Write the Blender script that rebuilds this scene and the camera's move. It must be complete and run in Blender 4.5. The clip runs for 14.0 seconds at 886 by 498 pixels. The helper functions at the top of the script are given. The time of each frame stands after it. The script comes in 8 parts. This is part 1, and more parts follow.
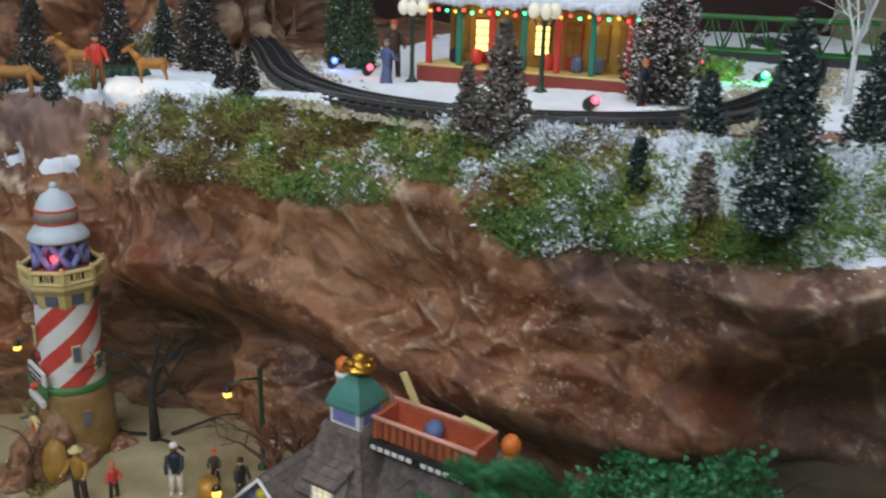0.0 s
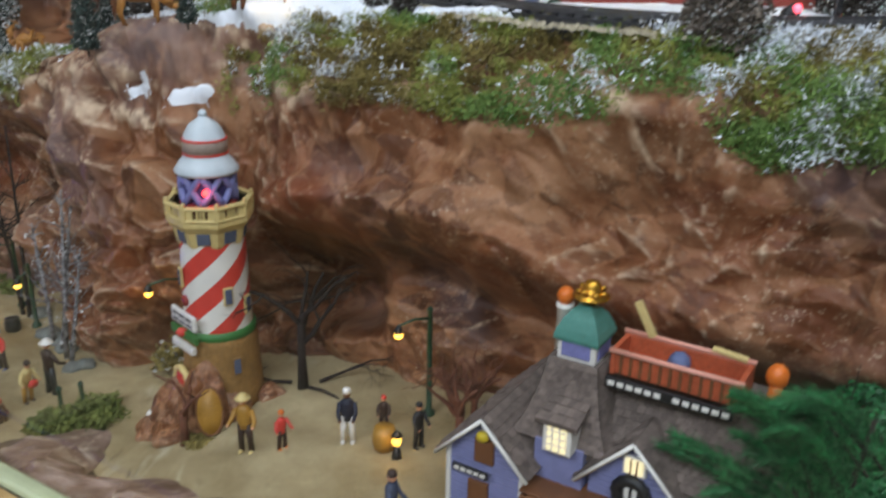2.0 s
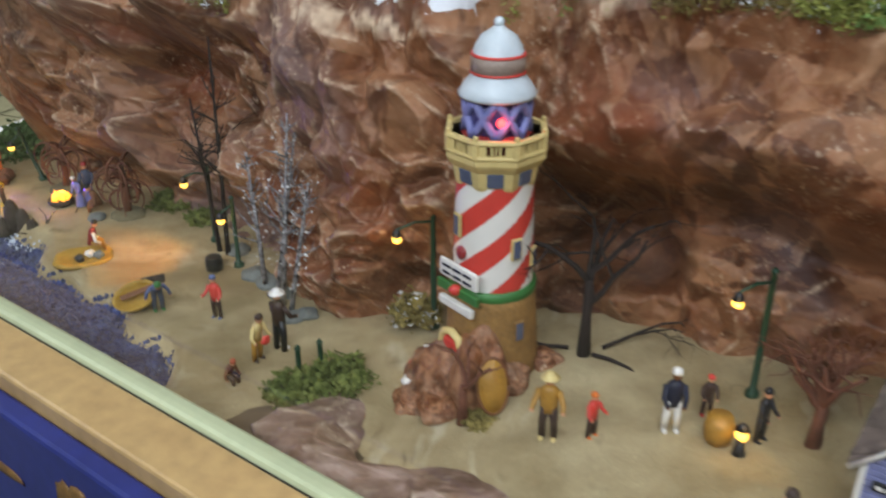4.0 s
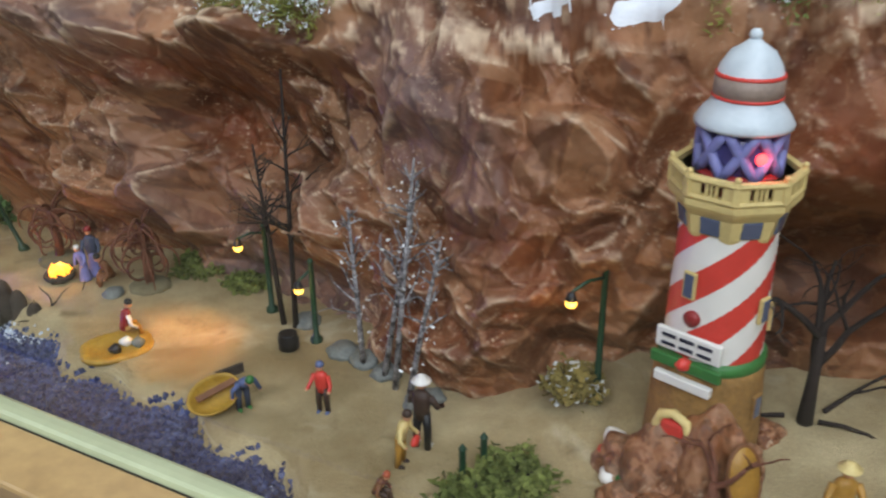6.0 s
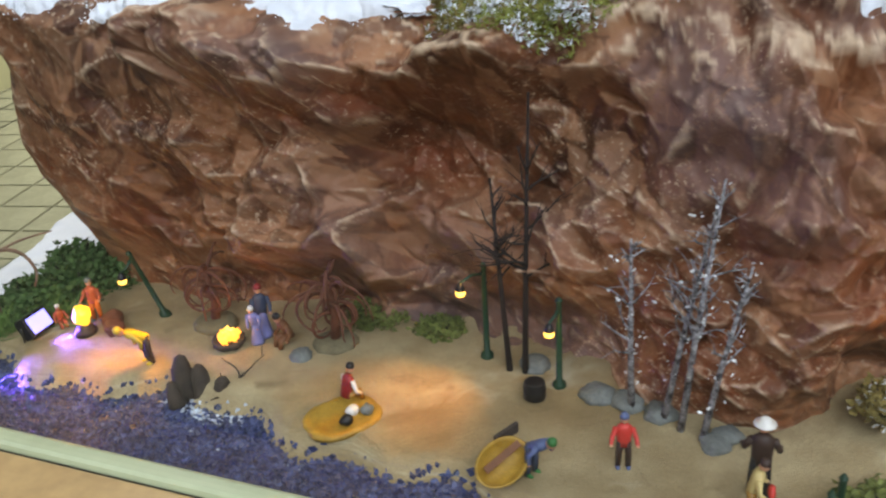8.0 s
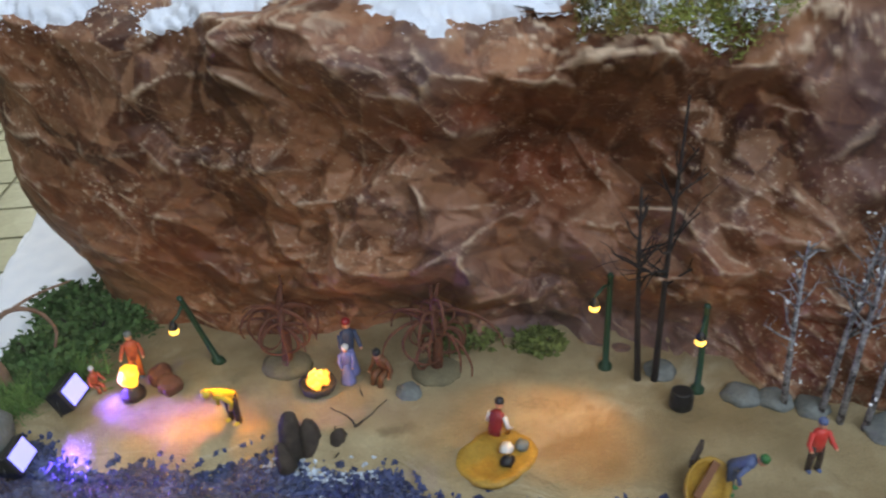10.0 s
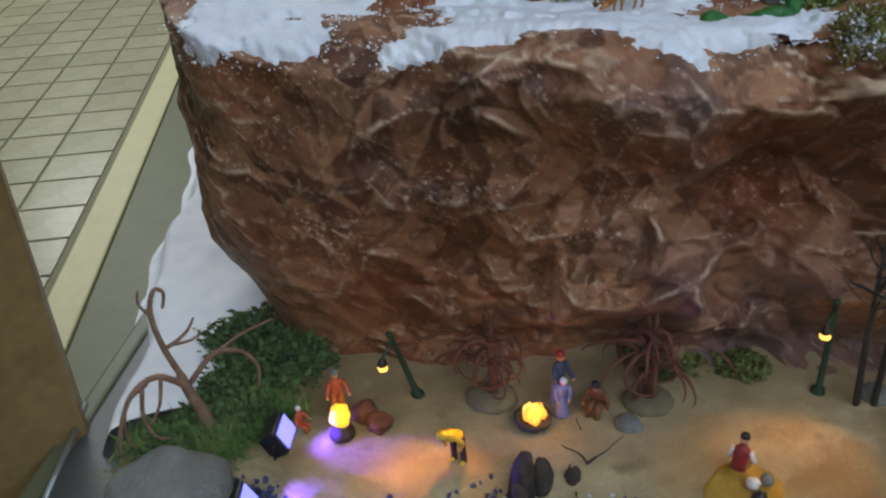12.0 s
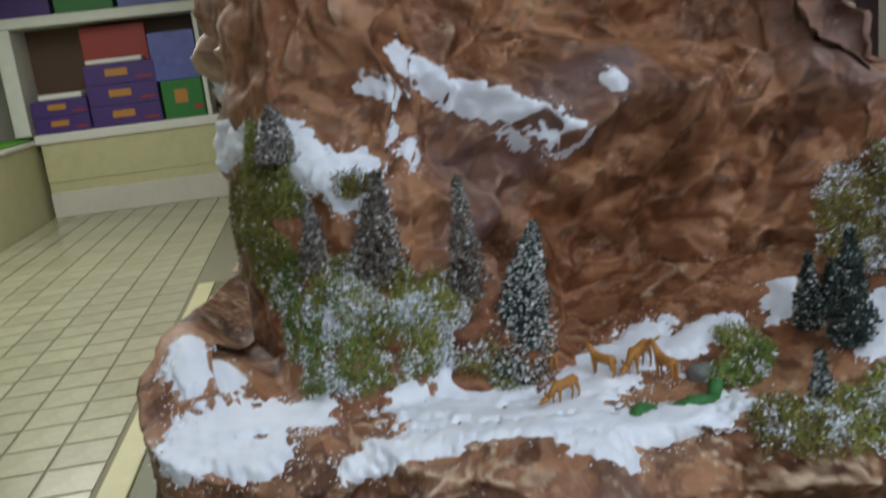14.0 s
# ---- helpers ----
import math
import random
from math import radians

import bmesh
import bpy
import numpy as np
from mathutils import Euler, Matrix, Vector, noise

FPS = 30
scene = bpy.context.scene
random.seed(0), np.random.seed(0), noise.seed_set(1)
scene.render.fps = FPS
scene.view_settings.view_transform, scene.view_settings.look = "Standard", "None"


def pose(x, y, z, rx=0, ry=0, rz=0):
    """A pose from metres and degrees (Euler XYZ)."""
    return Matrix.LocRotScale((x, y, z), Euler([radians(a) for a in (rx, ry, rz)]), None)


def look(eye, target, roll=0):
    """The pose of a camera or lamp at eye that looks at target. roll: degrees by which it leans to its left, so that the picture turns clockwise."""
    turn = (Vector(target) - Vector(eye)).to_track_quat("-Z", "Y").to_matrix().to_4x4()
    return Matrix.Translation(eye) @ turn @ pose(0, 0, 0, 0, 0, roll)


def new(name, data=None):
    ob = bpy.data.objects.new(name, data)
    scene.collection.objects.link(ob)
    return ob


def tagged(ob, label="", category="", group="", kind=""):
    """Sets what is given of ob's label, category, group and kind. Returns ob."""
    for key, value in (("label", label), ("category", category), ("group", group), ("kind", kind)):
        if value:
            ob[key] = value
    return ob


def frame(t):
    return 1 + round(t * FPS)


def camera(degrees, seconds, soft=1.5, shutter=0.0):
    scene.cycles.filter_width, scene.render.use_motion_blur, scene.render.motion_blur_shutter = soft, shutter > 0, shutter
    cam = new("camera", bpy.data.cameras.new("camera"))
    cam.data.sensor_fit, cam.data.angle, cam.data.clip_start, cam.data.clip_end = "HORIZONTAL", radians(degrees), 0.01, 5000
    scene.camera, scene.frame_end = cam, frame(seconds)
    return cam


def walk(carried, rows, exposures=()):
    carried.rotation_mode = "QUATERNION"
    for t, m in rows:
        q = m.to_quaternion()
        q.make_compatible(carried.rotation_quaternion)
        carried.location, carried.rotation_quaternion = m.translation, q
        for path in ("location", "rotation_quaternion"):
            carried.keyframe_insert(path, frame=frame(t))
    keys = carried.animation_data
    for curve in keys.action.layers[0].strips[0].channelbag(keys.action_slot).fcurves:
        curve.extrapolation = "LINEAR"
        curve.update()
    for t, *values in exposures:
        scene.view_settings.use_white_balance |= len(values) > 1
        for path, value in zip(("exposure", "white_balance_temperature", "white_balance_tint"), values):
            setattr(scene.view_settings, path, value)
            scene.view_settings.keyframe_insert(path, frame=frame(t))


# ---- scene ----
from mathutils import kdtree

cam = camera(54.3, 14.0, soft=2.2, shutter=0.5)
METRES, EYE, TILT, LEAN, TURN = 1.72, 1.4, -18.0, -1.7, 0.0
ROWS = [
    (0.0, 0.0, 0.0, 0.0, -0.0, 0.0, 0.0),
    (0.5, -0.0319, 0.0138, 0.0051, -0.65, 0.6, 0.47),
    (1.0, -0.0613, 0.0238, 0.0006, -1.32, 1.06, 0.75),
    (1.5, -0.0902, 0.0299, -0.0068, -1.92, -0.07, 0.96),
    (2.0, -0.109, 0.0381, -0.0181, -0.81, -2.5, 1.05),
    (2.5, -0.1314, 0.046, -0.0284, 0.42, -4.82, 0.76),
    (3.0, -0.1596, 0.0624, -0.0326, 1.71, -6.13, 0.19),
    (3.5, -0.1911, 0.0925, -0.0262, 3.5, -6.96, 0.01),
    (4.0, -0.2324, 0.1297, -0.0046, 3.86, -8.41, 0.7),
    (6.5, -0.409, 0.2314, 0.0155, -6.32, -7.66, 5.13),
    (7.0, -0.4531, 0.2475, 0.0251, -7.33, -7.74, 6.29),
    (7.5, -0.4906, 0.2633, 0.0312, -8.19, -7.57, 7.41),
    (10.0, -0.6607, 0.3642, 0.09, -24.24, -13.1, 11.6),
    (10.5, -0.6949, 0.3846, 0.0992, -25.95, -13.38, 11.59),
    (11.0, -0.7197, 0.3993, 0.1079, -26.22, -13.44, 11.77),
    (11.5, -0.7422, 0.4142, 0.1221, -26.38, -14.05, 12.05),
    (12.0, -0.7534, 0.4264, 0.1369, -25.84, -14.84, 12.62),
    (12.5, -0.7562, 0.432, 0.1502, -25.75, -13.25, 13.27),
    (13.0, -0.7497, 0.423, 0.1718, -25.57, -8.21, 14.03),
    (13.5, -0.7389, 0.4049, 0.1877, -25.8, -2.32, 15.16),
    (14.0, -0.7304, 0.3859, 0.1992, -26.29, 2.08, 16.52),
]
walk(cam, [(t, pose(0, 0, EYE, TILT, LEAN, TURN) @ pose(METRES * x, METRES * y, METRES * z, 90 + pitch, roll, yaw)) for t, x, y, z, yaw, pitch, roll in ROWS],
     exposures=[(0.0, 0.05, 6500, 10), (1.5, 0.1, 6500, 10), (2.5, 0.44, 6600, 10), (7.5, 0.53, 6600, 10), (10.0, 0.27, 6150, 10), (11.0, 0.02, 6100, 10), (12.0, -0.28, 6050, 10), (12.5, -0.38, 6000, 10), (13.0, -0.5, 6100, 10), (13.5, -0.36, 6200, 10), (14.0, 0.0, 6400, 10)])

# ---------------------------------------------------------------- light
world = bpy.data.worlds.new("shop_air")
scene.world = world
world.use_nodes = True
world.node_tree.nodes["Background"].inputs[0].default_value = (0.86, 0.9, 1.0, 1)
world.node_tree.nodes["Background"].inputs[1].default_value = 0.12
scene.view_settings.exposure = 0.0


def area_lamp(name, at, target, sx, sy, watts, color):
    d = bpy.data.lights.new(name, "AREA")
    d.shape, d.size, d.size_y, d.energy, d.color = "RECTANGLE", sx, sy, watts, color
    ob = new(name, d)
    ob.matrix_world = look(at, target)
    return ob


def bulb(name, at, watts, color, radius=0.006):
    d = bpy.data.lights.new(name, "POINT")
    d.energy, d.color, d.shadow_soft_size = watts, color, radius
    ob = new(name, d)
    ob.location = at
    return ob


def spot(name, at, target, watts, color, angle=70, blend=0.8, radius=0.006):
    d = bpy.data.lights.new(name, "SPOT")
    d.energy, d.color, d.spot_size, d.spot_blend, d.shadow_soft_size = watts, color, radians(angle), blend, radius
    ob = new(name, d)
    ob.matrix_world = look(at, target)
    return ob


area_lamp("ceiling_lamp_visitors", (-1.0, -1.3, 2.9), (-0.7, 0.2, 1.0), 3.2, 0.6, 64, (0.905, 1.0, 1.15))
area_lamp("ceiling_lamp_display", (0.15, 0.5, 2.9), (0.05, 0.9, 1.0), 1.6, 0.5, 12, (0.905, 1.0, 1.15))
area_lamp("ceiling_lamp_end", (-2.3, 1.6, 2.9), (-0.9, 1.4, 1.0), 0.6, 2.2, 7, (0.9, 0.98, 1.12))
area_lamp("ceiling_lamp_aisle", (-0.8, 6.5, 2.9), (-0.8, 6.5, 0.0), 1.2, 8.0, 175, (1.0, 0.99, 0.96))
WARM, ORANGE, PURPLE = (1.0, 0.62, 0.2), (1.0, 0.42, 0.08), (0.17, 0.09, 1.0)

# ---------------------------------------------------------------- materials
def srgb(r, g, b):
    f = lambda c: (c / 255 / 12.92) if c <= 10 else ((c / 255 + 0.055) / 1.055) ** 2.4
    return (f(r), f(g), f(b), 1)


def mat(name, color, rough=0.6, vary=0.25, scale=60.0, bump=0.2, metal=0.0, glow=0.0, second=None, spread=0.5, fine=6.0, coat=0.0, island=0.0, random_object=0.0):
    """A painted or grown surface: two scales of colour noise, optional second colour, fine bump."""
    m = bpy.data.materials.new(name)
    m.use_nodes = True
    nt = m.node_tree
    n, l = nt.nodes, nt.links
    b = n["Principled BSDF"]
    b.inputs["Roughness"].default_value, b.inputs["Metallic"].default_value = rough, metal
    b.inputs["Coat Weight"].default_value = coat
    co = n.new("ShaderNodeTexCoord")
    big = n.new("ShaderNodeTexNoise")
    big.inputs["Scale"].default_value, big.inputs["Detail"].default_value, big.inputs["Roughness"].default_value = scale, 4, 0.6
    small = n.new("ShaderNodeTexNoise")
    small.inputs["Scale"].default_value, small.inputs["Detail"].default_value = scale * fine, 3
    l.new(co.outputs["Object"], big.inputs["Vector"])
    l.new(co.outputs["Object"], small.inputs["Vector"])
    ramp = n.new("ShaderNodeValToRGB")
    ramp.color_ramp.elements[0].position, ramp.color_ramp.elements[1].position = 0.5 - spread / 2, 0.5 + spread / 2
    c2 = second or tuple(min(1, c * (1 + vary)) for c in color[:3]) + (1,)
    c1 = color if second else tuple(c * (1 - vary) for c in color[:3]) + (1,)
    ramp.color_ramp.elements[0].color, ramp.color_ramp.elements[1].color = c1, c2
    l.new(big.outputs["Fac"], ramp.inputs["Fac"])
    last = ramp.outputs["Color"]
    mix = n.new("ShaderNodeMix")
    mix.data_type, mix.blend_type = "RGBA", "OVERLAY"
    mix.inputs["Factor"].default_value = min(1.0, vary * 1.6)
    l.new(last, mix.inputs["A"])
    l.new(small.outputs["Fac"], mix.inputs["B"])
    last = mix.outputs["Result"]
    if island or random_object:
        geo = n.new("ShaderNodeNewGeometry") if island else n.new("ShaderNodeObjectInfo")
        hsv = n.new("ShaderNodeHueSaturation")
        mr = n.new("ShaderNodeMapRange")
        k = island or random_object
        mr.inputs["To Min"].default_value, mr.inputs["To Max"].default_value = 1 - k, 1 + k
        l.new(geo.outputs["Random Per Island" if island else "Random"], mr.inputs["Value"])
        l.new(mr.outputs["Result"], hsv.inputs["Value"])
        l.new(last, hsv.inputs["Color"])
        last = hsv.outputs["Color"]
    l.new(last, b.inputs["Base Color"])
    if bump:
        bp = n.new("ShaderNodeBump")
        bp.inputs["Strength"].default_value, bp.inputs["Distance"].default_value = bump, 0.002
        l.new(small.outputs["Fac"], bp.inputs["Height"])
        l.new(bp.outputs["Normal"], b.inputs["Normal"])
    if glow:
        b.inputs["Emission Color"].default_value, b.inputs["Emission Strength"].default_value = color, glow
    return m


def rock_material(name, dark, mid, light, vein, grey, rust):
    """Crumpled painted paper rock: red-brown washes, pale worn creases, a little gloss."""
    m = bpy.data.materials.new(name)
    m.use_nodes = True
    nt = m.node_tree
    n, l = nt.nodes, nt.links
    b = n["Principled BSDF"]
    b.inputs["Specular IOR Level"].default_value = 0.42
    co = n.new("ShaderNodeTexCoord")

    def noise_tex(scale, detail, distortion=0.0, rough=0.5):
        t = n.new("ShaderNodeTexNoise")
        t.inputs["Scale"].default_value, t.inputs["Detail"].default_value = scale, detail
        t.inputs["Distortion"].default_value, t.inputs["Roughness"].default_value = distortion, rough
        l.new(co.outputs["Object"], t.inputs["Vector"])
        return t

    def span(value, a0, a1, b0, b1):
        t = n.new("ShaderNodeMapRange")
        for key, v in zip(("From Min", "From Max", "To Min", "To Max"), (a0, a1, b0, b1)):
            t.inputs[key].default_value = v
        l.new(value, t.inputs["Value"])
        return t.outputs["Result"]

    def over(base, factor, color):
        t = n.new("ShaderNodeMix")
        t.data_type = "RGBA"
        l.new(factor, t.inputs["Factor"])
        l.new(base, t.inputs["A"])
        if isinstance(color, tuple):
            t.inputs["B"].default_value = color
        else:
            l.new(color, t.inputs["B"])
        return t.outputs["Result"]

    def times(p, q):
        t = n.new("ShaderNodeMath")
        t.operation = "MULTIPLY"
        l.new(p, t.inputs[0])
        l.new(q, t.inputs[1])
        return t.outputs[0]

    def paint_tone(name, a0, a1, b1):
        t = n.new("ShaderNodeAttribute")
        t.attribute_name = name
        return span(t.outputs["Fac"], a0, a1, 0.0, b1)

    wash = noise_tex(5.0, 9, 0.5, 0.68)
    ramp = n.new("ShaderNodeValToRGB")
    e = ramp.color_ramp.elements
    e[0].position, e[0].color, e[1].position, e[1].color = 0.36, dark, 0.68, light
    e.new(0.51).color = mid
    l.new(wash.outputs["Fac"], ramp.inputs["Fac"])
    last = ramp.outputs["Color"]
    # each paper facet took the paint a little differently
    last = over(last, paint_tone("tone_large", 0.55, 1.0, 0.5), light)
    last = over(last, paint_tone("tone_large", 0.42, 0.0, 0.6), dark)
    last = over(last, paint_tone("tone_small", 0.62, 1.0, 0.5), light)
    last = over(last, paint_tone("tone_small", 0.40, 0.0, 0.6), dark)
    # the grey patches put the case glass's reflected haze into the colour
    last = over(last, span(noise_tex(3.2, 4, 0.4).outputs["Fac"], 0.5, 0.64, 0.0, 0.55), grey)
    last = over(last, span(noise_tex(2.6, 4, 0.4, 0.6).outputs["Fac"], 0.52, 0.66, 0.0, 0.6), rust)
    stain = n.new("ShaderNodeAttribute")
    stain.attribute_name = "rust"
    last = over(last, times(stain.outputs["Fac"], span(noise_tex(14, 5, 0.5, 0.65).outputs["Fac"], 0.38, 0.58, 0.25, 0.95)), rust)
    # brushed streaks, then a fine spatter of pale and dark paint
    last = over(last, span(noise_tex(38, 7, 1.6, 0.72).outputs["Fac"], 0.55, 0.72, 0.0, 0.6), light)
    last = over(last, span(noise_tex(30, 7, 1.2, 0.7).outputs["Fac"], 0.56, 0.72, 0.0, 0.6), dark)
    spatter = times(span(noise_tex(210, 3, 0.0, 0.6).outputs["Fac"], 0.58, 0.70, 0.0, 0.8), span(noise_tex(9, 4).outputs["Fac"], 0.45, 0.62, 0.0, 1.0))
    last = over(last, spatter, vein)
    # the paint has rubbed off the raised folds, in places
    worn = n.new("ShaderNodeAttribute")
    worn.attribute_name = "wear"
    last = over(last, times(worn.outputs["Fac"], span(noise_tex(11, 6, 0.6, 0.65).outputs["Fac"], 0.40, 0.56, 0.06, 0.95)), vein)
    l.new(last, b.inputs["Base Color"])
    l.new(span(noise_tex(26, 5).outputs["Fac"], 0.3, 0.7, 0.36, 0.68), b.inputs["Roughness"])
    bp = n.new("ShaderNodeBump")
    bp.inputs["Strength"].default_value, bp.inputs["Distance"].default_value = 0.55, 0.004
    l.new(noise_tex(95, 7, 0.7, 0.68).outputs["Fac"], bp.inputs["Height"])
    l.new(bp.outputs["Normal"], b.inputs["Normal"])
    return m


M_ROCK = rock_material("crumpled_rock_paper", srgb(64, 33, 19), srgb(134, 84, 52), srgb(184, 138, 102), srgb(214, 188, 158), srgb(128, 110, 110), srgb(122, 62, 33))
M_MOUNTAIN = rock_material("rusty_mountain_paper", srgb(64, 34, 18), srgb(130, 78, 45), srgb(180, 132, 96), srgb(214, 186, 156), srgb(134, 116, 116), srgb(138, 72, 34))
M_ROCK2 = rock_material("front_rock", srgb(96, 72, 58), srgb(146, 118, 102), srgb(186, 162, 150), srgb(210, 192, 168), srgb(128, 116, 114), srgb(116, 88, 66))
M_SAND = mat("sand", srgb(142, 122, 84), 0.95, 0.3, 13, 0.9, second=srgb(194, 178, 138), fine=60)
nt = M_SAND.node_tree
for sc, lo, color in ((6.0, 0.52, srgb(112, 92, 54)), (17.0, 0.58, srgb(214, 206, 178)), (30.0, 0.62, srgb(92, 78, 50))):
    tex, ran, mix = nt.nodes.new("ShaderNodeTexNoise"), nt.nodes.new("ShaderNodeMapRange"), nt.nodes.new("ShaderNodeMix")
    tex.inputs["Scale"].default_value, tex.inputs["Detail"].default_value = sc, 6
    ran.inputs["From Min"].default_value, ran.inputs["From Max"].default_value, ran.inputs["To Max"].default_value = lo, lo + 0.14, 0.5
    mix.data_type, mix.inputs["B"].default_value = "RGBA", color
    sock = nt.nodes["Principled BSDF"].inputs["Base Color"]
    nt.links.new(sock.links[0].from_socket, mix.inputs["A"])
    nt.links.new(tex.outputs["Fac"], ran.inputs["Value"])
    nt.links.new(ran.outputs["Result"], mix.inputs["Factor"])
    nt.links.new(mix.outputs["Result"], sock)
M_SOIL = mat("brown_soil", srgb(72, 60, 46), 0.95, 0.3, 30, 0.6, second=srgb(112, 96, 76), fine=40)
M_SNOW = mat("snow_powder", srgb(222, 228, 238), 0.85, 0.05, 40, 0.5, second=srgb(243, 246, 250), fine=12)
M_SNOWCAP = mat("dull_snow", srgb(190, 196, 206), 0.9, 0.12, 60, 0.5, second=srgb(235, 238, 244), fine=8)
M_GRAVEL = mat("blue_gravel", srgb(38, 44, 80), 0.45, 0.3, 40, 0.4, second=srgb(74, 84, 120), island=0.55)
M_GRAVELBED = mat("blue_gravel_bed", srgb(24, 26, 50), 0.7, 0.3, 60, 0.8, second=srgb(48, 52, 84))
M_WHITEPEB = mat("pale_pebble", srgb(190, 200, 210), 0.5, 0.15, 60, 0.3, island=0.3)
M_MOSS = mat("moss", srgb(112, 124, 48), 0.9, 0.3, 30, 0.2, second=srgb(170, 172, 92), island=0.2)
M_MOSSG = mat("green_foam_leaf", srgb(74, 112, 48), 0.8, 0.3, 30, 0.2, second=srgb(134, 160, 84), island=0.22)
M_CLUMP = mat("olive_green_moss", srgb(72, 86, 36), 0.9, 0.3, 30, 0.2, second=srgb(120, 126, 64), island=0.3)
M_FOAM = mat("dark_green_foam", srgb(46, 76, 36), 0.85, 0.3, 30, 0.2, second=srgb(92, 116, 62), island=0.3)
M_OLIVE = mat("dry_moss", srgb(104, 92, 44), 0.9, 0.3, 30, 0.2, second=srgb(150, 134, 76), island=0.22)
M_FROST = mat("frosted_needle", srgb(206, 208, 206), 0.8, 0.2, 60, 0.2, island=0.3)
M_FIR = mat("dark_fir", srgb(30, 48, 44), 0.85, 0.3, 40, 0.2, second=srgb(62, 80, 74), island=0.5)
M_FIRB = mat("brown_fir", srgb(84, 74, 66), 0.85, 0.3, 40, 0.2, second=srgb(140, 128, 116), island=0.5)
M_FIRD = mat("near_black_fir", srgb(38, 34, 32), 0.85, 0.3, 40, 0.2, second=srgb(78, 70, 64), island=0.5)
M_FIRG = mat("drooping_green", srgb(34, 58, 36), 0.85, 0.3, 40, 0.2, second=srgb(78, 102, 62), island=0.4)
M_GARLAND = mat("green_garland", srgb(20, 78, 44), 0.55, 0.3, 40, 0.2, second=srgb(58, 136, 78), island=0.5)
M_BARK = mat("dark_bark", srgb(40, 30, 26), 0.9, 0.3, 120, 0.6)
M_REDBARK = mat("red_brown_root", srgb(82, 46, 32), 0.8, 0.3, 90, 0.6, second=srgb(124, 76, 54))
M_SILVER = mat("silver_bark", srgb(48, 42, 42), 0.7, 0.4, 160, 0.6, second=srgb(176, 174, 176), spread=0.3)
M_WHITE = mat("white_paint", srgb(225, 222, 214), 0.5, 0.08, 60, 0.2)
M_RED = mat("red_paint", srgb(205, 62, 52), 0.5, 0.12, 60, 0.2)
M_DKRED = mat("dark_red_paint", srgb(140, 34, 34), 0.5, 0.15, 60, 0.2)
M_CREAM = mat("cream_paint", srgb(206, 184, 122), 0.55, 0.14, 60, 0.3)
M_TAN = mat("tan_stone", srgb(142, 106, 56), 0.8, 0.25, 50, 0.5)
M_SILVERCAP = mat("silver_paint", srgb(196, 206, 212), 0.4, 0.12, 60, 0.2)
M_LILAC = mat("lilac_paint", srgb(124, 126, 180), 0.5, 0.15, 60, 0.2)
M_BLUEWALL = mat("blue_clapboard", srgb(126, 130, 172), 0.6, 0.12, 60, 0.3)
M_SHINGLE = mat("grey_shingle", srgb(108, 95, 88), 0.85, 0.25, 70, 0.4, island=0.28)
M_BASE = mat("sanded_base", srgb(116, 108, 82), 0.9, 0.2, 60, 0.5)
M_TEAL = mat("verdigris_dome", srgb(70, 128, 116), 0.55, 0.15, 60, 0.2)
M_GOLD = mat("gold_paint", srgb(214, 160, 60), 0.25, 0.15, 60, 0.2, metal=0.9)
M_ORANGE = mat("orange_paint", srgb(214, 110, 36), 0.45, 0.12, 60, 0.2)
M_BROWN = mat("brown_wood_paint", srgb(112, 70, 40), 0.6, 0.25, 80, 0.4)
M_TRAY = mat("copper_red_paint", srgb(176, 84, 52), 0.5, 0.25, 60, 0.3)
M_GREEN = mat("dark_green_paint", srgb(26, 58, 40), 0.45, 0.2, 60, 0.2)
M_LEAFGREEN = mat("green_paint", srgb(52, 110, 52), 0.5, 0.2, 60, 0.2)
M_BLACK = mat("black_paint", srgb(24, 24, 28), 0.45, 0.2, 60, 0.2)
M_NAVY = mat("navy_paint", srgb(24, 28, 48), 0.55, 0.2, 60, 0.2)
M_SLATE = mat("slate_blue_paint", srgb(62, 70, 92), 0.6, 0.25, 60, 0.2)
M_GREYBLUE = mat("grey_blue_paint", srgb(84, 96, 132), 0.6, 0.2, 60, 0.2)
M_SKIN = mat("figure_skin_paint", srgb(206, 150, 116), 0.6, 0.12, 60, 0.2)
M_YELLOW = mat("yellow_paint", srgb(212, 186, 46), 0.5, 0.15, 60, 0.2)
M_RAFT = mat("ochre_raft", srgb(166, 122, 48), 0.5, 0.15, 60, 0.2)
M_FAWN = mat("fawn_paint", srgb(170, 116, 52), 0.6, 0.2, 60, 0.2)
M_GREY = mat("grey_stone", srgb(112, 116, 112), 0.85, 0.25, 50, 0.5)
M_PLASTIC = mat("black_plastic", srgb(18, 18, 24), 0.35, 0.2, 60, 0.1)
M_RAIL = mat("track_metal", srgb(120, 120, 124), 0.35, 0.2, 60, 0.1, metal=0.8)
M_TIE = mat("track_bed_plastic", srgb(44, 44, 48), 0.6, 0.2, 60, 0.3)
M_BALLAST = mat("pale_ballast", srgb(170, 160, 136), 0.9, 0.2, 60, 0.4, island=0.35)
M_WARMGLOW = mat("warm_bulb", (1.0, 0.58, 0.09, 1), 0.4, 0.0, 60, 0, glow=2.2)
M_WINGLOW = mat("lit_window", (1.0, 0.78, 0.25, 1), 0.4, 0.0, 60, 0, glow=2.2)
M_WINDIM = mat("dim_lit_window", (1.0, 0.86, 0.5, 1), 0.4, 0.0, 60, 0, glow=0.55)
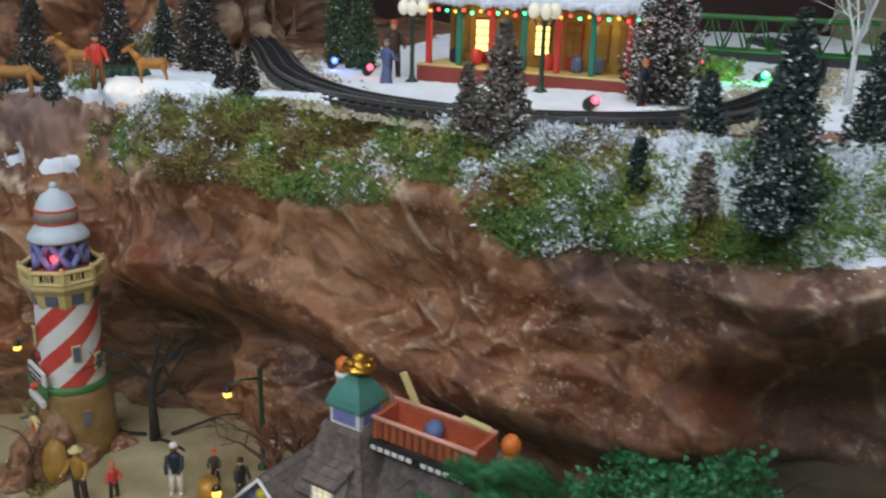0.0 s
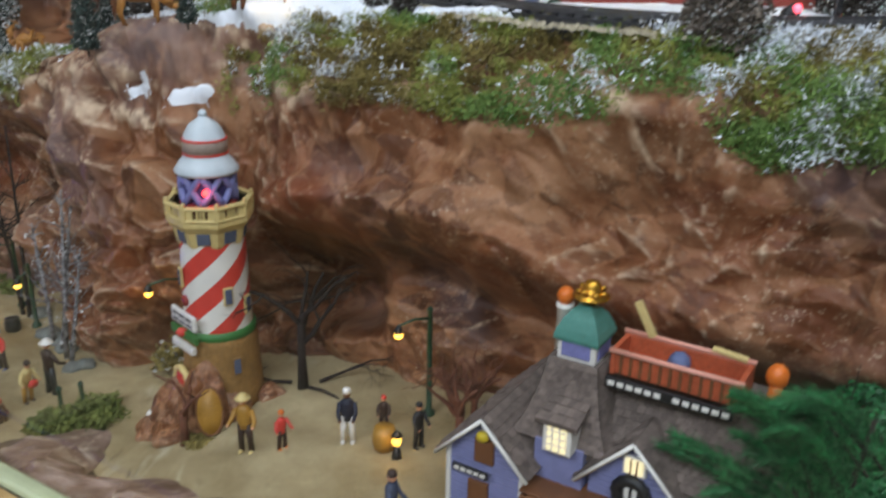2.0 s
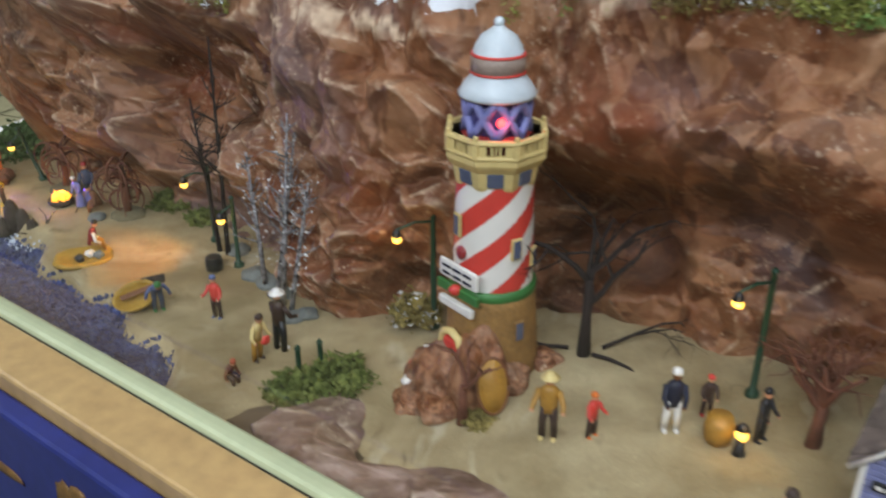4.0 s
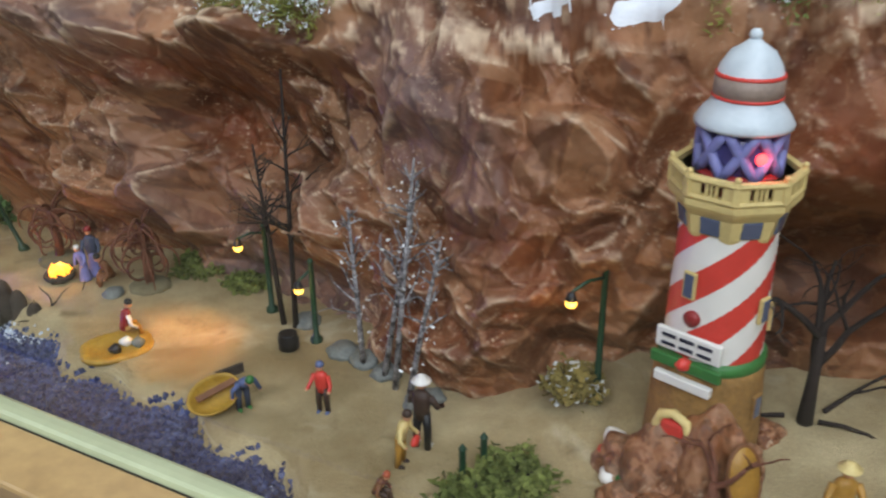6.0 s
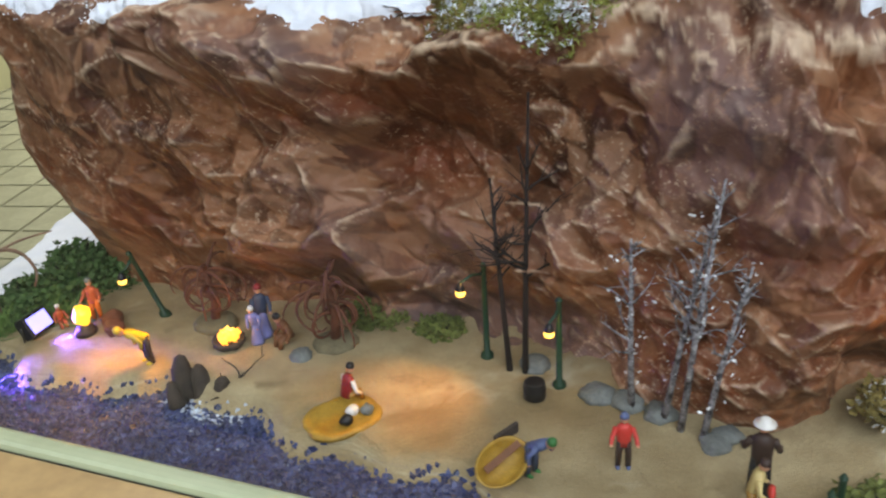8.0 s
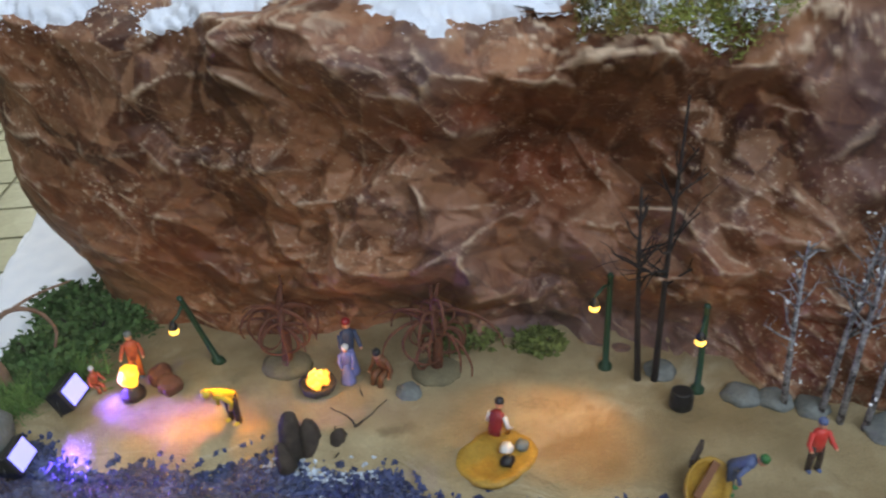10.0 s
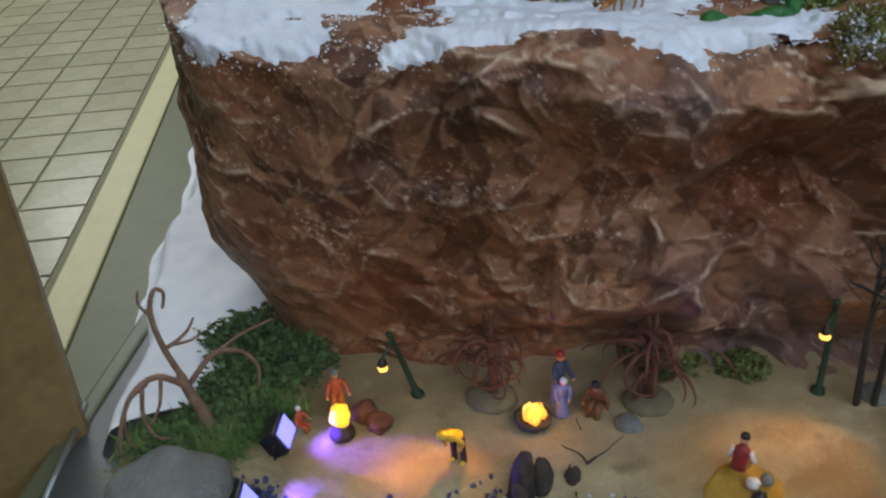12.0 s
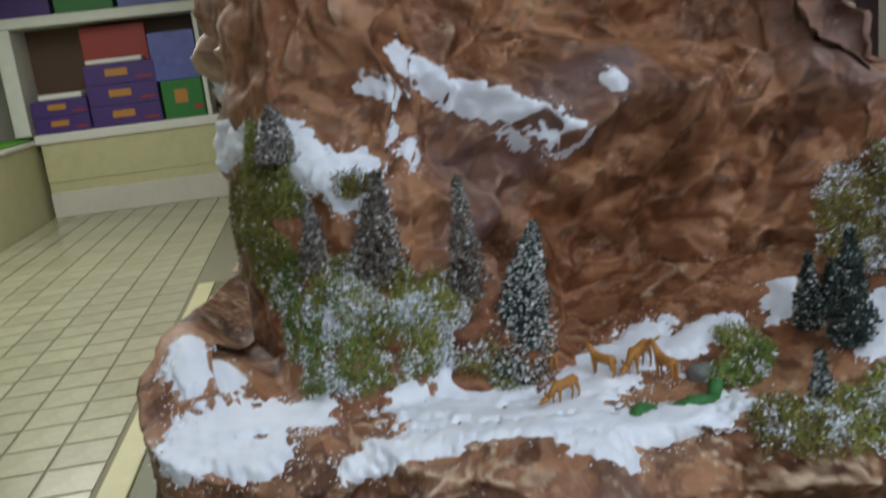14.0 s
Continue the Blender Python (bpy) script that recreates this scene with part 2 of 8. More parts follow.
M_FIRE = mat("fire_glow", (1.0, 0.42, 0.04, 1), 0.4, 0.0, 60, 0, glow=1.6)
M_EGG = mat("yellow_lamp_glow", (1.0, 0.56, 0.03, 1), 0.4, 0.0, 60, 0, glow=1.5)
M_LED = mat("violet_led", (0.26, 0.25, 1.0, 1), 0.4, 0.0, 60, 0, glow=1.9)
M_REDLED = mat("red_led", (1.0, 0.05, 0.05, 1), 0.4, 0.0, 60, 0, glow=4)
M_BLUELED = mat("blue_led", (0.1, 0.16, 1.0, 1), 0.4, 0.0, 60, 0, glow=3)
M_GREENLED = mat("green_led", (0.05, 1.0, 0.35, 1), 0.4, 0.0, 60, 0, glow=6)
M_PINKLED = mat("pink_led", (1.0, 0.1, 0.16, 1), 0.4, 0.0, 60, 0, glow=2)
M_GLOBE = mat("frosted_globe", (0.85, 0.78, 0.62, 1), 0.2, 0.0, 60, 0, glow=0.22)
M_PANE = mat("dark_pane", srgb(84, 92, 114), 0.15, 0.1, 60, 0)
M_STRIP = mat("cream_green_laminate", srgb(186, 194, 156), 0.35, 0.07, 14, 0.1)
M_LEDGE = mat("varnished_wood_ledge", srgb(170, 138, 92), 0.32, 0.16, 12, 0.1, second=srgb(196, 164, 112))
M_BLUEBOARD = mat("blue_board", srgb(36, 46, 112), 0.5, 0.15, 12, 0.1)
M_ORNAMENT = mat("brown_gold_ornament", srgb(74, 50, 34), 0.55, 0.3, 40, 0.3, second=srgb(150, 112, 56))
M_DARKWOOD = mat("dark_wood", srgb(58, 40, 32), 0.6, 0.25, 20, 0.3)
M_POST = mat("oak_post", srgb(120, 96, 56), 0.45, 0.2, 14, 0.2, second=srgb(146, 120, 74))
M_TILE = mat("floor_tile", srgb(152, 150, 124), 0.24, 0.12, 7, 0.05, second=srgb(174, 172, 144), random_object=0.08)
M_TILESTUFF = mat("floor_tile_far", srgb(152, 150, 124), 0.24, 0.12, 7, 0.05, second=srgb(174, 172, 144), island=0.08)
M_GROUT = mat("grout", srgb(124, 121, 100), 0.9, 0.15, 30, 0.2)
M_KICK = mat("kick_board", srgb(188, 184, 142), 0.5, 0.08, 9, 0.1)
M_SKIRT = mat("grey_green_skirt", srgb(96, 100, 72), 0.5, 0.12, 9, 0.1)
M_WALL = mat("shop_wall", srgb(200, 196, 184), 0.8, 0.06, 4, 0.1)
M_SHELF = mat("shelf_white", srgb(214, 214, 204), 0.45, 0.06, 8, 0.1)
M_SHELFIN = mat("shelf_back_brown", srgb(86, 62, 46), 0.7, 0.15, 8, 0.2)
M_BOXV = mat("violet_carton", srgb(66, 40, 110), 0.5, 0.15, 12, 0.1)
M_BOXG = mat("green_carton", srgb(30, 112, 40), 0.5, 0.15, 12, 0.1)
M_BOXR = mat("red_carton", srgb(150, 44, 34), 0.5, 0.15, 12, 0.1)
M_BOXY = mat("ochre_bar", srgb(180, 124, 48), 0.5, 0.1, 12, 0.1)
M_BOXB = mat("blue_picture_carton", srgb(84, 92, 160), 0.4, 0.3, 14, 0.1)
M_GRASSMAT = mat("bright_green_mat", srgb(90, 160, 40), 0.9, 0.15, 40, 0.4)
M_BACK = mat("dark_unlit_backdrop", srgb(48, 22, 22), 0.8, 0.3, 6, 0.2)
M_STEEL = mat("steel_edge", srgb(170, 174, 176), 0.3, 0.1, 30, 0.05, metal=0.8)
M_TABLE = mat("dark_grey_table", srgb(74, 76, 78), 0.45, 0.12, 14, 0.1)


# ---------------------------------------------------------------- builders
random.seed(9)


def obj(name, bm, materials, parent=None, smooth=False):
    me = bpy.data.meshes.new(name)
    bm.to_mesh(me)
    bm.free()
    for m in materials if isinstance(materials, (list, tuple)) else [materials]:
        me.materials.append(m)
    if smooth:
        me.polygons.foreach_set("use_smooth", [True] * len(me.polygons))
    ob = new(name, me)
    if parent is not None:
        ob.parent = parent
    return ob


def part(name, bm, material, parent, label="", smooth=False):
    return tagged(obj(name, bm, material, parent, smooth), label)


def thing(name, label, category, at=(0, 0, 0), turn=0.0, group="", size=1.0):
    ob = new(name)
    ob.empty_display_size = 0.02
    ob.matrix_basis = pose(*at, 0, 0, turn) @ Matrix.Scale(size, 4)
    return tagged(ob, label, category, group)


def box(bm, x0, x1, y0, y1, z0, z1, bevel=0.0, mi=0, m=None):
    g = bmesh.ops.create_cube(bm, size=1.0)
    vs = g["verts"]
    for v in vs:
        v.co = Vector(((x0 + x1) / 2 + v.co.x * (x1 - x0), (y0 + y1) / 2 + v.co.y * (y1 - y0), (z0 + z1) / 2 + v.co.z * (z1 - z0)))
    fs = list({f for v in vs for f in v.link_faces})
    if bevel:
        es = list({e for v in vs for e in v.link_edges})
        r = bmesh.ops.bevel(bm, geom=es, offset=bevel, segments=2, affect="EDGES", profile=0.5)
        fs = list({f for f in r["faces"]} | {f for f in fs if f.is_valid})
        vs = list({v for f in fs for v in f.verts})
    for f in fs:
        f.material_index = mi
    if m is not None:
        bmesh.ops.transform(bm, matrix=m, verts=vs)
    return vs


def lathe(bm, profile, seg=24, m=None, mi=0, jag=0.0):
    """Turn (radius, height) pairs round z."""
    rings = []
    for r, z in profile:
        ring = []
        for i in range(seg):
            a = 2 * math.pi * i / seg
            k = r * (1 + jag * (random.random() - 0.5))
            ring.append(bm.verts.new((k * math.cos(a), k * math.sin(a), z)))
        rings.append(ring)
    fs = []
    for a, b in zip(rings, rings[1:]):
        for i in range(seg):
            fs.append(bm.faces.new((a[i], a[(i + 1) % seg], b[(i + 1) % seg], b[i])))
    fs.append(bm.faces.new(rings[0][::-1]))
    fs.append(bm.faces.new(rings[-1]))
    for f in fs:
        f.material_index = mi
        f.smooth = seg > 8
    vs = [v for r in rings for v in r]
    if m is not None:
        bmesh.ops.transform(bm, matrix=m, verts=vs)
    return vs


def tube(bm, pts, radii, seg=6, mi=0, cap=True):
    """A tapering limb along points."""
    pts = [Vector(p) for p in pts]
    rings, side = [], Vector((0.31, 0.95, 0.05))
    for k, p in enumerate(pts):
        d = (pts[min(k + 1, len(pts) - 1)] - pts[max(k - 1, 0)]).normalized()
        u = d.cross(side)
        if u.length < 1e-3:
            u = d.cross(Vector((1, 0, 0)))
        u.normalize()
        w = d.cross(u)
        rings.append([bm.verts.new(p + radii[k] * (math.cos(2 * math.pi * i / seg) * u + math.sin(2 * math.pi * i / seg) * w)) for i in range(seg)])
    fs = []
    for a, b in zip(rings, rings[1:]):
        fs += [bm.faces.new((a[i], a[(i + 1) % seg], b[(i + 1) % seg], b[i])) for i in range(seg)]
    if cap:
        fs += [bm.faces.new(rings[0][::-1]), bm.faces.new(rings[-1])]
    for f in fs:
        f.material_index, f.smooth = mi, True


def blob(bm, c, r, mi=0, sub=2, lump=0.0, m=None):
    """An ellipsoid, lumpy if asked."""
    r = r if isinstance(r, (tuple, list)) else (r, r, r)
    vs = bmesh.ops.create_icosphere(bm, subdivisions=sub, radius=1.0)["verts"]
    for v in vs:
        k = 1 + lump * noise.noise(v.co * 1.7 + Vector(c) * 31)
        v.co = Vector((v.co.x * r[0] * k, v.co.y * r[1] * k, v.co.z * r[2] * k))
    bmesh.ops.transform(bm, matrix=Matrix.Translation(c) @ (m or Matrix()), verts=vs)
    for f in {f for v in vs for f in v.link_faces}:
        f.material_index, f.smooth = mi, True
    return vs


def leaf_cards(points, size, name, material, parent=None, up=0.6, seed=1):
    """Many small bent blades, one mesh."""
    rnd = random.Random(seed)
    vs, fs = [], []
    for p in points:
        a = rnd.random() * 6.283
        t = rnd.uniform(-0.9, 0.9)
        d = Vector((math.cos(a) * math.cos(t), math.sin(a) * math.cos(t), abs(math.sin(t)) * up + up * 0.4)).normalized()
        s = d.cross(Vector((rnd.uniform(-1, 1), rnd.uniform(-1, 1), rnd.uniform(-1, 1)))).normalized()
        k = size * rnd.uniform(0.6, 1.4)
        q = Vector(p)
        b = len(vs)
        bend = d.cross(s) * k * 0.25
        vs += [q - s * k * 0.28, q + s * k * 0.28, q + d * k * 0.6 + s * k * 0.3 + bend, q + d * k * 0.6 - s * k * 0.3 + bend, q + d * k * 1.15]
        fs += [(b, b + 1, b + 2, b + 3), (b + 3, b + 2, b + 4)]
    me = bpy.data.meshes.new(name)
    me.from_pydata([tuple(v) for v in vs], [], fs)
    me.materials.append(material)
    ob = new(name, me)
    if parent is not None:
        ob.parent = parent
    return ob


def grid_mesh(name, P, keep, material, flip=False):
    """A sheet from an array of points (rows, columns, 3); keep marks the cells."""
    nu, nv = P.shape[:2]
    idx = np.arange(nu * nv).reshape(nu, nv)
    q = np.stack([idx[:-1, :-1], idx[1:, :-1], idx[1:, 1:], idx[:-1, 1:]], -1)[keep]
    if flip:
        q = q[:, ::-1]
    used, inv = np.unique(q, return_inverse=True)
    me = bpy.data.meshes.new(name)
    me.from_pydata(P.reshape(-1, 3)[used].tolist(), [], inv.reshape(-1, 4).tolist())
    me.materials.append(material)
    me.polygons.foreach_set("use_smooth", [True] * len(me.polygons))
    return new(name, me)


def smooth(a, b, x):
    t = np.clip((np.asarray(x, float) - a) / (b - a), 0, 1)
    return t * t * (3 - 2 * t)


def fbm(x, y, z, scale, octaves=4, seed=0.0):
    v = Vector((x * scale + seed, y * scale - seed * 0.7, z * scale + seed * 1.3))
    return noise.fractal(v, 1.0, 2.0, octaves)


# ---------------------------------------------------------------- the rock: plan of its foot and its brow
# foot x, y; brow x, y, z
CLIFF = [
    (0.95, 0.62, 0.95, 0.50, 1.25), (0.55, 0.62, 0.55, 0.52, 1.25), (0.24, 0.72, 0.24, 0.615, 1.225), (0.06, 0.78, 0.07, 0.70, 1.195),
    (-0.16, 0.90, -0.16, 0.838, 1.185), (-0.27, 0.955, -0.27, 0.895, 1.17), (-0.45, 0.995, -0.46, 0.95, 1.15), (-0.55, 0.985, -0.56, 0.985, 1.14),
    (-0.65, 1.11, -0.70, 1.09, 1.14), (-0.75, 1.215, -0.80, 1.15, 1.135), (-0.855, 1.295, -0.89, 1.21, 1.14), (-0.93, 1.345, -1.00, 1.31, 1.16),
    (-1.03, 1.42, -1.10, 1.355, 1.155), (-1.105, 1.50, -1.168, 1.455, 1.185), (-1.07, 1.68, -1.135, 1.60, 1.225), (-0.96, 2.0, -0.99, 1.86, 1.205), (-0.80, 2.3, -0.82, 2.3, 1.17)]
C = np.array(CLIFF)


def along(k, s):
    """Smooth reading of column k of the plan at s."""
    i = np.clip(np.floor(s).astype(int), 0, len(C) - 2)
    f = s - i
    p0, p1, p2, p3 = (C[np.clip(i + d, 0, len(C) - 1), k] for d in (-1, 0, 1, 2))
    return 0.5 * (2 * p1 + (p2 - p0) * f + (2 * p0 - 5 * p1 + 4 * p2 - p3) * f ** 2 + (3 * p1 - p0 - 3 * p2 + p3) * f ** 3)


def wall_start(x):
    return np.interp(x, [-1.3, -1.05, -0.9, -0.75, -0.62, -0.5, -0.42, -0.36, -0.33, -0.30, 1.0], [1.44, 1.42, 1.41, 1.43, 1.41, 1.35, 1.33, 1.34, 1.42, 2.25, 2.35])


def plateau(x, y):
    """Height of the upper ground."""
    z = np.interp(x, [-1.25, -1.1, -0.9, -0.7, -0.6, -0.5, -0.36, 1.0], [1.18, 1.18, 1.165, 1.165, 1.19, 1.235, 1.262, 1.262])
    z = z + 0.06 * smooth(1.42, 1.56, y) * smooth(-1.02, -1.12, x)
    d = y - wall_start(x) - 0.2 * np.exp(-((x + 0.635) / 0.10) ** 2)
    rise = 0.16 * smooth(-0.02, 0.10, d) + 0.20 * smooth(0.10, 0.24, d) + 0.75 * smooth(0.22, 0.5, d)
    rise += 0.26 * np.exp(-((x + 0.42) / 0.075) ** 4) * smooth(0.0, 0.06, d)
    return z + rise * smooth(-1.04, -0.97, x - 0.30 * np.maximum(0, y - 1.52))


def sand_height(x, y):
    return 0.845 + 0.038 * smooth(-0.55, -0.28, x) + 0.012 * smooth(-0.2, -0.05, x)


def folds(p, scale, seed, stretch=0.9):
    """Random heights on a slanted, turned lattice, joined by flat facets. Returns the height and a number for each facet."""
    turn = np.array(Euler((0.9 * seed, 1.7 * seed + 0.4, 0.55 * seed)).to_matrix())
    q = (p @ turn.T) * scale * np.array((1.0, stretch, 1.0 / stretch)) + np.array((0.37, 0.71, 0.13)) * seed
    q = q + q.sum(-1, keepdims=True) / 3.0
    i = np.floor(q).astype(np.int64)
    f = q - i
    order = np.argsort(-f, axis=-1)
    g = np.take_along_axis(f, order, -1)
    weight = (1 - g[..., 0], g[..., 0] - g[..., 1], g[..., 1] - g[..., 2], g[..., 2])

    def chance(c, k):
        h = (c[..., 0] * 73856093) ^ (c[..., 1] * 19349663) ^ (c[..., 2] * 83492791) ^ (k * 2654435)
        h = (h ^ (h >> 13)) * 1274126
        return ((h ^ (h >> 16)) & 65535) / 65535.0

    total = 0.0
    corner = i.copy()
    for k in range(4):
        total = total + weight[k] * (chance(corner, seed) - 0.5)
        if k < 3:
            step = np.zeros_like(corner)
            np.put_along_axis(step, order[..., k:k + 1], 1, -1)
            corner = corner + step
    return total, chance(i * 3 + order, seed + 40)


def crumple(x, y, z, fine=1.0):
    """Folded-paper relief: flat facets meeting in sharp creases, at six sizes; calmer slabs towards +x. Returns the relief and two facet tones."""
    p = np.stack(np.broadcast_arrays(np.asarray(x, float), y, z), -1)
    p = p + 0.055 * np.stack([folds(p, 5.0, k)[0] for k in (11, 12, 13)], -1) + 0.02 * np.stack([folds(p, 21.0, k)[0] for k in (14, 15, 16)], -1)
    calm = 1 - 0.5 * smooth(-0.45, -0.2, p[..., 0])
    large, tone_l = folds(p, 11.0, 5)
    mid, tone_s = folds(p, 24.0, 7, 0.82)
    rise = 0.09 * folds(p, 5.5, 3)[0] + 0.078 * large * (0.3 + 0.7 * calm)
    rise = rise + fine * calm * (0.044 * mid + 0.015 * folds(p, 50.0, 9, 0.8)[0] + 0.005 * folds(p, 100.0, 17)[0])
    return rise, tone_l, tone_s


S = np.linspace(0, len(C) - 1, 1400)
ROWS_UP, LIP = 214, 33
fx, fy, tx, ty, tz = (along(k, S) for k in range(5))
dirx, diry = np.gradient(tx), np.gradient(ty)
ln = np.hypot(dirx, diry)
inx, iny = -diry / ln, dirx / ln
flipper = np.where((inx * (-0.2 - tx) + iny * (1.9 - ty)) < 0, -1.0, 1.0)
inx, iny = inx * flipper, iny * flipper
P = np.zeros((len(S), ROWS_UP, 3))
for j in range(ROWS_UP):
    v = j / (ROWS_UP - LIP)
    if v <= 1:
        bulge = 0.025 * math.sin(math.pi * v)
        P[:, j, 0] = fx + (tx - fx) * v - inx * bulge
        P[:, j, 1] = fy + (ty - fy) * v - iny * bulge
        P[:, j, 2] = 0.80 + (tz - 0.80) * v
    else:
        d = np.where((ty > 1.62) | (tx < -1.04), 0.065, 0.10) * (v - 1) * (ROWS_UP - LIP) / (LIP - 1)
        P[:, j, 0], P[:, j, 1] = tx + inx * d, ty + iny * d
        target = plateau(P[:, j, 0], P[:, j, 1]) + 0.006 - 0.016 * np.maximum(0, d - 0.08) / 0.02
        k = np.sin(np.minimum(1, d / 0.06) * math.pi / 2)
        P[:, j, 2] = tz + (target - tz) * k
level = (np.arange(ROWS_UP) / (ROWS_UP - LIP))[None, :]
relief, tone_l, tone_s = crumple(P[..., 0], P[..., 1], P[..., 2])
out = relief * np.where(level <= 1, np.minimum(1.0, 0.3 + 2.2 * level), np.maximum(0.3, 1 - (level - 1) * 8))
# the hollow behind the tower
out -= 0.12 * np.exp(-((P[..., 0] + 0.295) / 0.055) ** 4 - ((P[..., 2] - 0.985) / 0.052) ** 4)
out += 0.055 * np.exp(-((P[..., 0] + 0.29) / 0.08) ** 2 - ((P[..., 2] - 1.07) / 0.03) ** 2)
out -= 0.06 * np.exp(-((P[..., 0] + 0.82) / 0.10) ** 2 - ((P[..., 2] - 1.05) / 0.05) ** 2) + 0.16 * smooth(0.12, 0.25, P[..., 0]) * np.exp(-((P[..., 2] - 0.92) / 0.07) ** 4)
out += 0.03 * np.exp(-((P[..., 0] + 0.82) / 0.13) ** 2 - ((P[..., 2] - 1.13) / 0.025) ** 2)
# the foot is undercut along the beach
out -= 0.035 * smooth(-0.6, -0.72, P[..., 0]) * np.exp(-((P[..., 2] - 0.885) / 0.035) ** 2)
# a slanting overhang to the right of it
brink = np.interp(P[..., 0], [-0.24, 0.05, 0.2, 0.6], [1.06, 1.0, 0.965, 0.93])
right = smooth(-0.27, -0.2, P[..., 0])
out += right * (0.026 * np.exp(-((P[..., 2] - brink - 0.03) / 0.028) ** 2) - (0.06 + 0.05 * smooth(0.05, 0.2, P[..., 0])) * np.exp(-((P[..., 2] - brink + 0.035) / 0.03) ** 2))
out = out * (1 - 0.75 * smooth(-0.96, -1.1, P[..., 0]))
out = out * (1 - smooth(1.0, 1.03, level) * smooth(-1.0, -1.06, tx)[:, None]) * (1 - 0.8 * smooth(1.55, 1.68, ty))[:, None]
# a deep dark cave under the brow beside the house
out -= 0.20 * smooth(0.20, 0.34, P[..., 0] + 0.02 * np.sin(P[..., 2] * 60)) * smooth(1.165, 1.09, P[..., 2])
P[..., 0] -= inx[:, None] * out
P[..., 1] -= iny[:, None] * out
P[..., 2] += out * 0.45
CLIFF_P = P


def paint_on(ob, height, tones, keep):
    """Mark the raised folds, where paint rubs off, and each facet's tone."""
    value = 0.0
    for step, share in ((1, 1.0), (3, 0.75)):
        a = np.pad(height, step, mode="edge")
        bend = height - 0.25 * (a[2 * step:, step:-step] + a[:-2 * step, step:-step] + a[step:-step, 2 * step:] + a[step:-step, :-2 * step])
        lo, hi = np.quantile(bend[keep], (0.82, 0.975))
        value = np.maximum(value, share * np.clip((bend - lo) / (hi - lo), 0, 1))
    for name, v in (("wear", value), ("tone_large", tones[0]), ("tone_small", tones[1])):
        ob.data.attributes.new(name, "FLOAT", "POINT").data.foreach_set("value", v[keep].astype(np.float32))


cliff = grid_mesh("rock_cliff", P, np.ones((len(S) - 1, ROWS_UP - 1), bool), M_ROCK)
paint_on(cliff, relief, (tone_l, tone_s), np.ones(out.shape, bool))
# rusty washes of paint: x, z and size
stain = 0.0
for x0_, z0_, rx_, rz_ in ((-0.53, 0.98, 0.06, 0.07), (-0.60, 0.93, 0.05, 0.06), (-0.76, 1.02, 0.06, 0.05), (-0.86, 1.09, 0.10, 0.03), (0.0, 1.03, 0.08, 0.03), (-0.12, 1.06, 0.06, 0.03), (-0.38, 1.08, 0.05, 0.05), (0.26, 1.0, 0.08, 0.08), (-0.30, 1.10, 0.04, 0.04)):
    stain = np.maximum(stain, np.exp(-((P[..., 0] - x0_) / rx_) ** 2 - ((P[..., 2] - z0_) / rz_) ** 2))
cliff.data.attributes.new("rust", "FLOAT", "POINT").data.foreach_set("value", stain.ravel().astype(np.float32))
tagged(cliff, "brown crumpled paper rock face with pale worn creases", "cliff", kind="structure")

# upper ground behind the brow
gx = np.concatenate([np.arange(-1.25, -0.35, 0.0034), np.arange(-0.35, 0.96, 0.007)])
gy = np.concatenate([np.arange(0.45, 1.72, 0.005), np.arange(1.72, 2.32, 0.008)])
X, Y = np.meshgrid(gx, gy, indexing="ij")
Z = plateau(X, Y)
INSIDE = np.zeros_like(X, bool)
poly = list(zip(np.concatenate([(tx + inx * 0.05)[::4], [0.97]]), np.concatenate([(ty + iny * 0.05)[::4], [2.34]])))
n = len(poly)
for a in range(n):
    (x1, y1), (x2, y2) = poly[a], poly[(a + 1) % n]
    cond = ((y1 > Y) != (y2 > Y)) & (X < (x2 - x1) * (Y - y1) / (y2 - y1 + 1e-12) + x1)
    INSIDE ^= cond
behind_ = (X > -0.82) & (X < -0.33) & (Y - wall_start(X) - 0.2 * np.exp(-((X + 0.635) / 0.10) ** 2) > -0.01)
slope = np.clip((Z - np.interp(X, [-1.25, -0.36], [1.18, 1.262])) * 5, 0, 1)
lumps, tone_l, tone_s = crumple(X, Y, Z, 0.35 + 0.5 * slope)
c = np.where(INSIDE, lumps, 0.0)
Y -= c * slope * 0.8
Z += c * (0.10 + 0.9 * slope)
UPPER = np.stack([X, Y, Z], -1)
CORE = UPPER + np.stack([0 * slope, 0.05 * slope, -0.05 * slope], -1)
cell = INSIDE[:-1, :-1] & INSIDE[1:, 1:] & INSIDE[1:, :-1] & INSIDE[:-1, 1:] & (slope[:-1, :-1] < 0.55) & ~behind_[:-1, :-1]
upper = grid_mesh("upper_rock_ground", CORE, cell, M_ROCK)
used = np.zeros_like(INSIDE)
for a, b in ((slice(None, -1), slice(None, -1)), (slice(1, None), slice(None, -1)), (slice(1, None), slice(1, None)), (slice(None, -1), slice(1, None))):
    used[a, b] |= cell
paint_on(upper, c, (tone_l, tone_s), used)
tagged(upper, "brown crumpled rock plateau carrying the snowy ledge and the village", "rock ground", kind="structure")

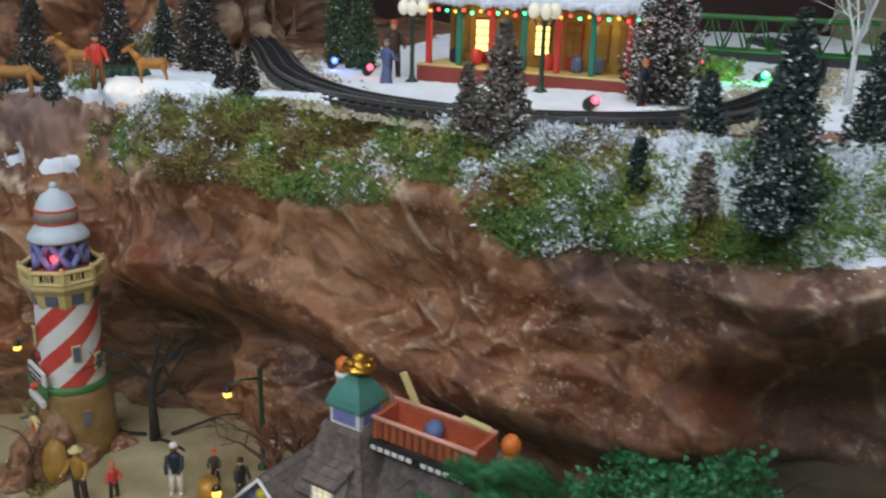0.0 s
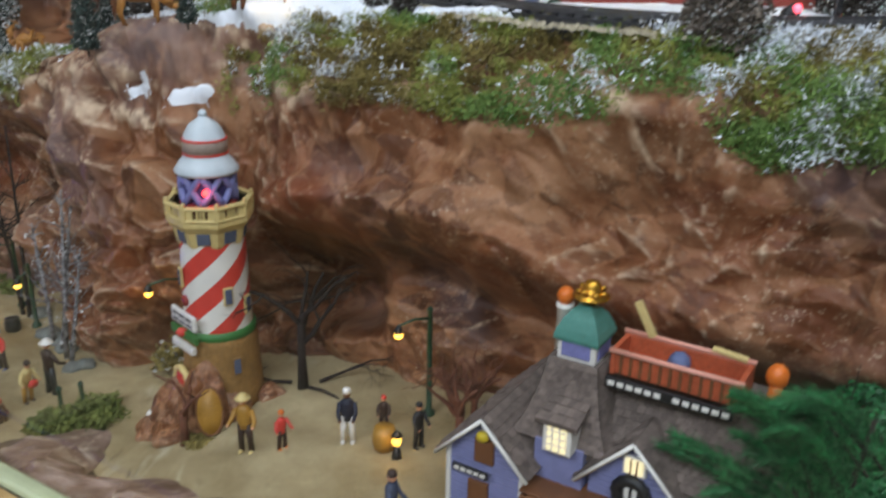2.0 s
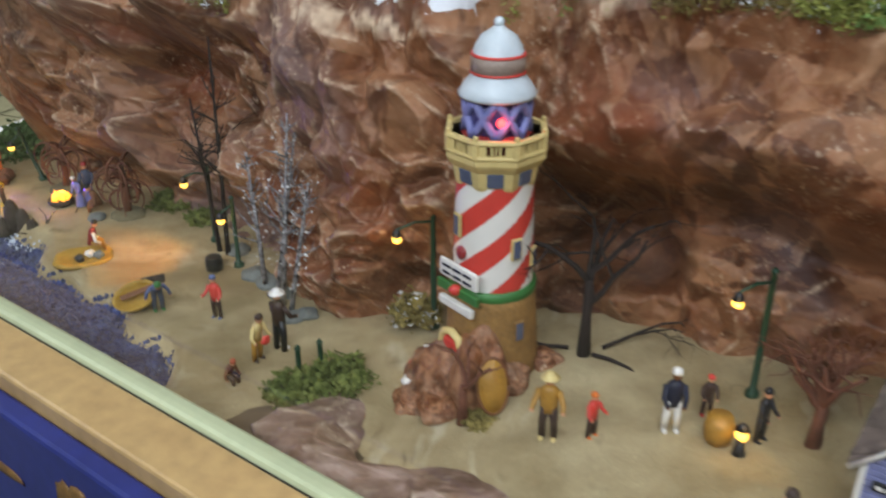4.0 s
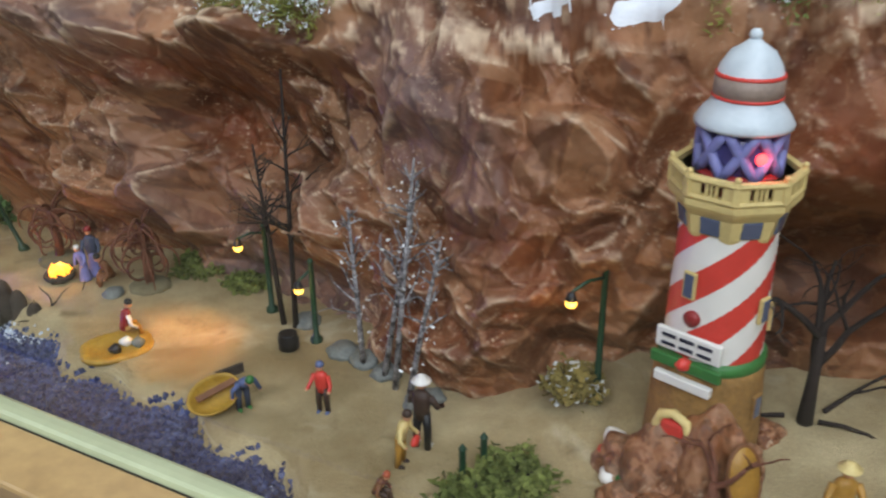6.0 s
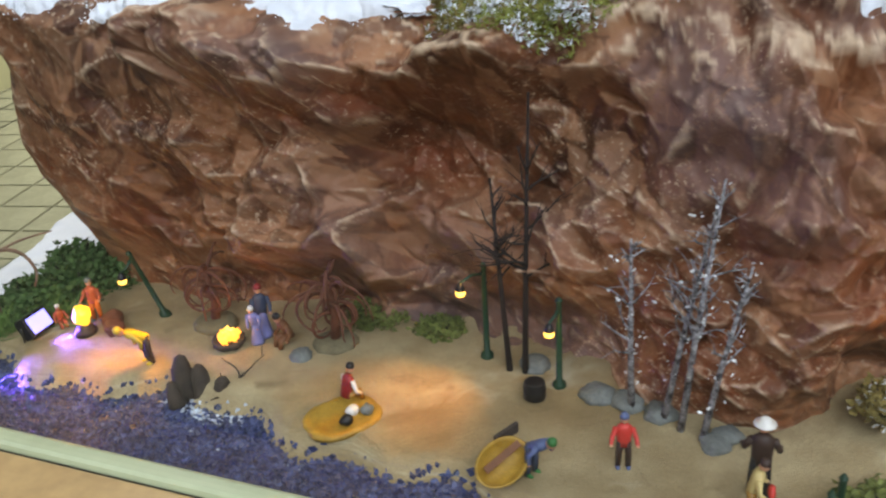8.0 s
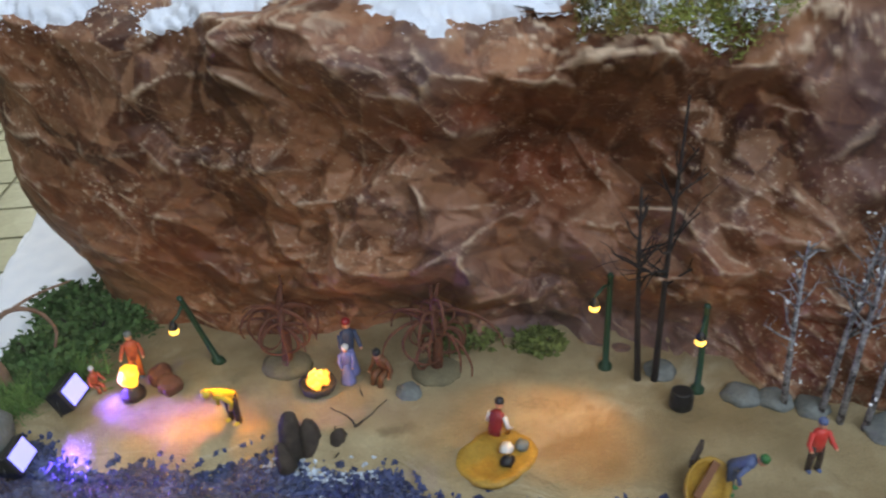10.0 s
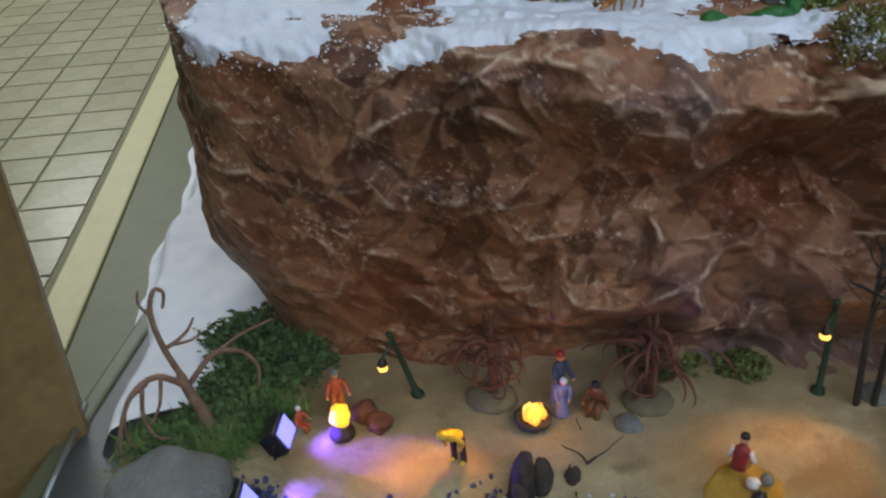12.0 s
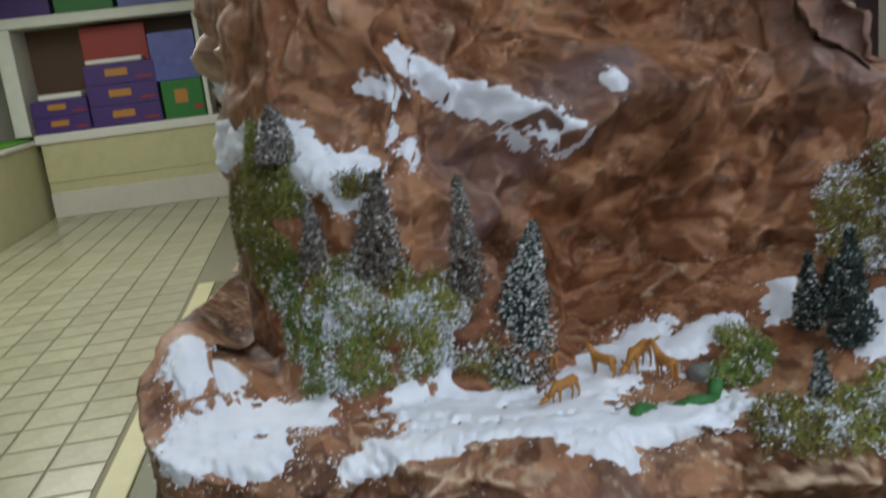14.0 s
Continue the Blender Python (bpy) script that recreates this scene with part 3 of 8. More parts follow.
# the mountain wall: plan of its foot, and how far each point leans back
PLAN = np.array([(-0.84, 2.3, 0.1), (-0.925, 1.9, 0.1), (-1.003, 1.69, 0.1), (-1.012, 1.56, 0.2), (-0.985, 1.47, 0.7), (-0.93, 1.425, 1.0), (-0.85, 1.425, 1.0), (-0.75, 1.43, 1.0), (-0.66, 1.42, 0.95), (-0.57, 1.385, 0.9),
                 (-0.49, 1.335, 0.8), (-0.42, 1.30, 0.5), (-0.36, 1.31, 0.3), (-0.33, 1.42, 0.2), (-0.31, 1.7, 0.1), (-0.29, 2.3, 0.1)])
s_ = np.concatenate([np.linspace(0, 2.5, 50), np.linspace(2.5, 11.5, 430)[1:], np.linspace(11.5, 15, 50)[1:]])
px, py, lean_ = (np.interp(s_, np.arange(len(PLAN)), PLAN[:, k]) for k in range(3))
for _ in range(12):
    for a in (px, py, lean_):
        a[1:-1] = 0.25 * a[:-2] + 0.5 * a[1:-1] + 0.25 * a[2:]
wx, wy = -np.gradient(py), np.gradient(px)
ln = np.hypot(wx, wy)
wx, wy = wx / ln, wy / ln
wz = np.concatenate([np.arange(1.12, 1.64, 0.0022), np.arange(1.64, 2.1, 0.012)])
base_ = np.interp(px, [-1.1, -0.9, -0.7, -0.6, -0.5, -0.36], [1.2, 1.165, 1.165, 1.19, 1.235, 1.262])
back_ = np.interp(wz[None, :] - base_[:, None], [-0.06, 0.0, 0.16, 0.36, 1.11], [-0.035, -0.015, 0.085, 0.21, 0.42]) * lean_[:, None]
WALL = np.stack([px[:, None] + wx[:, None] * back_, py[:, None] + wy[:, None] * back_, np.broadcast_to(wz[None, :], back_.shape)], -1)
hump, tone_l, tone_s = crumple(WALL[..., 0], WALL[..., 1], WALL[..., 2], 0.85)
wall_x = WALL[..., 0].copy()
out = hump * (0.3 + 0.7 * smooth(-1.0, -0.86, wall_x))
# a dark cleft behind the largest fir, a deep bay beside it, and an overhang above them
out -= 0.08 * np.exp(-((wall_x + 0.79) / 0.03) ** 4 - ((WALL[..., 2] - 1.24) / 0.045) ** 4)
out -= 0.12 * np.exp(-((wall_x + 0.635) / 0.10) ** 2 - ((WALL[..., 2] - 1.22) / 0.08) ** 2)
out += 0.06 * np.exp(-((wall_x + 0.60) / 0.12) ** 2 - ((WALL[..., 2] - 1.40) / 0.06) ** 2)
# two long slanting folds
for x0_, z0_, x1_, z1_, amount in ((-0.88, 1.50, -0.66, 1.335, 0.03), (-0.80, 1.33, -0.70, 1.25, 0.022), (-0.56, 1.25, -0.51, 1.42, 0.03)):
    t_ = np.clip(((wall_x - x0_) * (x1_ - x0_) + (WALL[..., 2] - z0_) * (z1_ - z0_)) / ((x1_ - x0_) ** 2 + (z1_ - z0_) ** 2), 0, 1)
    off_ = np.hypot(wall_x - x0_ - t_ * (x1_ - x0_), WALL[..., 2] - z0_ - t_ * (z1_ - z0_))
    out += amount * np.maximum(0, 1 - off_ / 0.045)
WALL[..., 0] -= wx[:, None] * out
WALL[..., 1] -= wy[:, None] * out
WALL[..., 2] += 0.35 * out
mountain = grid_mesh("mountain_wall", WALL, np.ones((len(s_) - 1, len(wz) - 1), bool), M_MOUNTAIN)
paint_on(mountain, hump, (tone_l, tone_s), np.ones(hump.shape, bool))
tagged(mountain, "tall brown crumpled paper mountain wall with rusty washes", "rock wall", kind="structure")
WALL_TREE = kdtree.KDTree(WALL[::2, ::2].reshape(-1, 3).shape[0])
for k, p in enumerate(WALL[::2, ::2].reshape(-1, 3)):
    WALL_TREE.insert(p, k)
WALL_TREE.balance()


# ---------------------------------------------------------------- snow that lies on the rock
def capsule(x, y, x1, y1, x2, y2, r):
    dx, dy = x2 - x1, y2 - y1
    t = np.clip(((x - x1) * dx + (y - y1) * dy) / (dx * dx + dy * dy + 1e-9), 0, 1)
    return 1 - np.hypot(x - x1 - t * dx, y - y1 - t * dy) / r


SNOW = [(-1.125, 1.50, -1.115, 1.535, 0.022), (-0.905, 1.405, -0.865, 1.375, 0.03), (-1.14, 1.43, -1.045, 1.44, 0.04), (-1.12, 1.40, -1.10, 1.39, 0.03), (-1.10, 1.505, -1.085, 1.52, 0.018), (-0.98, 1.482, -0.955, 1.475, 0.024), (-0.90, 1.44, -0.885, 1.43, 0.016), (-1.04, 1.335, -1.0, 1.32, 0.024), 
        (-0.95, 1.375, -0.85, 1.30, 0.05), (-0.965, 1.31, -0.88, 1.265, 0.026), (-0.88, 1.265, -0.80, 1.215, 0.036), (-0.885, 1.24, -0.868, 1.20, 0.022), (-0.80, 1.345, -0.70, 1.375, 0.05), (-0.83, 1.245, -0.75, 1.22, 0.035), (-0.875, 1.19, -0.86, 1.22, 0.022), (-0.76, 1.375, -0.65, 1.335, 0.028), (-0.70, 1.10, -0.69, 1.09, 0.014),
        (-0.60, 1.285, -0.565, 1.32, 0.018), (-0.61, 1.18, -0.56, 1.2, 0.03), (-0.5, 1.06, -0.2, 0.99, 0.07), (-0.43, 0.965, -0.24, 0.935, 0.05), (0.14, 0.70, 0.28, 0.60, 0.055),
        (-0.4, 1.08, -0.2, 1.1, 0.12)]
# patches on steep rock: x, z to x, z, and their half width
STEEP = [(-0.85, 1.478, -0.70, 1.374, 0.021), (-0.885, 1.40, -0.87, 1.405, 0.012), (-0.90, 1.455, -0.885, 1.448, 0.013), (-0.655, 1.425, -0.64, 1.43, 0.012), (-0.985, 1.40, -0.935, 1.362, 0.032), (-0.86, 1.375, -0.85, 1.378, 0.016), (-1.03, 1.385, -1.02, 1.36, 0.02),
         (-0.448, 1.169, -0.415, 1.177, 0.010), (-0.503, 1.168, -0.484, 1.181, 0.006)]


def snow_mask(x, y):
    m = np.full(np.shape(x), -1.0)
    for c in SNOW:
        m = np.maximum(m, capsule(x, y, *c))
    village = np.clip((y - 0.80) * 9, -1, 0.8) * smooth(-0.3, -0.2, x - 0.3 * np.maximum(0, y - 1.05)) - (1 - smooth(-0.3, -0.2, x - 0.3 * np.maximum(0, y - 1.05)))
    return np.maximum(m, village)



def snow_over(P, thick, lowest, nx, ny, rough=1.0, steep=False):
    m = -1.0
    for c in STEEP:
        m = np.maximum(m, capsule(P[..., 0], P[..., 2], *c))
    if not steep:
        m = snow_mask(P[..., 0], P[..., 1]) - 2.0 * (1 - smooth(lowest, lowest + 0.05, P[..., 2])) - 3.0 * smooth(1.28, 1.31, P[..., 2]) * smooth(-0.47, -0.42, P[..., 0])
    elif lowest:
        m = np.where(P[..., 2] < lowest, -1.0, m)
    Q = P.copy()
    for i, j in zip(*np.nonzero(m > -0.9)):
        x, y, z = P[i, j]
        q = m[i, j] + rough * (0.75 if x < -0.95 else 1.0) * (0.6 * fbm(x, y, z, 34, 5) + 0.5 * noise.noise(Vector((x, y, z)) * 150)) - 0.12
        k = thick * max(-1.0, min(1.0, q * 2.2)) + 0.0016 * noise.noise(Vector((x, y, z)) * 90)
        Q[i, j, 2] += k
        Q[i, j, 0] -= nx[i] * k * 0.7
        Q[i, j, 1] -= ny[i] * k * 0.7
        m[i, j] = q
    keep = np.maximum.reduce([m[:-1, :-1], m[1:, :-1], m[1:, 1:], m[:-1, 1:]]) > -0.3
    return Q, keep, m


GRAINS = []


def strew(P, m, nx, ny, seed, share):
    """Loose grains round the edges of the snow."""
    rnd = random.Random(seed)
    for i, j in zip(*np.nonzero((m > -0.7) & (m < 0.2))):
        for k in range(share):
            if rnd.random() < 0.5 * (m[i, j] + 0.7) ** 2:
                a, b = rnd.gauss(0, 0.004), rnd.gauss(0, 0.004)
                GRAINS.append((P[i, j, 0] + a - nx[i] * 0.002, P[i, j, 1] + b - ny[i] * 0.002, P[i, j, 2] + 0.001, rnd.uniform(0.0005, 0.0014)))


Q, keep, m_ = snow_over(CORE, 0.005, 1.0, np.zeros(len(gx)), np.full(len(gx), 0.6))
strew(CORE, np.where(INSIDE & (slope < 0.1), m_, -1), np.zeros(len(gx)), np.full(len(gx), 0.6), 1, 3)
snow = grid_mesh("snow_cover", Q, keep & cell, M_SNOW)
tagged(snow, "thin white artificial snow strewn over the rock ledges", "snow", kind="stuff")
CL = np.where(CLIFF_P[..., 0] > -0.60, np.interp(CLIFF_P[..., 0], [-0.26, -0.24, 0.06, 0.15], [1.215, 1.225, 1.225, 1.172]), 1.125)
Q, keep, m_ = snow_over(CLIFF_P, 0.005, CL, inx, iny, 0.85)
strew(CLIFF_P, m_, inx, iny, 2, 1)
snow = grid_mesh("snow_on_brow", Q, keep, M_SNOW)
tagged(snow, "white artificial snow clinging to the rock brow", "snow", kind="stuff")
for P_, nx_, ny_, low_, fray, lab in ((WALL, wx, wy, 1.3, 0.6, "white powder snow caught on the folds of the mountain wall"), (CLIFF_P, inx, iny, 0.0, 0.2, "two small patches of white snow caught on the rock")):
    Q, keep, m_ = snow_over(P_, 0.004, low_, nx_, ny_, fray, True)
    strew(P_, m_, nx_, ny_, 4, 1)
    tagged(grid_mesh("snow_drift", Q, keep, M_SNOW), lab, "snow", kind="stuff")
V, F = [], []
for x, y, z, r in GRAINS:
    o = len(V)
    V += [(x + r, y, z), (x - 0.6 * r, y + 0.8 * r, z), (x - 0.6 * r, y - 0.8 * r, z), (x, y, z + 1.2 * r)]
    F += [(o, o + 1, o + 3), (o + 1, o + 2, o + 3), (o + 2, o, o + 3)]
me = bpy.data.meshes.new("snow_grains")
me.from_pydata(V, [], F)
me.materials.append(M_SNOW)
tagged(new("snow_grains", me), "loose white snow grains scattered beside the drifts", "snow grains", kind="stuff")

# ---------------------------------------------------------------- display table
E1 = Vector((0.837, -0.547, 0)).normalized()      # along the front rail
E2 = Vector((0.547, 0.837, 0)).normalized()       # away from the visitor
R0 = Vector((-0.70, 0.798, 0))                    # a point of the rail's inner edge
FRONT = Matrix(((E1.x, E2.x, 0, R0.x), (E1.y, E2.y, 0, R0.y), (0, 0, 1, 0), (0, 0, 0, 1)))


def rail_bar(name, s0, s1, w0, w1, z0, z1, material, label, category, bevel=0.004):
    bm = bmesh.new()
    box(bm, s0, s1, w0, w1, z0, z1, bevel)
    ob = obj(name, bm, material)
    ob.matrix_basis = FRONT
    return tagged(ob, label, category, kind="structure")


rail_bar("front_rail_strip", -0.90, 1.9, -0.0185, 0.0, 0.80, 0.904, M_STRIP, "pale green-cream laminate strip along the display's front rail", "rail")
rail_bar("rail_gasket", -0.90, 1.9, -0.0198, -0.0186, 0.86, 0.8985, M_BLACK, "thin black joint between strip and ledge", "joint", 0.0)
rail_bar("front_rail_ledge", -0.90, 1.9, -0.068, -0.02, 0.86, 0.900, M_LEDGE, "varnished light wood ledge outside the rail strip", "rail", 0.003)
rail_bar("front_rail_board", -0.90, 1.9, -0.088, -0.069, 0.62, 0.885, M_BLUEBOARD, "dark blue painted board below the wooden ledge", "board")
rail_bar("front_panel", -0.90, 1.9, -0.078, -0.058, 0.0, 0.62, M_DARKWOOD, "dark brown wooden front panel under the display", "panel")
rail_bar("table_board", -0.90, 1.9, 0.0, 1.9, 0.79, 0.822, M_TABLE, "dark grey board that carries the landscape", "table top")
rail_bar("table_end_panel", -0.92, -0.90, 0.0, 1.9, 0.0, 0.822, M_SKIRT, "grey-green panel closing the table's end", "panel")

rnd = random.Random(15)
for k in range(16):
    bm = bmesh.new()
    for q in range(5):
        a = q * 1.257 + k
        blob(bm, (0.02 * math.cos(a), 0.0, 0.017 * math.sin(a)), (rnd.uniform(0.012, 0.02), 0.0022, rnd.uniform(0.008, 0.016)), 0, 2, 0.5)
    blob(bm, (0.03, 0, -0.03), (0.03, 0.002, 0.006), 0, 2, 0.4)
    ob = obj("carved_ornament", bm, M_ORNAMENT)
    ob.matrix_basis = FRONT @ pose(-0.55 + 0.15 * k, -0.0885, 0.835 + 0.012 * (k % 2))
    tagged(ob, "brown and gold painted ornament on the blue board", "ornament", "ornaments of the front board")

# sand sheet
sx, sy = np.arange(-1.40, 0.9, 0.008), np.arange(0.3, 1.75, 0.008)
X, Y = np.meshgrid(sx, sy, indexing="ij")
Z = sand_height(X, Y)
for i in range(X.shape[0]):
    for j in range(X.shape[1]):
        Z[i, j] += 0.004 * fbm(X[i, j], Y[i, j], 0, 9, 4) + 0.0012 * noise.noise(Vector((X[i, j] * 70, Y[i, j] * 70, 0)))
u = (X - R0.x) * E1.x + (Y - R0.y) * E1.y
w = (X - R0.x) * E2.x + (Y - R0.y) * E2.y
# the water bed lies lower, along the rail
shore = 0.10 + 0.05 * smooth(-0.15, -0.45, u) + 0.012 * np.sin(u * 23) + 0.008 * np.sin(u * 61 + 1)
shore = shore * smooth(0.015, -0.065, u)
Z -= 0.02 * smooth(0.012, -0.012, w - shore)
SAND_P = np.stack([X, Y, Z], -1)
ok = (w > 0.001) & (u > -0.80 + 0.04 * np.sin(w * 30)) & (w < 0.9)
keep = ok[:-1, :-1] & ok[1:, 1:] & ok[1:, :-1] & ok[:-1, 1:]
sand = grid_mesh("sand_ground", SAND_P, keep, M_SAND)
tagged(sand, "pale beige fine sand spread over the lower landscape", "sand", kind="structure")


def ground(x, y):
    i = min(max(int((x + 1.40) / 0.008), 0), Z.shape[0] - 1)
    j = min(max(int((y - 0.3) / 0.008), 0), Z.shape[1] - 1)
    return float(Z[i, j])


def up_point(x, y):
    """The upper rock's surface at x, y; on the slope, the nearest place of the mountain wall."""
    i = min(max(int(np.searchsorted(gx, x)), 0), UPPER.shape[0] - 1)
    j = min(max(int(np.searchsorted(gy, y)), 0), UPPER.shape[1] - 1)
    q = Vector(UPPER[i, j])
    if slope[i, j] > 0.05:
        q = WALL_TREE.find(q)[0]
    return q


def up(x, y):
    return up_point(x, y).z


# blue gravel in the water bed
rnd = random.Random(4)
vs, fs, wv, wf = [], [], [], []
for k in range(26000):
    a, b = rnd.uniform(-0.75, 0.04), rnd.uniform(0.004, 0.17)
    lim = float((0.10 + 0.05 * smooth(-0.15, -0.45, a) + 0.012 * math.sin(a * 23) + 0.008 * math.sin(a * 61 + 1)) * smooth(0.015, -0.065, a))
    if b > lim + rnd.uniform(-0.003, 0.005):
        continue
    p = R0 + E1 * a + E2 * b
    r = rnd.uniform(0.0022, 0.0048)
    pale = rnd.random() < (0.012 if not (abs(a + 0.46) < 0.05 and b > lim - 0.022) else 0.7)
    r *= 0.7 if pale else 1.0
    V, F = (wv, wf) if pale else (vs, fs)
    q = Vector((p.x, p.y, ground(p.x, p.y) + r * 0.4))
    o = len(V)
    ax = [Vector((rnd.gauss(0, 1), rnd.gauss(0, 1), rnd.gauss(0, 1))).normalized() for _ in range(2)]
    c = ax[0].cross(ax[1]).normalized()
    b2 = c.cross(ax[0])
    for d in (ax[0] * 1.2, -ax[0] * 1.1, b2, -b2 * 0.9, c * 0.7, -c * 0.8):
        V.append(tuple(q + d * r))
    F += [(o, o + 2, o + 4), (o + 2, o + 1, o + 4), (o + 1, o + 3, o + 4), (o + 3, o, o + 4), (o + 2, o, o + 5), (o + 1, o + 2, o + 5), (o + 3, o + 1, o + 5), (o, o + 3, o + 5)]
for name, V, F, m_, lab in (("blue_gravel", vs, fs, M_GRAVEL, "dark blue glassy gravel laid out as water"), ("pale_pebbles", wv, wf, M_WHITEPEB, "small pale pebbles among the blue gravel")):
    me = bpy.data.meshes.new(name)
    me.from_pydata(V, [], F)
    me.materials.append(m_)
    tagged(new(name, me), lab, "gravel", kind="stuff")
ub, fb = np.meshgrid(np.arange(-0.78, 0.05, 0.006), np.linspace(0, 1, 24), indexing="ij")
sb = (0.10 + 0.05 * smooth(-0.15, -0.45, ub) + 0.012 * np.sin(ub * 23) + 0.008 * np.sin(ub * 61 + 1)) * smooth(0.015, -0.065, ub)
wb = 0.001 + fb * (sb + 0.002)
BED = np.stack([R0.x + E1.x * ub + E2.x * wb, R0.y + E1.y * ub + E2.y * wb, np.zeros_like(ub)], -1)
for i in range(BED.shape[0]):
    for j in range(BED.shape[1]):
        BED[i, j, 2] = ground(BED[i, j, 0], BED[i, j, 1]) + 0.003 - 0.005 * fb[i, j] ** 6
keep = np.ones((BED.shape[0] - 1, BED.shape[1] - 1), bool)
tagged(grid_mesh("gravel_bed", BED, keep, M_GRAVELBED), "dark blue bed beneath the gravel", "gravel bed", kind="structure")

M_DRIFT = mat("driftwood", srgb(96, 68, 52), 0.85, 0.3, 90, 0.6, second=srgb(156, 126, 104))
M_DINGHY = mat("worn_yellow_paint", srgb(150, 112, 34), 0.55, 0.25, 60, 0.3, second=srgb(186, 150, 58))
M_STUMP = mat("dark_weathered_log", srgb(44, 36, 32), 0.9, 0.3, 90, 0.7, second=srgb(82, 70, 60))


# ---------------------------------------------------------------- kinds of things
def figurine(name, label, x, y, z, turn, h, coat, legs, hat=None, skin=M_SKIN, sleeve=None, bend=0.0, arms=0.35, skirt=False, prop=None, sit=False, brim=False, group="miniature figures"):
    """A painted resin figure, one plain mesh, h metres tall, facing -y before it is turned."""
    bm = bmesh.new()
    mats = [coat, legs, skin, hat or M_DARKWOOD, prop or M_BROWN, sleeve or coat]
    hip = 0.46 * h if not sit else 0.2 * h
    if skirt:
        lathe(bm, [(0.15 * h, 0), (0.145 * h, 0.06 * h), (0.10 * h, 0.3 * h), (0.075 * h, hip)], 12, None, 1)
    elif sit:
        for sx_ in (-1, 1):
            tube(bm, [(sx_ * 0.06 * h, 0, hip), (sx_ * 0.07 * h, -0.22 * h, hip * 0.9), (sx_ * 0.07 * h, -0.25 * h, 0.02 * h)], [0.06 * h, 0.055 * h, 0.045 * h], 6, 1)
    else:
        for sx_ in (-1, 1):
            tube(bm, [(sx_ * 0.075 * h, 0.02 * h, 0), (sx_ * 0.07 * h, 0, 0.24 * h), (sx_ * 0.045 * h, 0, hip + 0.03 * h)], [0.042 * h, 0.05 * h, 0.062 * h], 7, 1)
            blob(bm, (sx_ * 0.078 * h, -0.025 * h, 0.02 * h), (0.04 * h, 0.075 * h, 0.028 * h), 3, 1)
    lean = Matrix.Translation((0, 0, hip)) @ Euler((bend, 0, 0)).to_matrix().to_4x4()
    vs = lathe(bm, [(0.095 * h, -0.05 * h), (0.105 * h, 0.06 * h), (0.115 * h, 0.2 * h), (0.11 * h, 0.28 * h), (0.05 * h, 0.335 * h)], 12, None, 0)
    for v in vs:
        v.co.y *= 0.7
    bmesh.ops.transform(bm, matrix=lean, verts=vs)
    head = lean @ Vector((0, -0.01 * h, 0.42 * h))
    blob(bm, head, (0.062 * h, 0.068 * h, 0.078 * h), 2, 2)
    if hat is not None:
        hm = Matrix.Translation(head) @ Euler((bend * 0.6, 0, 0)).to_matrix().to_4x4()
        prof = [(0.068 * h, 0.02 * h), (0.07 * h, 0.05 * h), (0.055 * h, 0.09 * h), (0.015 * h, 0.105 * h)]
        if brim:
            prof = [(0.115 * h, 0.025 * h), (0.117 * h, 0.037 * h), (0.066 * h, 0.045 * h), (0.06 * h, 0.09 * h), (0.03 * h, 0.105 * h)]
        lathe(bm, prof, 12, hm, 3)
    for sx_ in (-1, 1):
        a = lean @ Vector((sx_ * 0.115 * h, 0, 0.26 * h))
        e = lean @ Vector((sx_ * (0.14 + 0.1 * arms) * h, -0.06 * h, 0.10 * h))
        f_ = lean @ Vector((sx_ * (0.10 + 0.25 * arms) * h, -0.17 * h, (0.02 + 0.12 * arms) * h))
        tube(bm, [a, e, f_], [0.042 * h, 0.036 * h, 0.03 * h], 6, 5)
        blob(bm, f_, 0.03 * h, 2, 1)
    if prop is not None:
        blob(bm, lean @ Vector((0, -0.22 * h, 0.08 * h)), (0.11 * h, 0.05 * h, 0.09 * h), 4, 2, 0.2)
    ob = obj(name, bm, mats)
    ob.matrix_basis = pose(x, y, z, 0, 0, turn)
    return tagged(ob, label, "figurine", group)


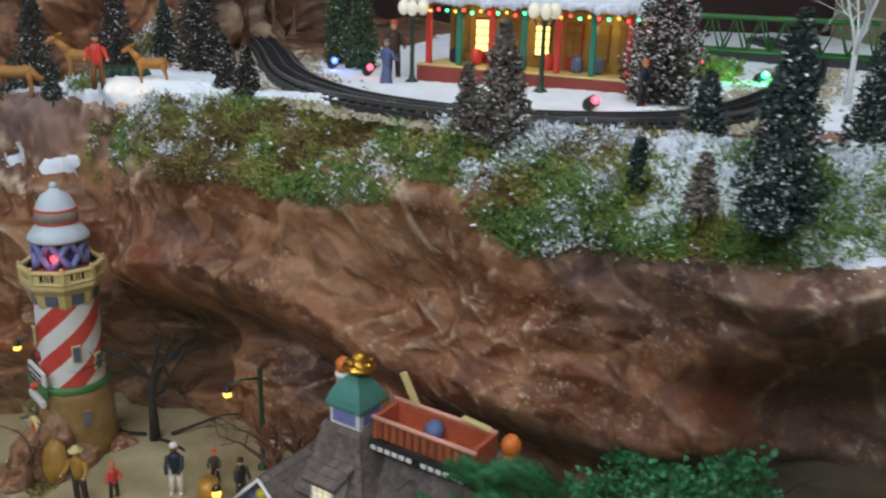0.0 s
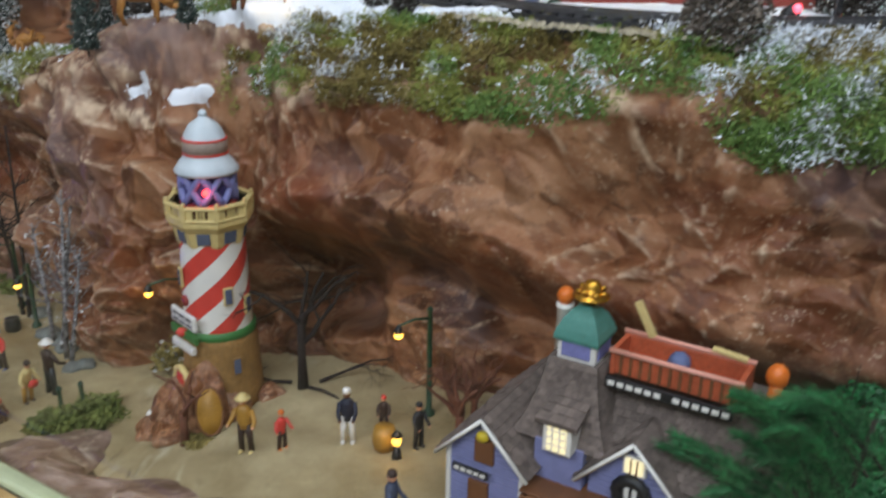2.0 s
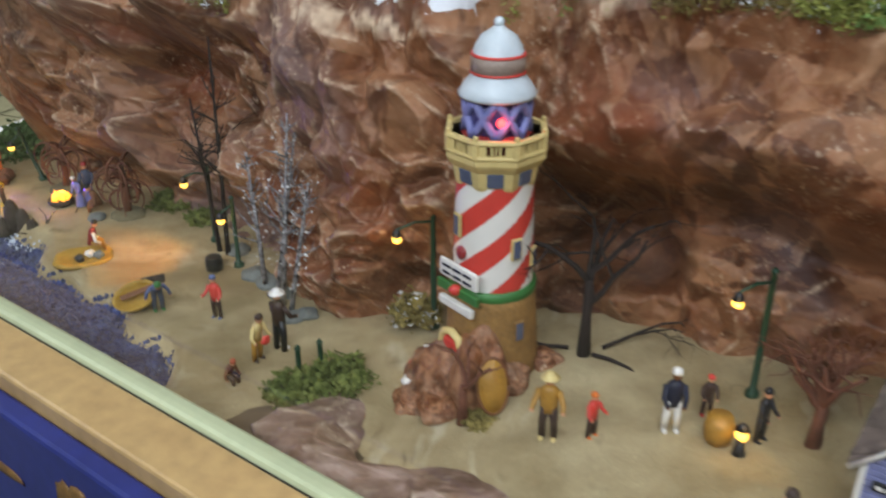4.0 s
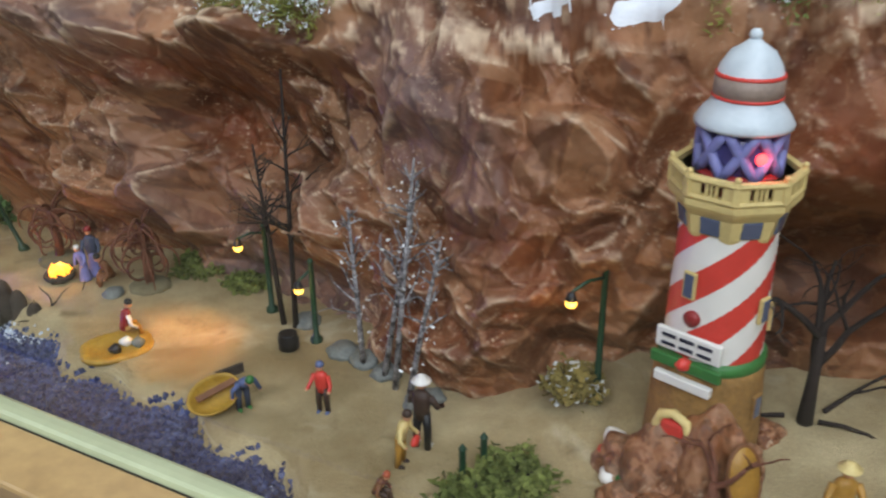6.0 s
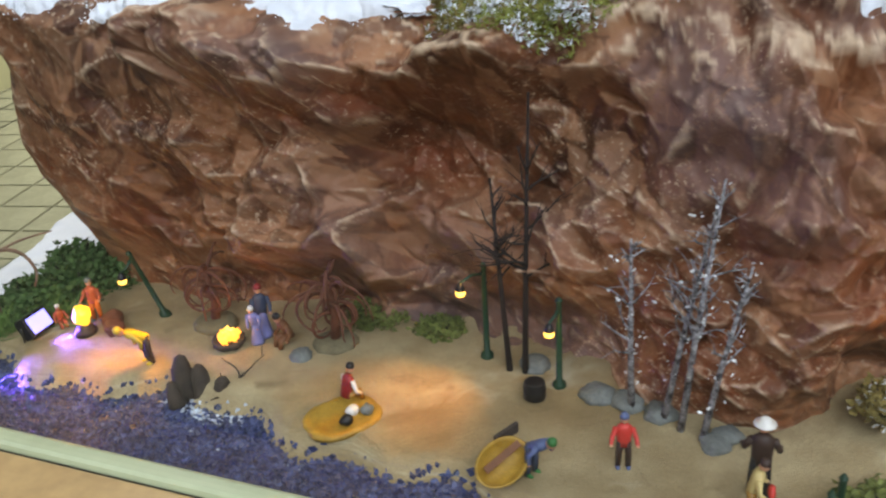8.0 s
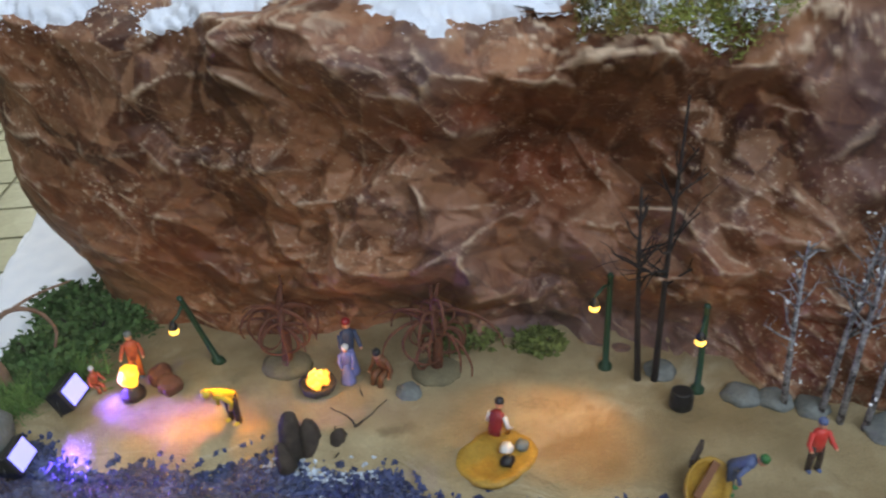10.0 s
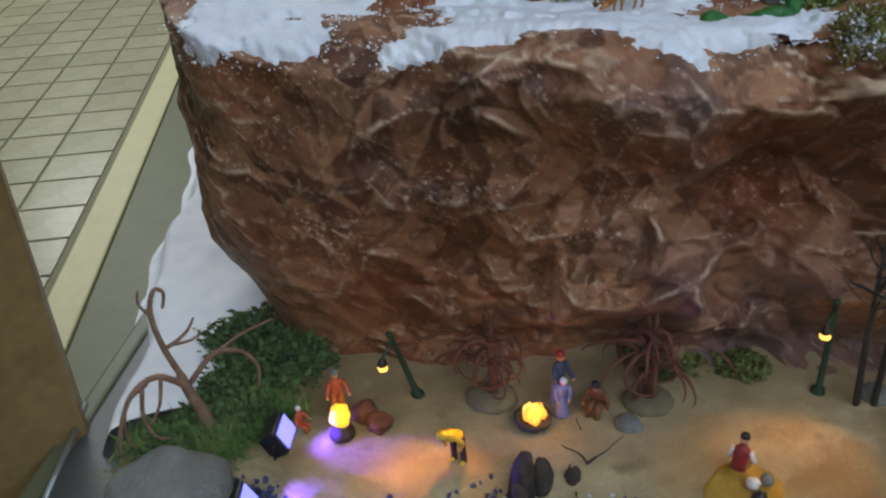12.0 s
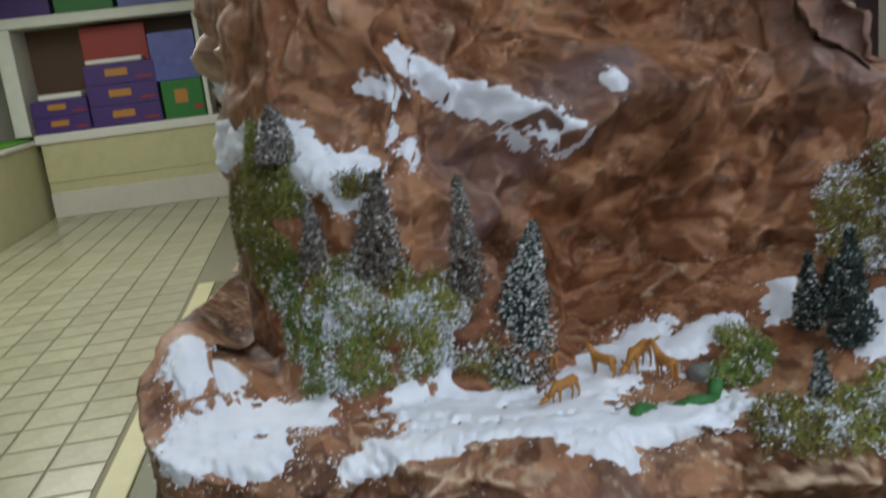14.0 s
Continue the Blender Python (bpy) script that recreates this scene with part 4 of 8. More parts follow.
def cone_tree(x, y, z, h, r, needles, frost, label, seed, lean=0.0, group="bottle-brush trees", snow=0.25, lights=None):
    """A bottle-brush fir: wire stem, rings of bristles, white flock on the tips."""
    t = thing("fir_tree", label, "tree", (x, y, z), seed * 37 % 360, group)
    rnd = random.Random(seed)
    bm = bmesh.new()
    tube(bm, [(0, 0, -0.006), (lean * 0.5, 0, h * 0.5), (lean, 0, h)], [r * 0.10, r * 0.07, r * 0.02], 6)
    part("trunk", bm, M_BARK, t)
    pts, tips = [], []
    count = int(2000 + 60000 * r + 90000 * max(0.0, r - 0.024))
    for k in range(count):
        f = rnd.random() ** 1.25
        q = f * h + 0.04 * h
        rr = r * (1 - f) ** 0.85 * min(1.0, 0.62 + 2.2 * f) * rnd.uniform(0.25, 1.04) * (1 + 0.07 * math.sin(q * 260)) + 0.001
        a = rnd.random() * 6.283
        p = (lean * f + rr * math.cos(a), rr * math.sin(a), q)
        (tips if rnd.random() < snow and rr > r * (1 - f) * 0.55 else pts).append(p)
    leaf_cards(pts, 0.0028 + r * 0.03, "crown", needles, t, 0.5, seed)
    if tips:
        tagged(leaf_cards(tips, 0.0022 + r * 0.02, "flock", frost, t, 0.3, seed + 5), "white flocked needle tips")
    if lights:
        for k in range(16):
            f = rnd.uniform(0.25, 0.75)
            a = rnd.uniform(3.4, 5.2)
            bm = bmesh.new()
            blob(bm, (r * (1 - f) * math.cos(a), r * (1 - f) * math.sin(a), f * h), 0.0018, 0, 1)
            part("fairy_light", bm, lights, t)
    return t


def branches(bm, p, d, length, r, depth, rnd, curl=0.5, droop=0.0, forks=2, mi=0):
    pts, rad = [Vector(p)], [r]
    n_ = 5
    for k in range(n_):
        d = (d + Vector((rnd.gauss(0, curl), rnd.gauss(0, curl), rnd.gauss(0, curl) - droop)) * 0.4).normalized()
        pts.append(pts[-1] + d * length / n_)
        rad.append(r * (1 - 0.55 * (k + 1) / n_))
    tube(bm, pts, rad, 5, mi)
    if depth:
        for _ in range(forks):
            k = rnd.randint(2, n_)
            nd = (d + Vector((rnd.gauss(0, 0.8), rnd.gauss(0, 0.8), rnd.gauss(0.1, 0.5)))).normalized()
            branches(bm, pts[k], nd, length * rnd.uniform(0.5, 0.75), rad[k] * 0.7, depth - 1, rnd, curl, droop, forks, mi)


def bare_tree(x, y, z, h, r, material, label, seed, curl=0.45, droop=0.0, forks=3, depth=3, tilt=(0, 0, 1), base=None, group="bare trees"):
    t = thing("bare_tree", label, "tree", (x, y, z), 0, group)
    rnd = random.Random(seed)
    d = Vector(tilt).normalized()
    bm = bmesh.new()
    tube(bm, [Vector((0, 0, -0.004)), d * h * 0.22, d * h * 0.45], [r * 1.5, r, r * 0.8], 8)
    part("trunk", bm, material, t, smooth=True)
    bm = bmesh.new()
    for k in range(forks + 1):
        nd = (d + Vector((rnd.gauss(0, 0.45), rnd.gauss(0, 0.45), 0.15))).normalized()
        branches(bm, d * h * rnd.uniform(0.25, 0.45), nd, h * 0.5, r * 0.7, depth, rnd, curl, droop, 2)
    part("crown", bm, material, t, smooth=True)
    if base is not None:
        bm = bmesh.new()
        lathe(bm, [(0.03, -0.002), (0.029, 0.004), (0.022, 0.009), (0.006, 0.011)], 20, None, 0, 0.12)
        part("base", bm, base, t)
    return t


def birch(x, y, z, h, label, seed, lean, bark=None, name="birch_tree", group="silver birches"):
    t = thing(name, label, "tree", (x, y, z), 0, group)
    rnd = random.Random(seed)
    bm = bmesh.new()
    tube(bm, [(0, 0, -0.003), (lean * 0.4, 0.002, h * 0.4), (lean, 0, h)], [0.0032, 0.0024, 0.001], 7)
    part("trunk", bm, bark or M_SILVER, t, smooth=True)
    bm = bmesh.new()
    for k in range(14):
        f = rnd.uniform(0.35, 0.95)
        branches(bm, (lean * f, 0, h * f), Vector((rnd.gauss(0, 1), rnd.gauss(0, 0.6), 1.1)).normalized(), h * 0.24 * (1.2 - f), 0.0012, 1, rnd, 0.3)
    part("crown", bm, bark or M_SILVER, t, smooth=True)
    if bark is None:
        pts = []
        for k in range(44):
            f = rnd.uniform(0.2, 1.0)
            pts.append((lean * f + rnd.gauss(0, 0.007), rnd.gauss(0, 0.007), h * f + rnd.gauss(0, 0.004)))
        tagged(leaf_cards(pts, 0.003, "glitter", M_FROST, t, 0.5, seed), "silver glitter flakes")
    return t


def root_tree(x, y, z, h, label, seed, count, material, lean=(0.0, 0.0), thick=0.0022, base=None):
    """A dried root stood up like a tree: a stub of trunk and many strands that curl over."""
    t = thing("root_tree", label, "tree", (x, y, z), 0, "curling root trees")
    rnd = random.Random(seed)
    top = Vector((lean[0], lean[1], h * 0.55))
    bm = bmesh.new()
    tube(bm, [(0, 0, -0.003), top * 0.5 + Vector((0.003, 0, 0)), top, top * 1.25], [thick * 2.6, thick * 2.0, thick * 1.8, thick * 0.8], 8)
    part("trunk", bm, material, t, smooth=True)
    bm = bmesh.new()
    for k in range(count):
        a = k * 2.4 + rnd.uniform(-0.3, 0.3)
        p = top * rnd.uniform(0.55, 1.2)
        ang, turn = rnd.uniform(0.2, 1.3), -rnd.uniform(0.10, 0.36)
        pts, rad, size = [p], [thick], h * rnd.uniform(0.028, 0.055)
        for q in range(15):
            d = Vector((math.cos(a) * math.cos(ang), math.sin(a) * math.cos(ang), math.sin(ang)))
            p = p + d * size
            if p.z < 0.002:
                break
            pts.append(p)
            rad.append(thick * (1 - 0.05 * q))
            ang += turn
            a += rnd.gauss(0, 0.12)
        if len(pts) > 2:
            tube(bm, pts, rad, 6)
    part("strands", bm, material, t, smooth=True)
    if base is not None:
        bm = bmesh.new()
        lathe(bm, [(0.023, -0.002), (0.022, 0.003), (0.017, 0.006), (0.005, 0.007)], 20, None, 0, 0.12)
        part("base", bm, base, t)
    return t


def bush(name, x, y, z, r, material, label, seed, squash=0.7, count=900, size=0.008, category="bush", frost=0.0, group="bushes"):
    t = thing(name, label, category, (x, y, z), 0, group)
    rnd = random.Random(seed)
    bm = bmesh.new()
    for k in range(7):
        a = rnd.random() * 6.283
        tube(bm, [(0, 0, -0.002), (math.cos(a) * r * 0.4, math.sin(a) * r * 0.4, r * squash * rnd.uniform(0.5, 1.0))], [0.0016, 0.0008], 5)
    part("core", bm, M_BARK, t)
    pts, white = [], []
    for k in range(count):
        v = Vector((rnd.gauss(0, 1), rnd.gauss(0, 1), abs(rnd.gauss(0, 1)))).normalized()
        lump = 1 + 0.45 * noise.noise(v * 2.3 + Vector((seed, 0, 0)))
        q = v * r * lump * rnd.uniform(0.5, 1.0)
        (white if rnd.random() < frost else pts).append((q.x, q.y, q.z * squash))
    leaf_cards(pts, size, "foliage", material, t, 0.5, seed)
    if white:
        leaf_cards(white, size, "flock", M_FROST, t, 0.3, seed)
    return t


def street_lamp(x, y, z, h, arm, label, bulb_at=None, watts=0.05, leanx=0.0):
    """A green toy lamp post with a bracket lantern."""
    t = thing("street_lamp", label, "street lamp", (x, y, z), 0, "toy street lamps")
    bm = bmesh.new()
    lathe(bm, [(0.0065, -0.002), (0.006, 0.004), (0.003, 0.007), (0.0026, h), (0.0034, h + 0.001), (0.002, h + 0.004)], 10)
    for v in bm.verts:
        v.co.x += leanx * v.co.z / h
    part("post", bm, M_GREEN, t)
    ax, ay, az = arm
    bm = bmesh.new()
    tube(bm, [(leanx, 0, h * 0.93), (leanx + ax * 0.5, ay * 0.5, az + 0.012), (leanx + ax, ay, az + 0.009)], [0.0016, 0.0014, 0.0014], 6)
    part("bracket", bm, M_GREEN, t)
    bm = bmesh.new()
    lathe(bm, [(0.0042, 0.0018), (0.0046, 0.003), (0.003, 0.0075), (0.001, 0.0095)], 12, Matrix.Translation((leanx + ax, ay, az)))
    part("cap", bm, M_BLACK, t)
    bm = bmesh.new()
    lathe(bm, [(0.0014, -0.0044), (0.0040, -0.0028), (0.0047, -0.0004), (0.004, 0.0018)], 12, Matrix.Translation((leanx + ax, ay, az)))
    part("bulb", bm, M_WARMGLOW, t, "glowing warm bulb")
    if watts:
        bulb("lamp_glow", (x + leanx + ax, y + ay - 0.012, z + az - 0.004), watts, WARM, 0.004)
    return t


def deer(x, y, z, turn, size, label, head_down=False):
    """A painted fawn, one plain mesh."""
    bm = bmesh.new()
    tube(bm, [(-0.0215, 0, 0.031), (-0.018, 0, 0.0318), (-0.008, 0, 0.0305), (0.004, 0, 0.030), (0.013, 0, 0.031), (0.0185, 0, 0.033)], [0.003, 0.0072, 0.0074, 0.0070, 0.0078, 0.004], 10)
    for dx, knee in ((-0.0165, -0.004), (0.0135, 0.0015)):
        for dy, step in ((-0.0042, 0.002), (0.0042, -0.002)):
            tube(bm, [(dx, dy * 0.8, 0.030), (dx + knee * 0.4 + step, dy, 0.021), (dx + knee + step, dy, 0.013), (dx + step, dy, 0.0)], [0.0042, 0.0027, 0.0015, 0.0011], 7)
    hx, hz = (0.034, 0.018) if head_down else (0.029, 0.0465)
    tube(bm, [(0.013, 0, 0.033), (0.021, 0, 0.5 * (0.035 + hz)), (hx - 0.002, 0, hz)], [0.0062, 0.0042, 0.0034], 8)
    tube(bm, [(hx - 0.004, 0, hz + 0.001), (hx + 0.001, 0, hz + 0.0008), (hx + 0.0075, 0, hz - 0.0022), (hx + 0.0098, 0, hz - 0.003)], [0.0028, 0.0040, 0.0024, 0.0014], 8)
    for s in (-1, 1):
        tube(bm, [(hx - 0.003, s * 0.0026, hz + 0.003), (hx - 0.0055, s * 0.0055, hz + 0.0065), (hx - 0.007, s * 0.0085, hz + 0.008)], [0.0012, 0.0021, 0.0005], 5)
    tube(bm, [(-0.021, 0, 0.033), (-0.0245, 0, 0.0305), (-0.0255, 0, 0.027)], [0.0022, 0.0018, 0.0006], 5)
    ob = obj("deer", bm, M_FAWN, None, True)
    ob.matrix_basis = pose(x, y, z, 0, 0, turn) @ Matrix.Scale(size, 4)
    return tagged(ob, label, "deer figurine", "toy deer")


def boulder(x, y, z, r, material, label, seed, squash=0.7, name="boulder"):
    bm = bmesh.new()
    rocky = material in (M_ROCK, M_ROCK2, M_MOUNTAIN)
    vs = bmesh.ops.create_icosphere(bm, subdivisions=5 if rocky else 3, radius=1.0)["verts"]
    co = np.array([v.co[:] for v in vs])
    rise, tone_a, tone_b = crumple(co[:, 0] * 0.12 + seed * 0.37 - 1.0, co[:, 1] * 0.12, co[:, 2] * 0.12 + seed * 0.21)
    for v, lump in zip(vs, rise):
        k = 1 + 0.28 * noise.noise(v.co * 1.4 + Vector((seed, seed, 0))) + (4.5 * lump if rocky else 0.1 * noise.noise(v.co * 4 + Vector((seed, 1, 0))))
        v.co = Vector((v.co.x * k * r, v.co.y * k * r, v.co.z * k * r * squash))
    ob = obj(name, bm, material, None, True)
    if rocky:
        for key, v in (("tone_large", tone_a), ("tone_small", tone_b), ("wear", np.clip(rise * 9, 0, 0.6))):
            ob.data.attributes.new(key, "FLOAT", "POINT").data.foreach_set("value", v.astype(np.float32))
    ob.location = (x, y, z)
    return tagged(ob, label, "stone", "stones")


def flood_lamp(x, y, z, turn, label, target):
    t = thing("flood_lamp", label, "flood lamp", (x, y, z), turn, "violet flood lamps", 0.85)
    tip = pose(0, 0, 0.019, -28, 0, 0)
    bm = bmesh.new()
    box(bm, -0.019, 0.019, 0.0, 0.016, -0.014, 0.014, 0.002, 0, tip)
    part("housing", bm, M_PLASTIC, t)
    bm = bmesh.new()
    box(bm, -0.015, 0.015, -0.0022, -0.0004, -0.0105, 0.0105, 0.0005, 0, tip)
    part("lens", bm, M_LED, t, "glowing violet-white LED panel")
    for k in range(5):
        bm = bmesh.new()
        box(bm, -0.016 + k * 0.0075, -0.0145 + k * 0.0075, 0.0162, 0.021, -0.011, 0.011, 0, 0, tip)
        part("cooling_fin", bm, M_PLASTIC, t)
    bm = bmesh.new()
    tube(bm, [(-0.021, 0.008, 0.019), (-0.021, 0.008, -0.001), (0.021, 0.008, -0.001), (0.021, 0.008, 0.019)], [0.0014] * 4, 6)
    part("bracket", bm, M_PLASTIC, t)
    front = pose(x, y, z, 0, 0, turn) @ (0.85 * (tip @ Vector((0, -0.006, 0))))
    spot("violet_beam", front, target, 1.5, PURPLE, 84, 0.9, 0.008)
    return t


# ---------------------------------------------------------------- lighthouse
LX, LY, LZ = -0.395, 0.866, 0.0
light_house = thing("lighthouse", "red and white spiral-striped toy lighthouse with cream gallery and silver cap", "lighthouse", (LX, LY, LZ))
LO = light_house


bm = bmesh.new()
M_LANTERN = mat("lilac_glass", srgb(64, 60, 112), 0.25, 0.2, 60, 0.1)
M_CAPTAN = mat("tan_cap_band", srgb(150, 132, 120), 0.5, 0.15, 60, 0.2)
SEG, RH = 64, 46
z0, z1, tw = 0.958, 1.053, 2 * math.pi * 0.53
rings = []
for j in range(RH + 1):
    f = j / RH
    r = 0.0345 - 0.0025 * f - (0.0006 if j % 2 else 0.0)
    rings.append([bm.verts.new((r * math.cos(2 * math.pi * i / SEG + tw * f + 0.6), r * math.sin(2 * math.pi * i / SEG + tw * f + 0.6), z0 + (z1 - z0) * f)) for i in range(SEG)])
for j in range(RH):
    for i in range(SEG):
        f = bm.faces.new((rings[j][i], rings[j][(i + 1) % SEG], rings[j + 1][(i + 1) % SEG], rings[j + 1][i]))
        f.material_index, f.smooth = (1 if (i * 8 // SEG) % 2 else 0), True
part("shaft", bm, [M_WHITE, M_RED], LO, "shaft with red and white spiral bands")
bm = bmesh.new()
lathe(bm, [(0.042, 0.862), (0.041, 0.89), (0.038, 0.945), (0.0365, 0.957)], 32, None, 0, 0.03)
part("base", bm, M_TAN, LO, "rough tan stone base")
bm = bmesh.new()
lathe(bm, [(0.0358, 0.951), (0.0375, 0.953), (0.0375, 0.959), (0.0352, 0.961)], 32)
part("green_band", bm, M_LEAFGREEN, LO, "green garland band")
bm = bmesh.new()
lathe(bm, [(0.0328, 1.05), (0.034, 1.053), (0.0365, 1.066), (0.041, 1.0715), (0.0425, 1.074), (0.0425, 1.078), (0.034, 1.079)], 8, Matrix.Rotation(math.pi / 8, 4, "Z"))
part("gallery", bm, M_CREAM, LO, "cream octagonal gallery drum")
for k in range(8):
    a = k * math.pi / 4
    bm = bmesh.new()
    box(bm, -0.0065, 0.0065, -0.0012, 0.0012, -0.0065, 0.0055, 0.0006, 0, Matrix.Translation((0.0328 * math.cos(a), 0.0328 * math.sin(a), 1.0605)) @ Euler((0.16, 0, a + math.pi / 2)).to_matrix().to_4x4())
    part("gallery_window", bm, M_PANE, LO, "grey-blue painted window")
TWIST = Matrix.Rotation(math.pi / 8, 4, "Z")
for zz, rr in ((1.0785, 0.0425), (1.0905, 0.043)):
    bm = bmesh.new()
    lathe(bm, [(rr - 0.005, zz), (rr, zz), (rr + 0.0008, zz + 0.0016), (rr, zz + 0.0034), (rr - 0.005, zz + 0.0034), (rr - 0.0051, zz)], 8, TWIST)
    part("gallery_rail", bm, M_CREAM, LO)
for k in range(8):
    a = math.pi / 4 * k
    at_ = Matrix.Translation((0.0375 * math.cos(a), 0.0375 * math.sin(a), 1.0815)) @ Euler((0, 0, a + math.pi / 2)).to_matrix().to_4x4()
    for x0_, x1_ in ((-0.0155, -0.0072), (-0.0042, -0.0022), (0.0008 - 0.0016, 0.0016 - 0.0008), (0.0022, 0.0042), (0.0072, 0.0155)):
        bm = bmesh.new()
        box(bm, x0_, x1_, -0.0013, 0.0013, 0, 0.0095, 0.0003, 0, at_)
        part("parapet_panel" if x1_ - x0_ > 0.005 else "baluster", bm, M_CREAM, LO)
    c_ = a + math.pi / 8
    bm = bmesh.new()
    box(bm, -0.0024, 0.0024, -0.002, 0.002, 0, 0.0155, 0.0005, 0, Matrix.Translation((0.0408 * math.cos(c_), 0.0408 * math.sin(c_), 1.0795)) @ Euler((0, 0, c_ + math.pi / 2)).to_matrix().to_4x4())
    blob(bm, (0.0408 * math.cos(c_), 0.0408 * math.sin(c_), 1.0962), 0.0024, 0, 1)
    part("corner_post", bm, M_CREAM, LO)
bm = bmesh.new()
lathe(bm, [(0.0285, 1.079), (0.0285, 1.0905), (0.0262, 1.0925)], 24)
part("lantern_ring", bm, M_DKRED, LO, "dark red ring under the lantern")
bm = bmesh.new()
lathe(bm, [(0.0235, 1.088), (0.0235, 1.122)], 24)
part("lantern_core", bm, M_LANTERN, LO, "dim lilac lantern glass")
for k in range(8):
    for s in (-1, 1):
        bm = bmesh.new()
        a0 = 2 * math.pi * k / 8
        pts = [(0.0252 * math.cos(a0 + s * q * 0.79), 0.0252 * math.sin(a0 + s * q * 0.79), 1.091 + 0.030 * q) for q in (0, 0.25, 0.5, 0.75, 1)]
        tube(bm, pts, [0.0042, 0.0036, 0.0036, 0.0036, 0.0042], 6)
        part("lattice_bar", bm, M_LILAC, LO, "lilac lattice bar")
bm = bmesh.new()
blob(bm, (0.004, -0.0245, 1.104), (0.0042, 0.003, 0.0042), 0, 2)
part("signal_lamp", bm, M_REDLED, LO, "glowing red signal lamp")
bulb("signal_glow", (LX + 0.006, LY - 0.032, 1.104), 0.006, (1, 0.05, 0.05), 0.003)
bm = bmesh.new()
lathe(bm, [(0.0305, 1.120), (0.031, 1.1225), (0.027, 1.129), (0.0225, 1.134), (0.0208, 1.138), (0.0205, 1.152), (0.0198, 1.1535), (0.0185, 1.158), (0.0135, 1.166), (0.0065, 1.1705), (0.0035, 1.173)], 28)
part("cap", bm, M_SILVERCAP, LO, "silver domed cap")
bm = bmesh.new()
lathe(bm, [(0.0206, 1.1392), (0.0214, 1.1396), (0.0212, 1.1508), (0.0204, 1.1512)], 28)
part("cap_drum", bm, M_CAPTAN, LO, "tan drum between two red rings")
for zz, rr in ((1.1385, 0.0212), (1.1518, 0.0208)):
    bm = bmesh.new()
    lathe(bm, [(rr, zz - 0.0012), (rr + 0.0009, zz), (rr, zz + 0.0014)], 28)
    part("cap_band", bm, M_RED, LO, "red painted ring")
bm = bmesh.new()
blob(bm, (0, 0, 1.1755), 0.0042, 0, 2)
part("knob", bm, M_SILVERCAP, LO)


def on_shaft(a, z, r=0.0345):
    return Matrix.Translation((r * math.cos(a), r * math.sin(a), z)) @ Euler((0, 0, a + math.pi / 2)).to_matrix().to_4x4()


for a, z, w_, h_ in ((radians(-58), 1.0, 0.0035, 0.008), (radians(212), 1.016, 0.0035, 0.0085), (radians(-55), 0.925, 0.0035, 0.008), (radians(-20), 0.985, 0.0035, 0.008)):
    r_ = 0.0345 if z > 0.95 else 0.0395
    bm = bmesh.new()
    box(bm, -w_ - 0.0013, w_ + 0.0013, -0.0018, 0.001, -h_ - 0.0013, h_ + 0.0013, 0.0006, 0, on_shaft(a, z, r_))
    frame_ = part("window_frame", bm, M_CREAM if z > 0.95 else M_TAN, LO)
    bm = bmesh.new()
    box(bm, -w_, w_, -0.0024, -0.0018, -h_, h_, 0.0003, 0, on_shaft(a, z, r_))
    part("pane", bm, M_PANE, frame_)
DOOR = radians(222)
bm = bmesh.new()
lathe(bm, [(0.0012, -0.004), (0.0055, -0.004), (0.006, 0.001), (0.0015, 0.0025)], 16, on_shaft(DOOR - 0.05, 0.992) @ Euler((math.pi / 2, 0, 0)).to_matrix().to_4x4())
part("round_wreath", bm, M_DKRED, LO, "small dark red round wreath")
bm = bmesh.new()
box(bm, -0.024, 0.024, -0.0052, -0.0012, -0.008, 0.008, 0.0015, 0, on_shaft(DOOR, 0.974))
board = part("sign_board", bm, M_WHITE, LO, "white sign board with dark lettering bars")
for k in range(2):
    bm = bmesh.new()
    for q in range(3):
        box(bm, -0.019 + q * 0.0132, -0.0085 + q * 0.0132, -0.0060, -0.0051, 0.0018 - k * 0.0065, 0.0044 - k * 0.0065, 0.0004, 0, on_shaft(DOOR, 0.974))
    part("lettering_bar", bm, M_NAVY, board)
bm = bmesh.new()
box(bm, -0.026, 0.026, -0.0065, -0.002, -0.0045, 0.0042, 0.0012, 0, on_shaft(DOOR, 0.958))
part("garland_swag", bm, M_LEAFGREEN, LO, "green swag with a red bow")
bm = bmesh.new()
blob(bm, on_shaft(DOOR, 0.960) @ Vector((0, -0.007, 0)), (0.006, 0.004, 0.005), 0, 2, 0.3)
part("bow", bm, M_RED, LO)
bm = bmesh.new()
box(bm, -0.021, 0.021, -0.0085, -0.003, -0.004, 0.0035, 0.001, 0, on_shaft(DOOR, 0.945))
part("lower_sign", bm, M_WHITE, LO)
bm = bmesh.new()
arch = [(-0.0125, 0), (-0.0125, 0.022), (-0.0095, 0.03), (0, 0.034), (0.0095, 0.03), (0.0125, 0.022), (0.0125, 0)]
tube(bm, [on_shaft(DOOR, 0.888, 0.046) @ Vector((p, 0, q)) for p, q in arch], [0.0036] * 7, 8)
box(bm, -0.013, 0.013, 0.0, 0.012, 0, 0.026, 0.001, 0, on_shaft(DOOR, 0.888, 0.046))
part("door_arch", bm, M_CREAM, LO, "rounded cream door arch")
bm = bmesh.new()
box(bm, -0.0095, 0.0095, -0.0025, 0.004, 0.0, 0.028, 0.003, 0, on_shaft(DOOR, 0.888, 0.046))
door_ = part("door", bm, M_RED, LO, "red arched door")
bm = bmesh.new()
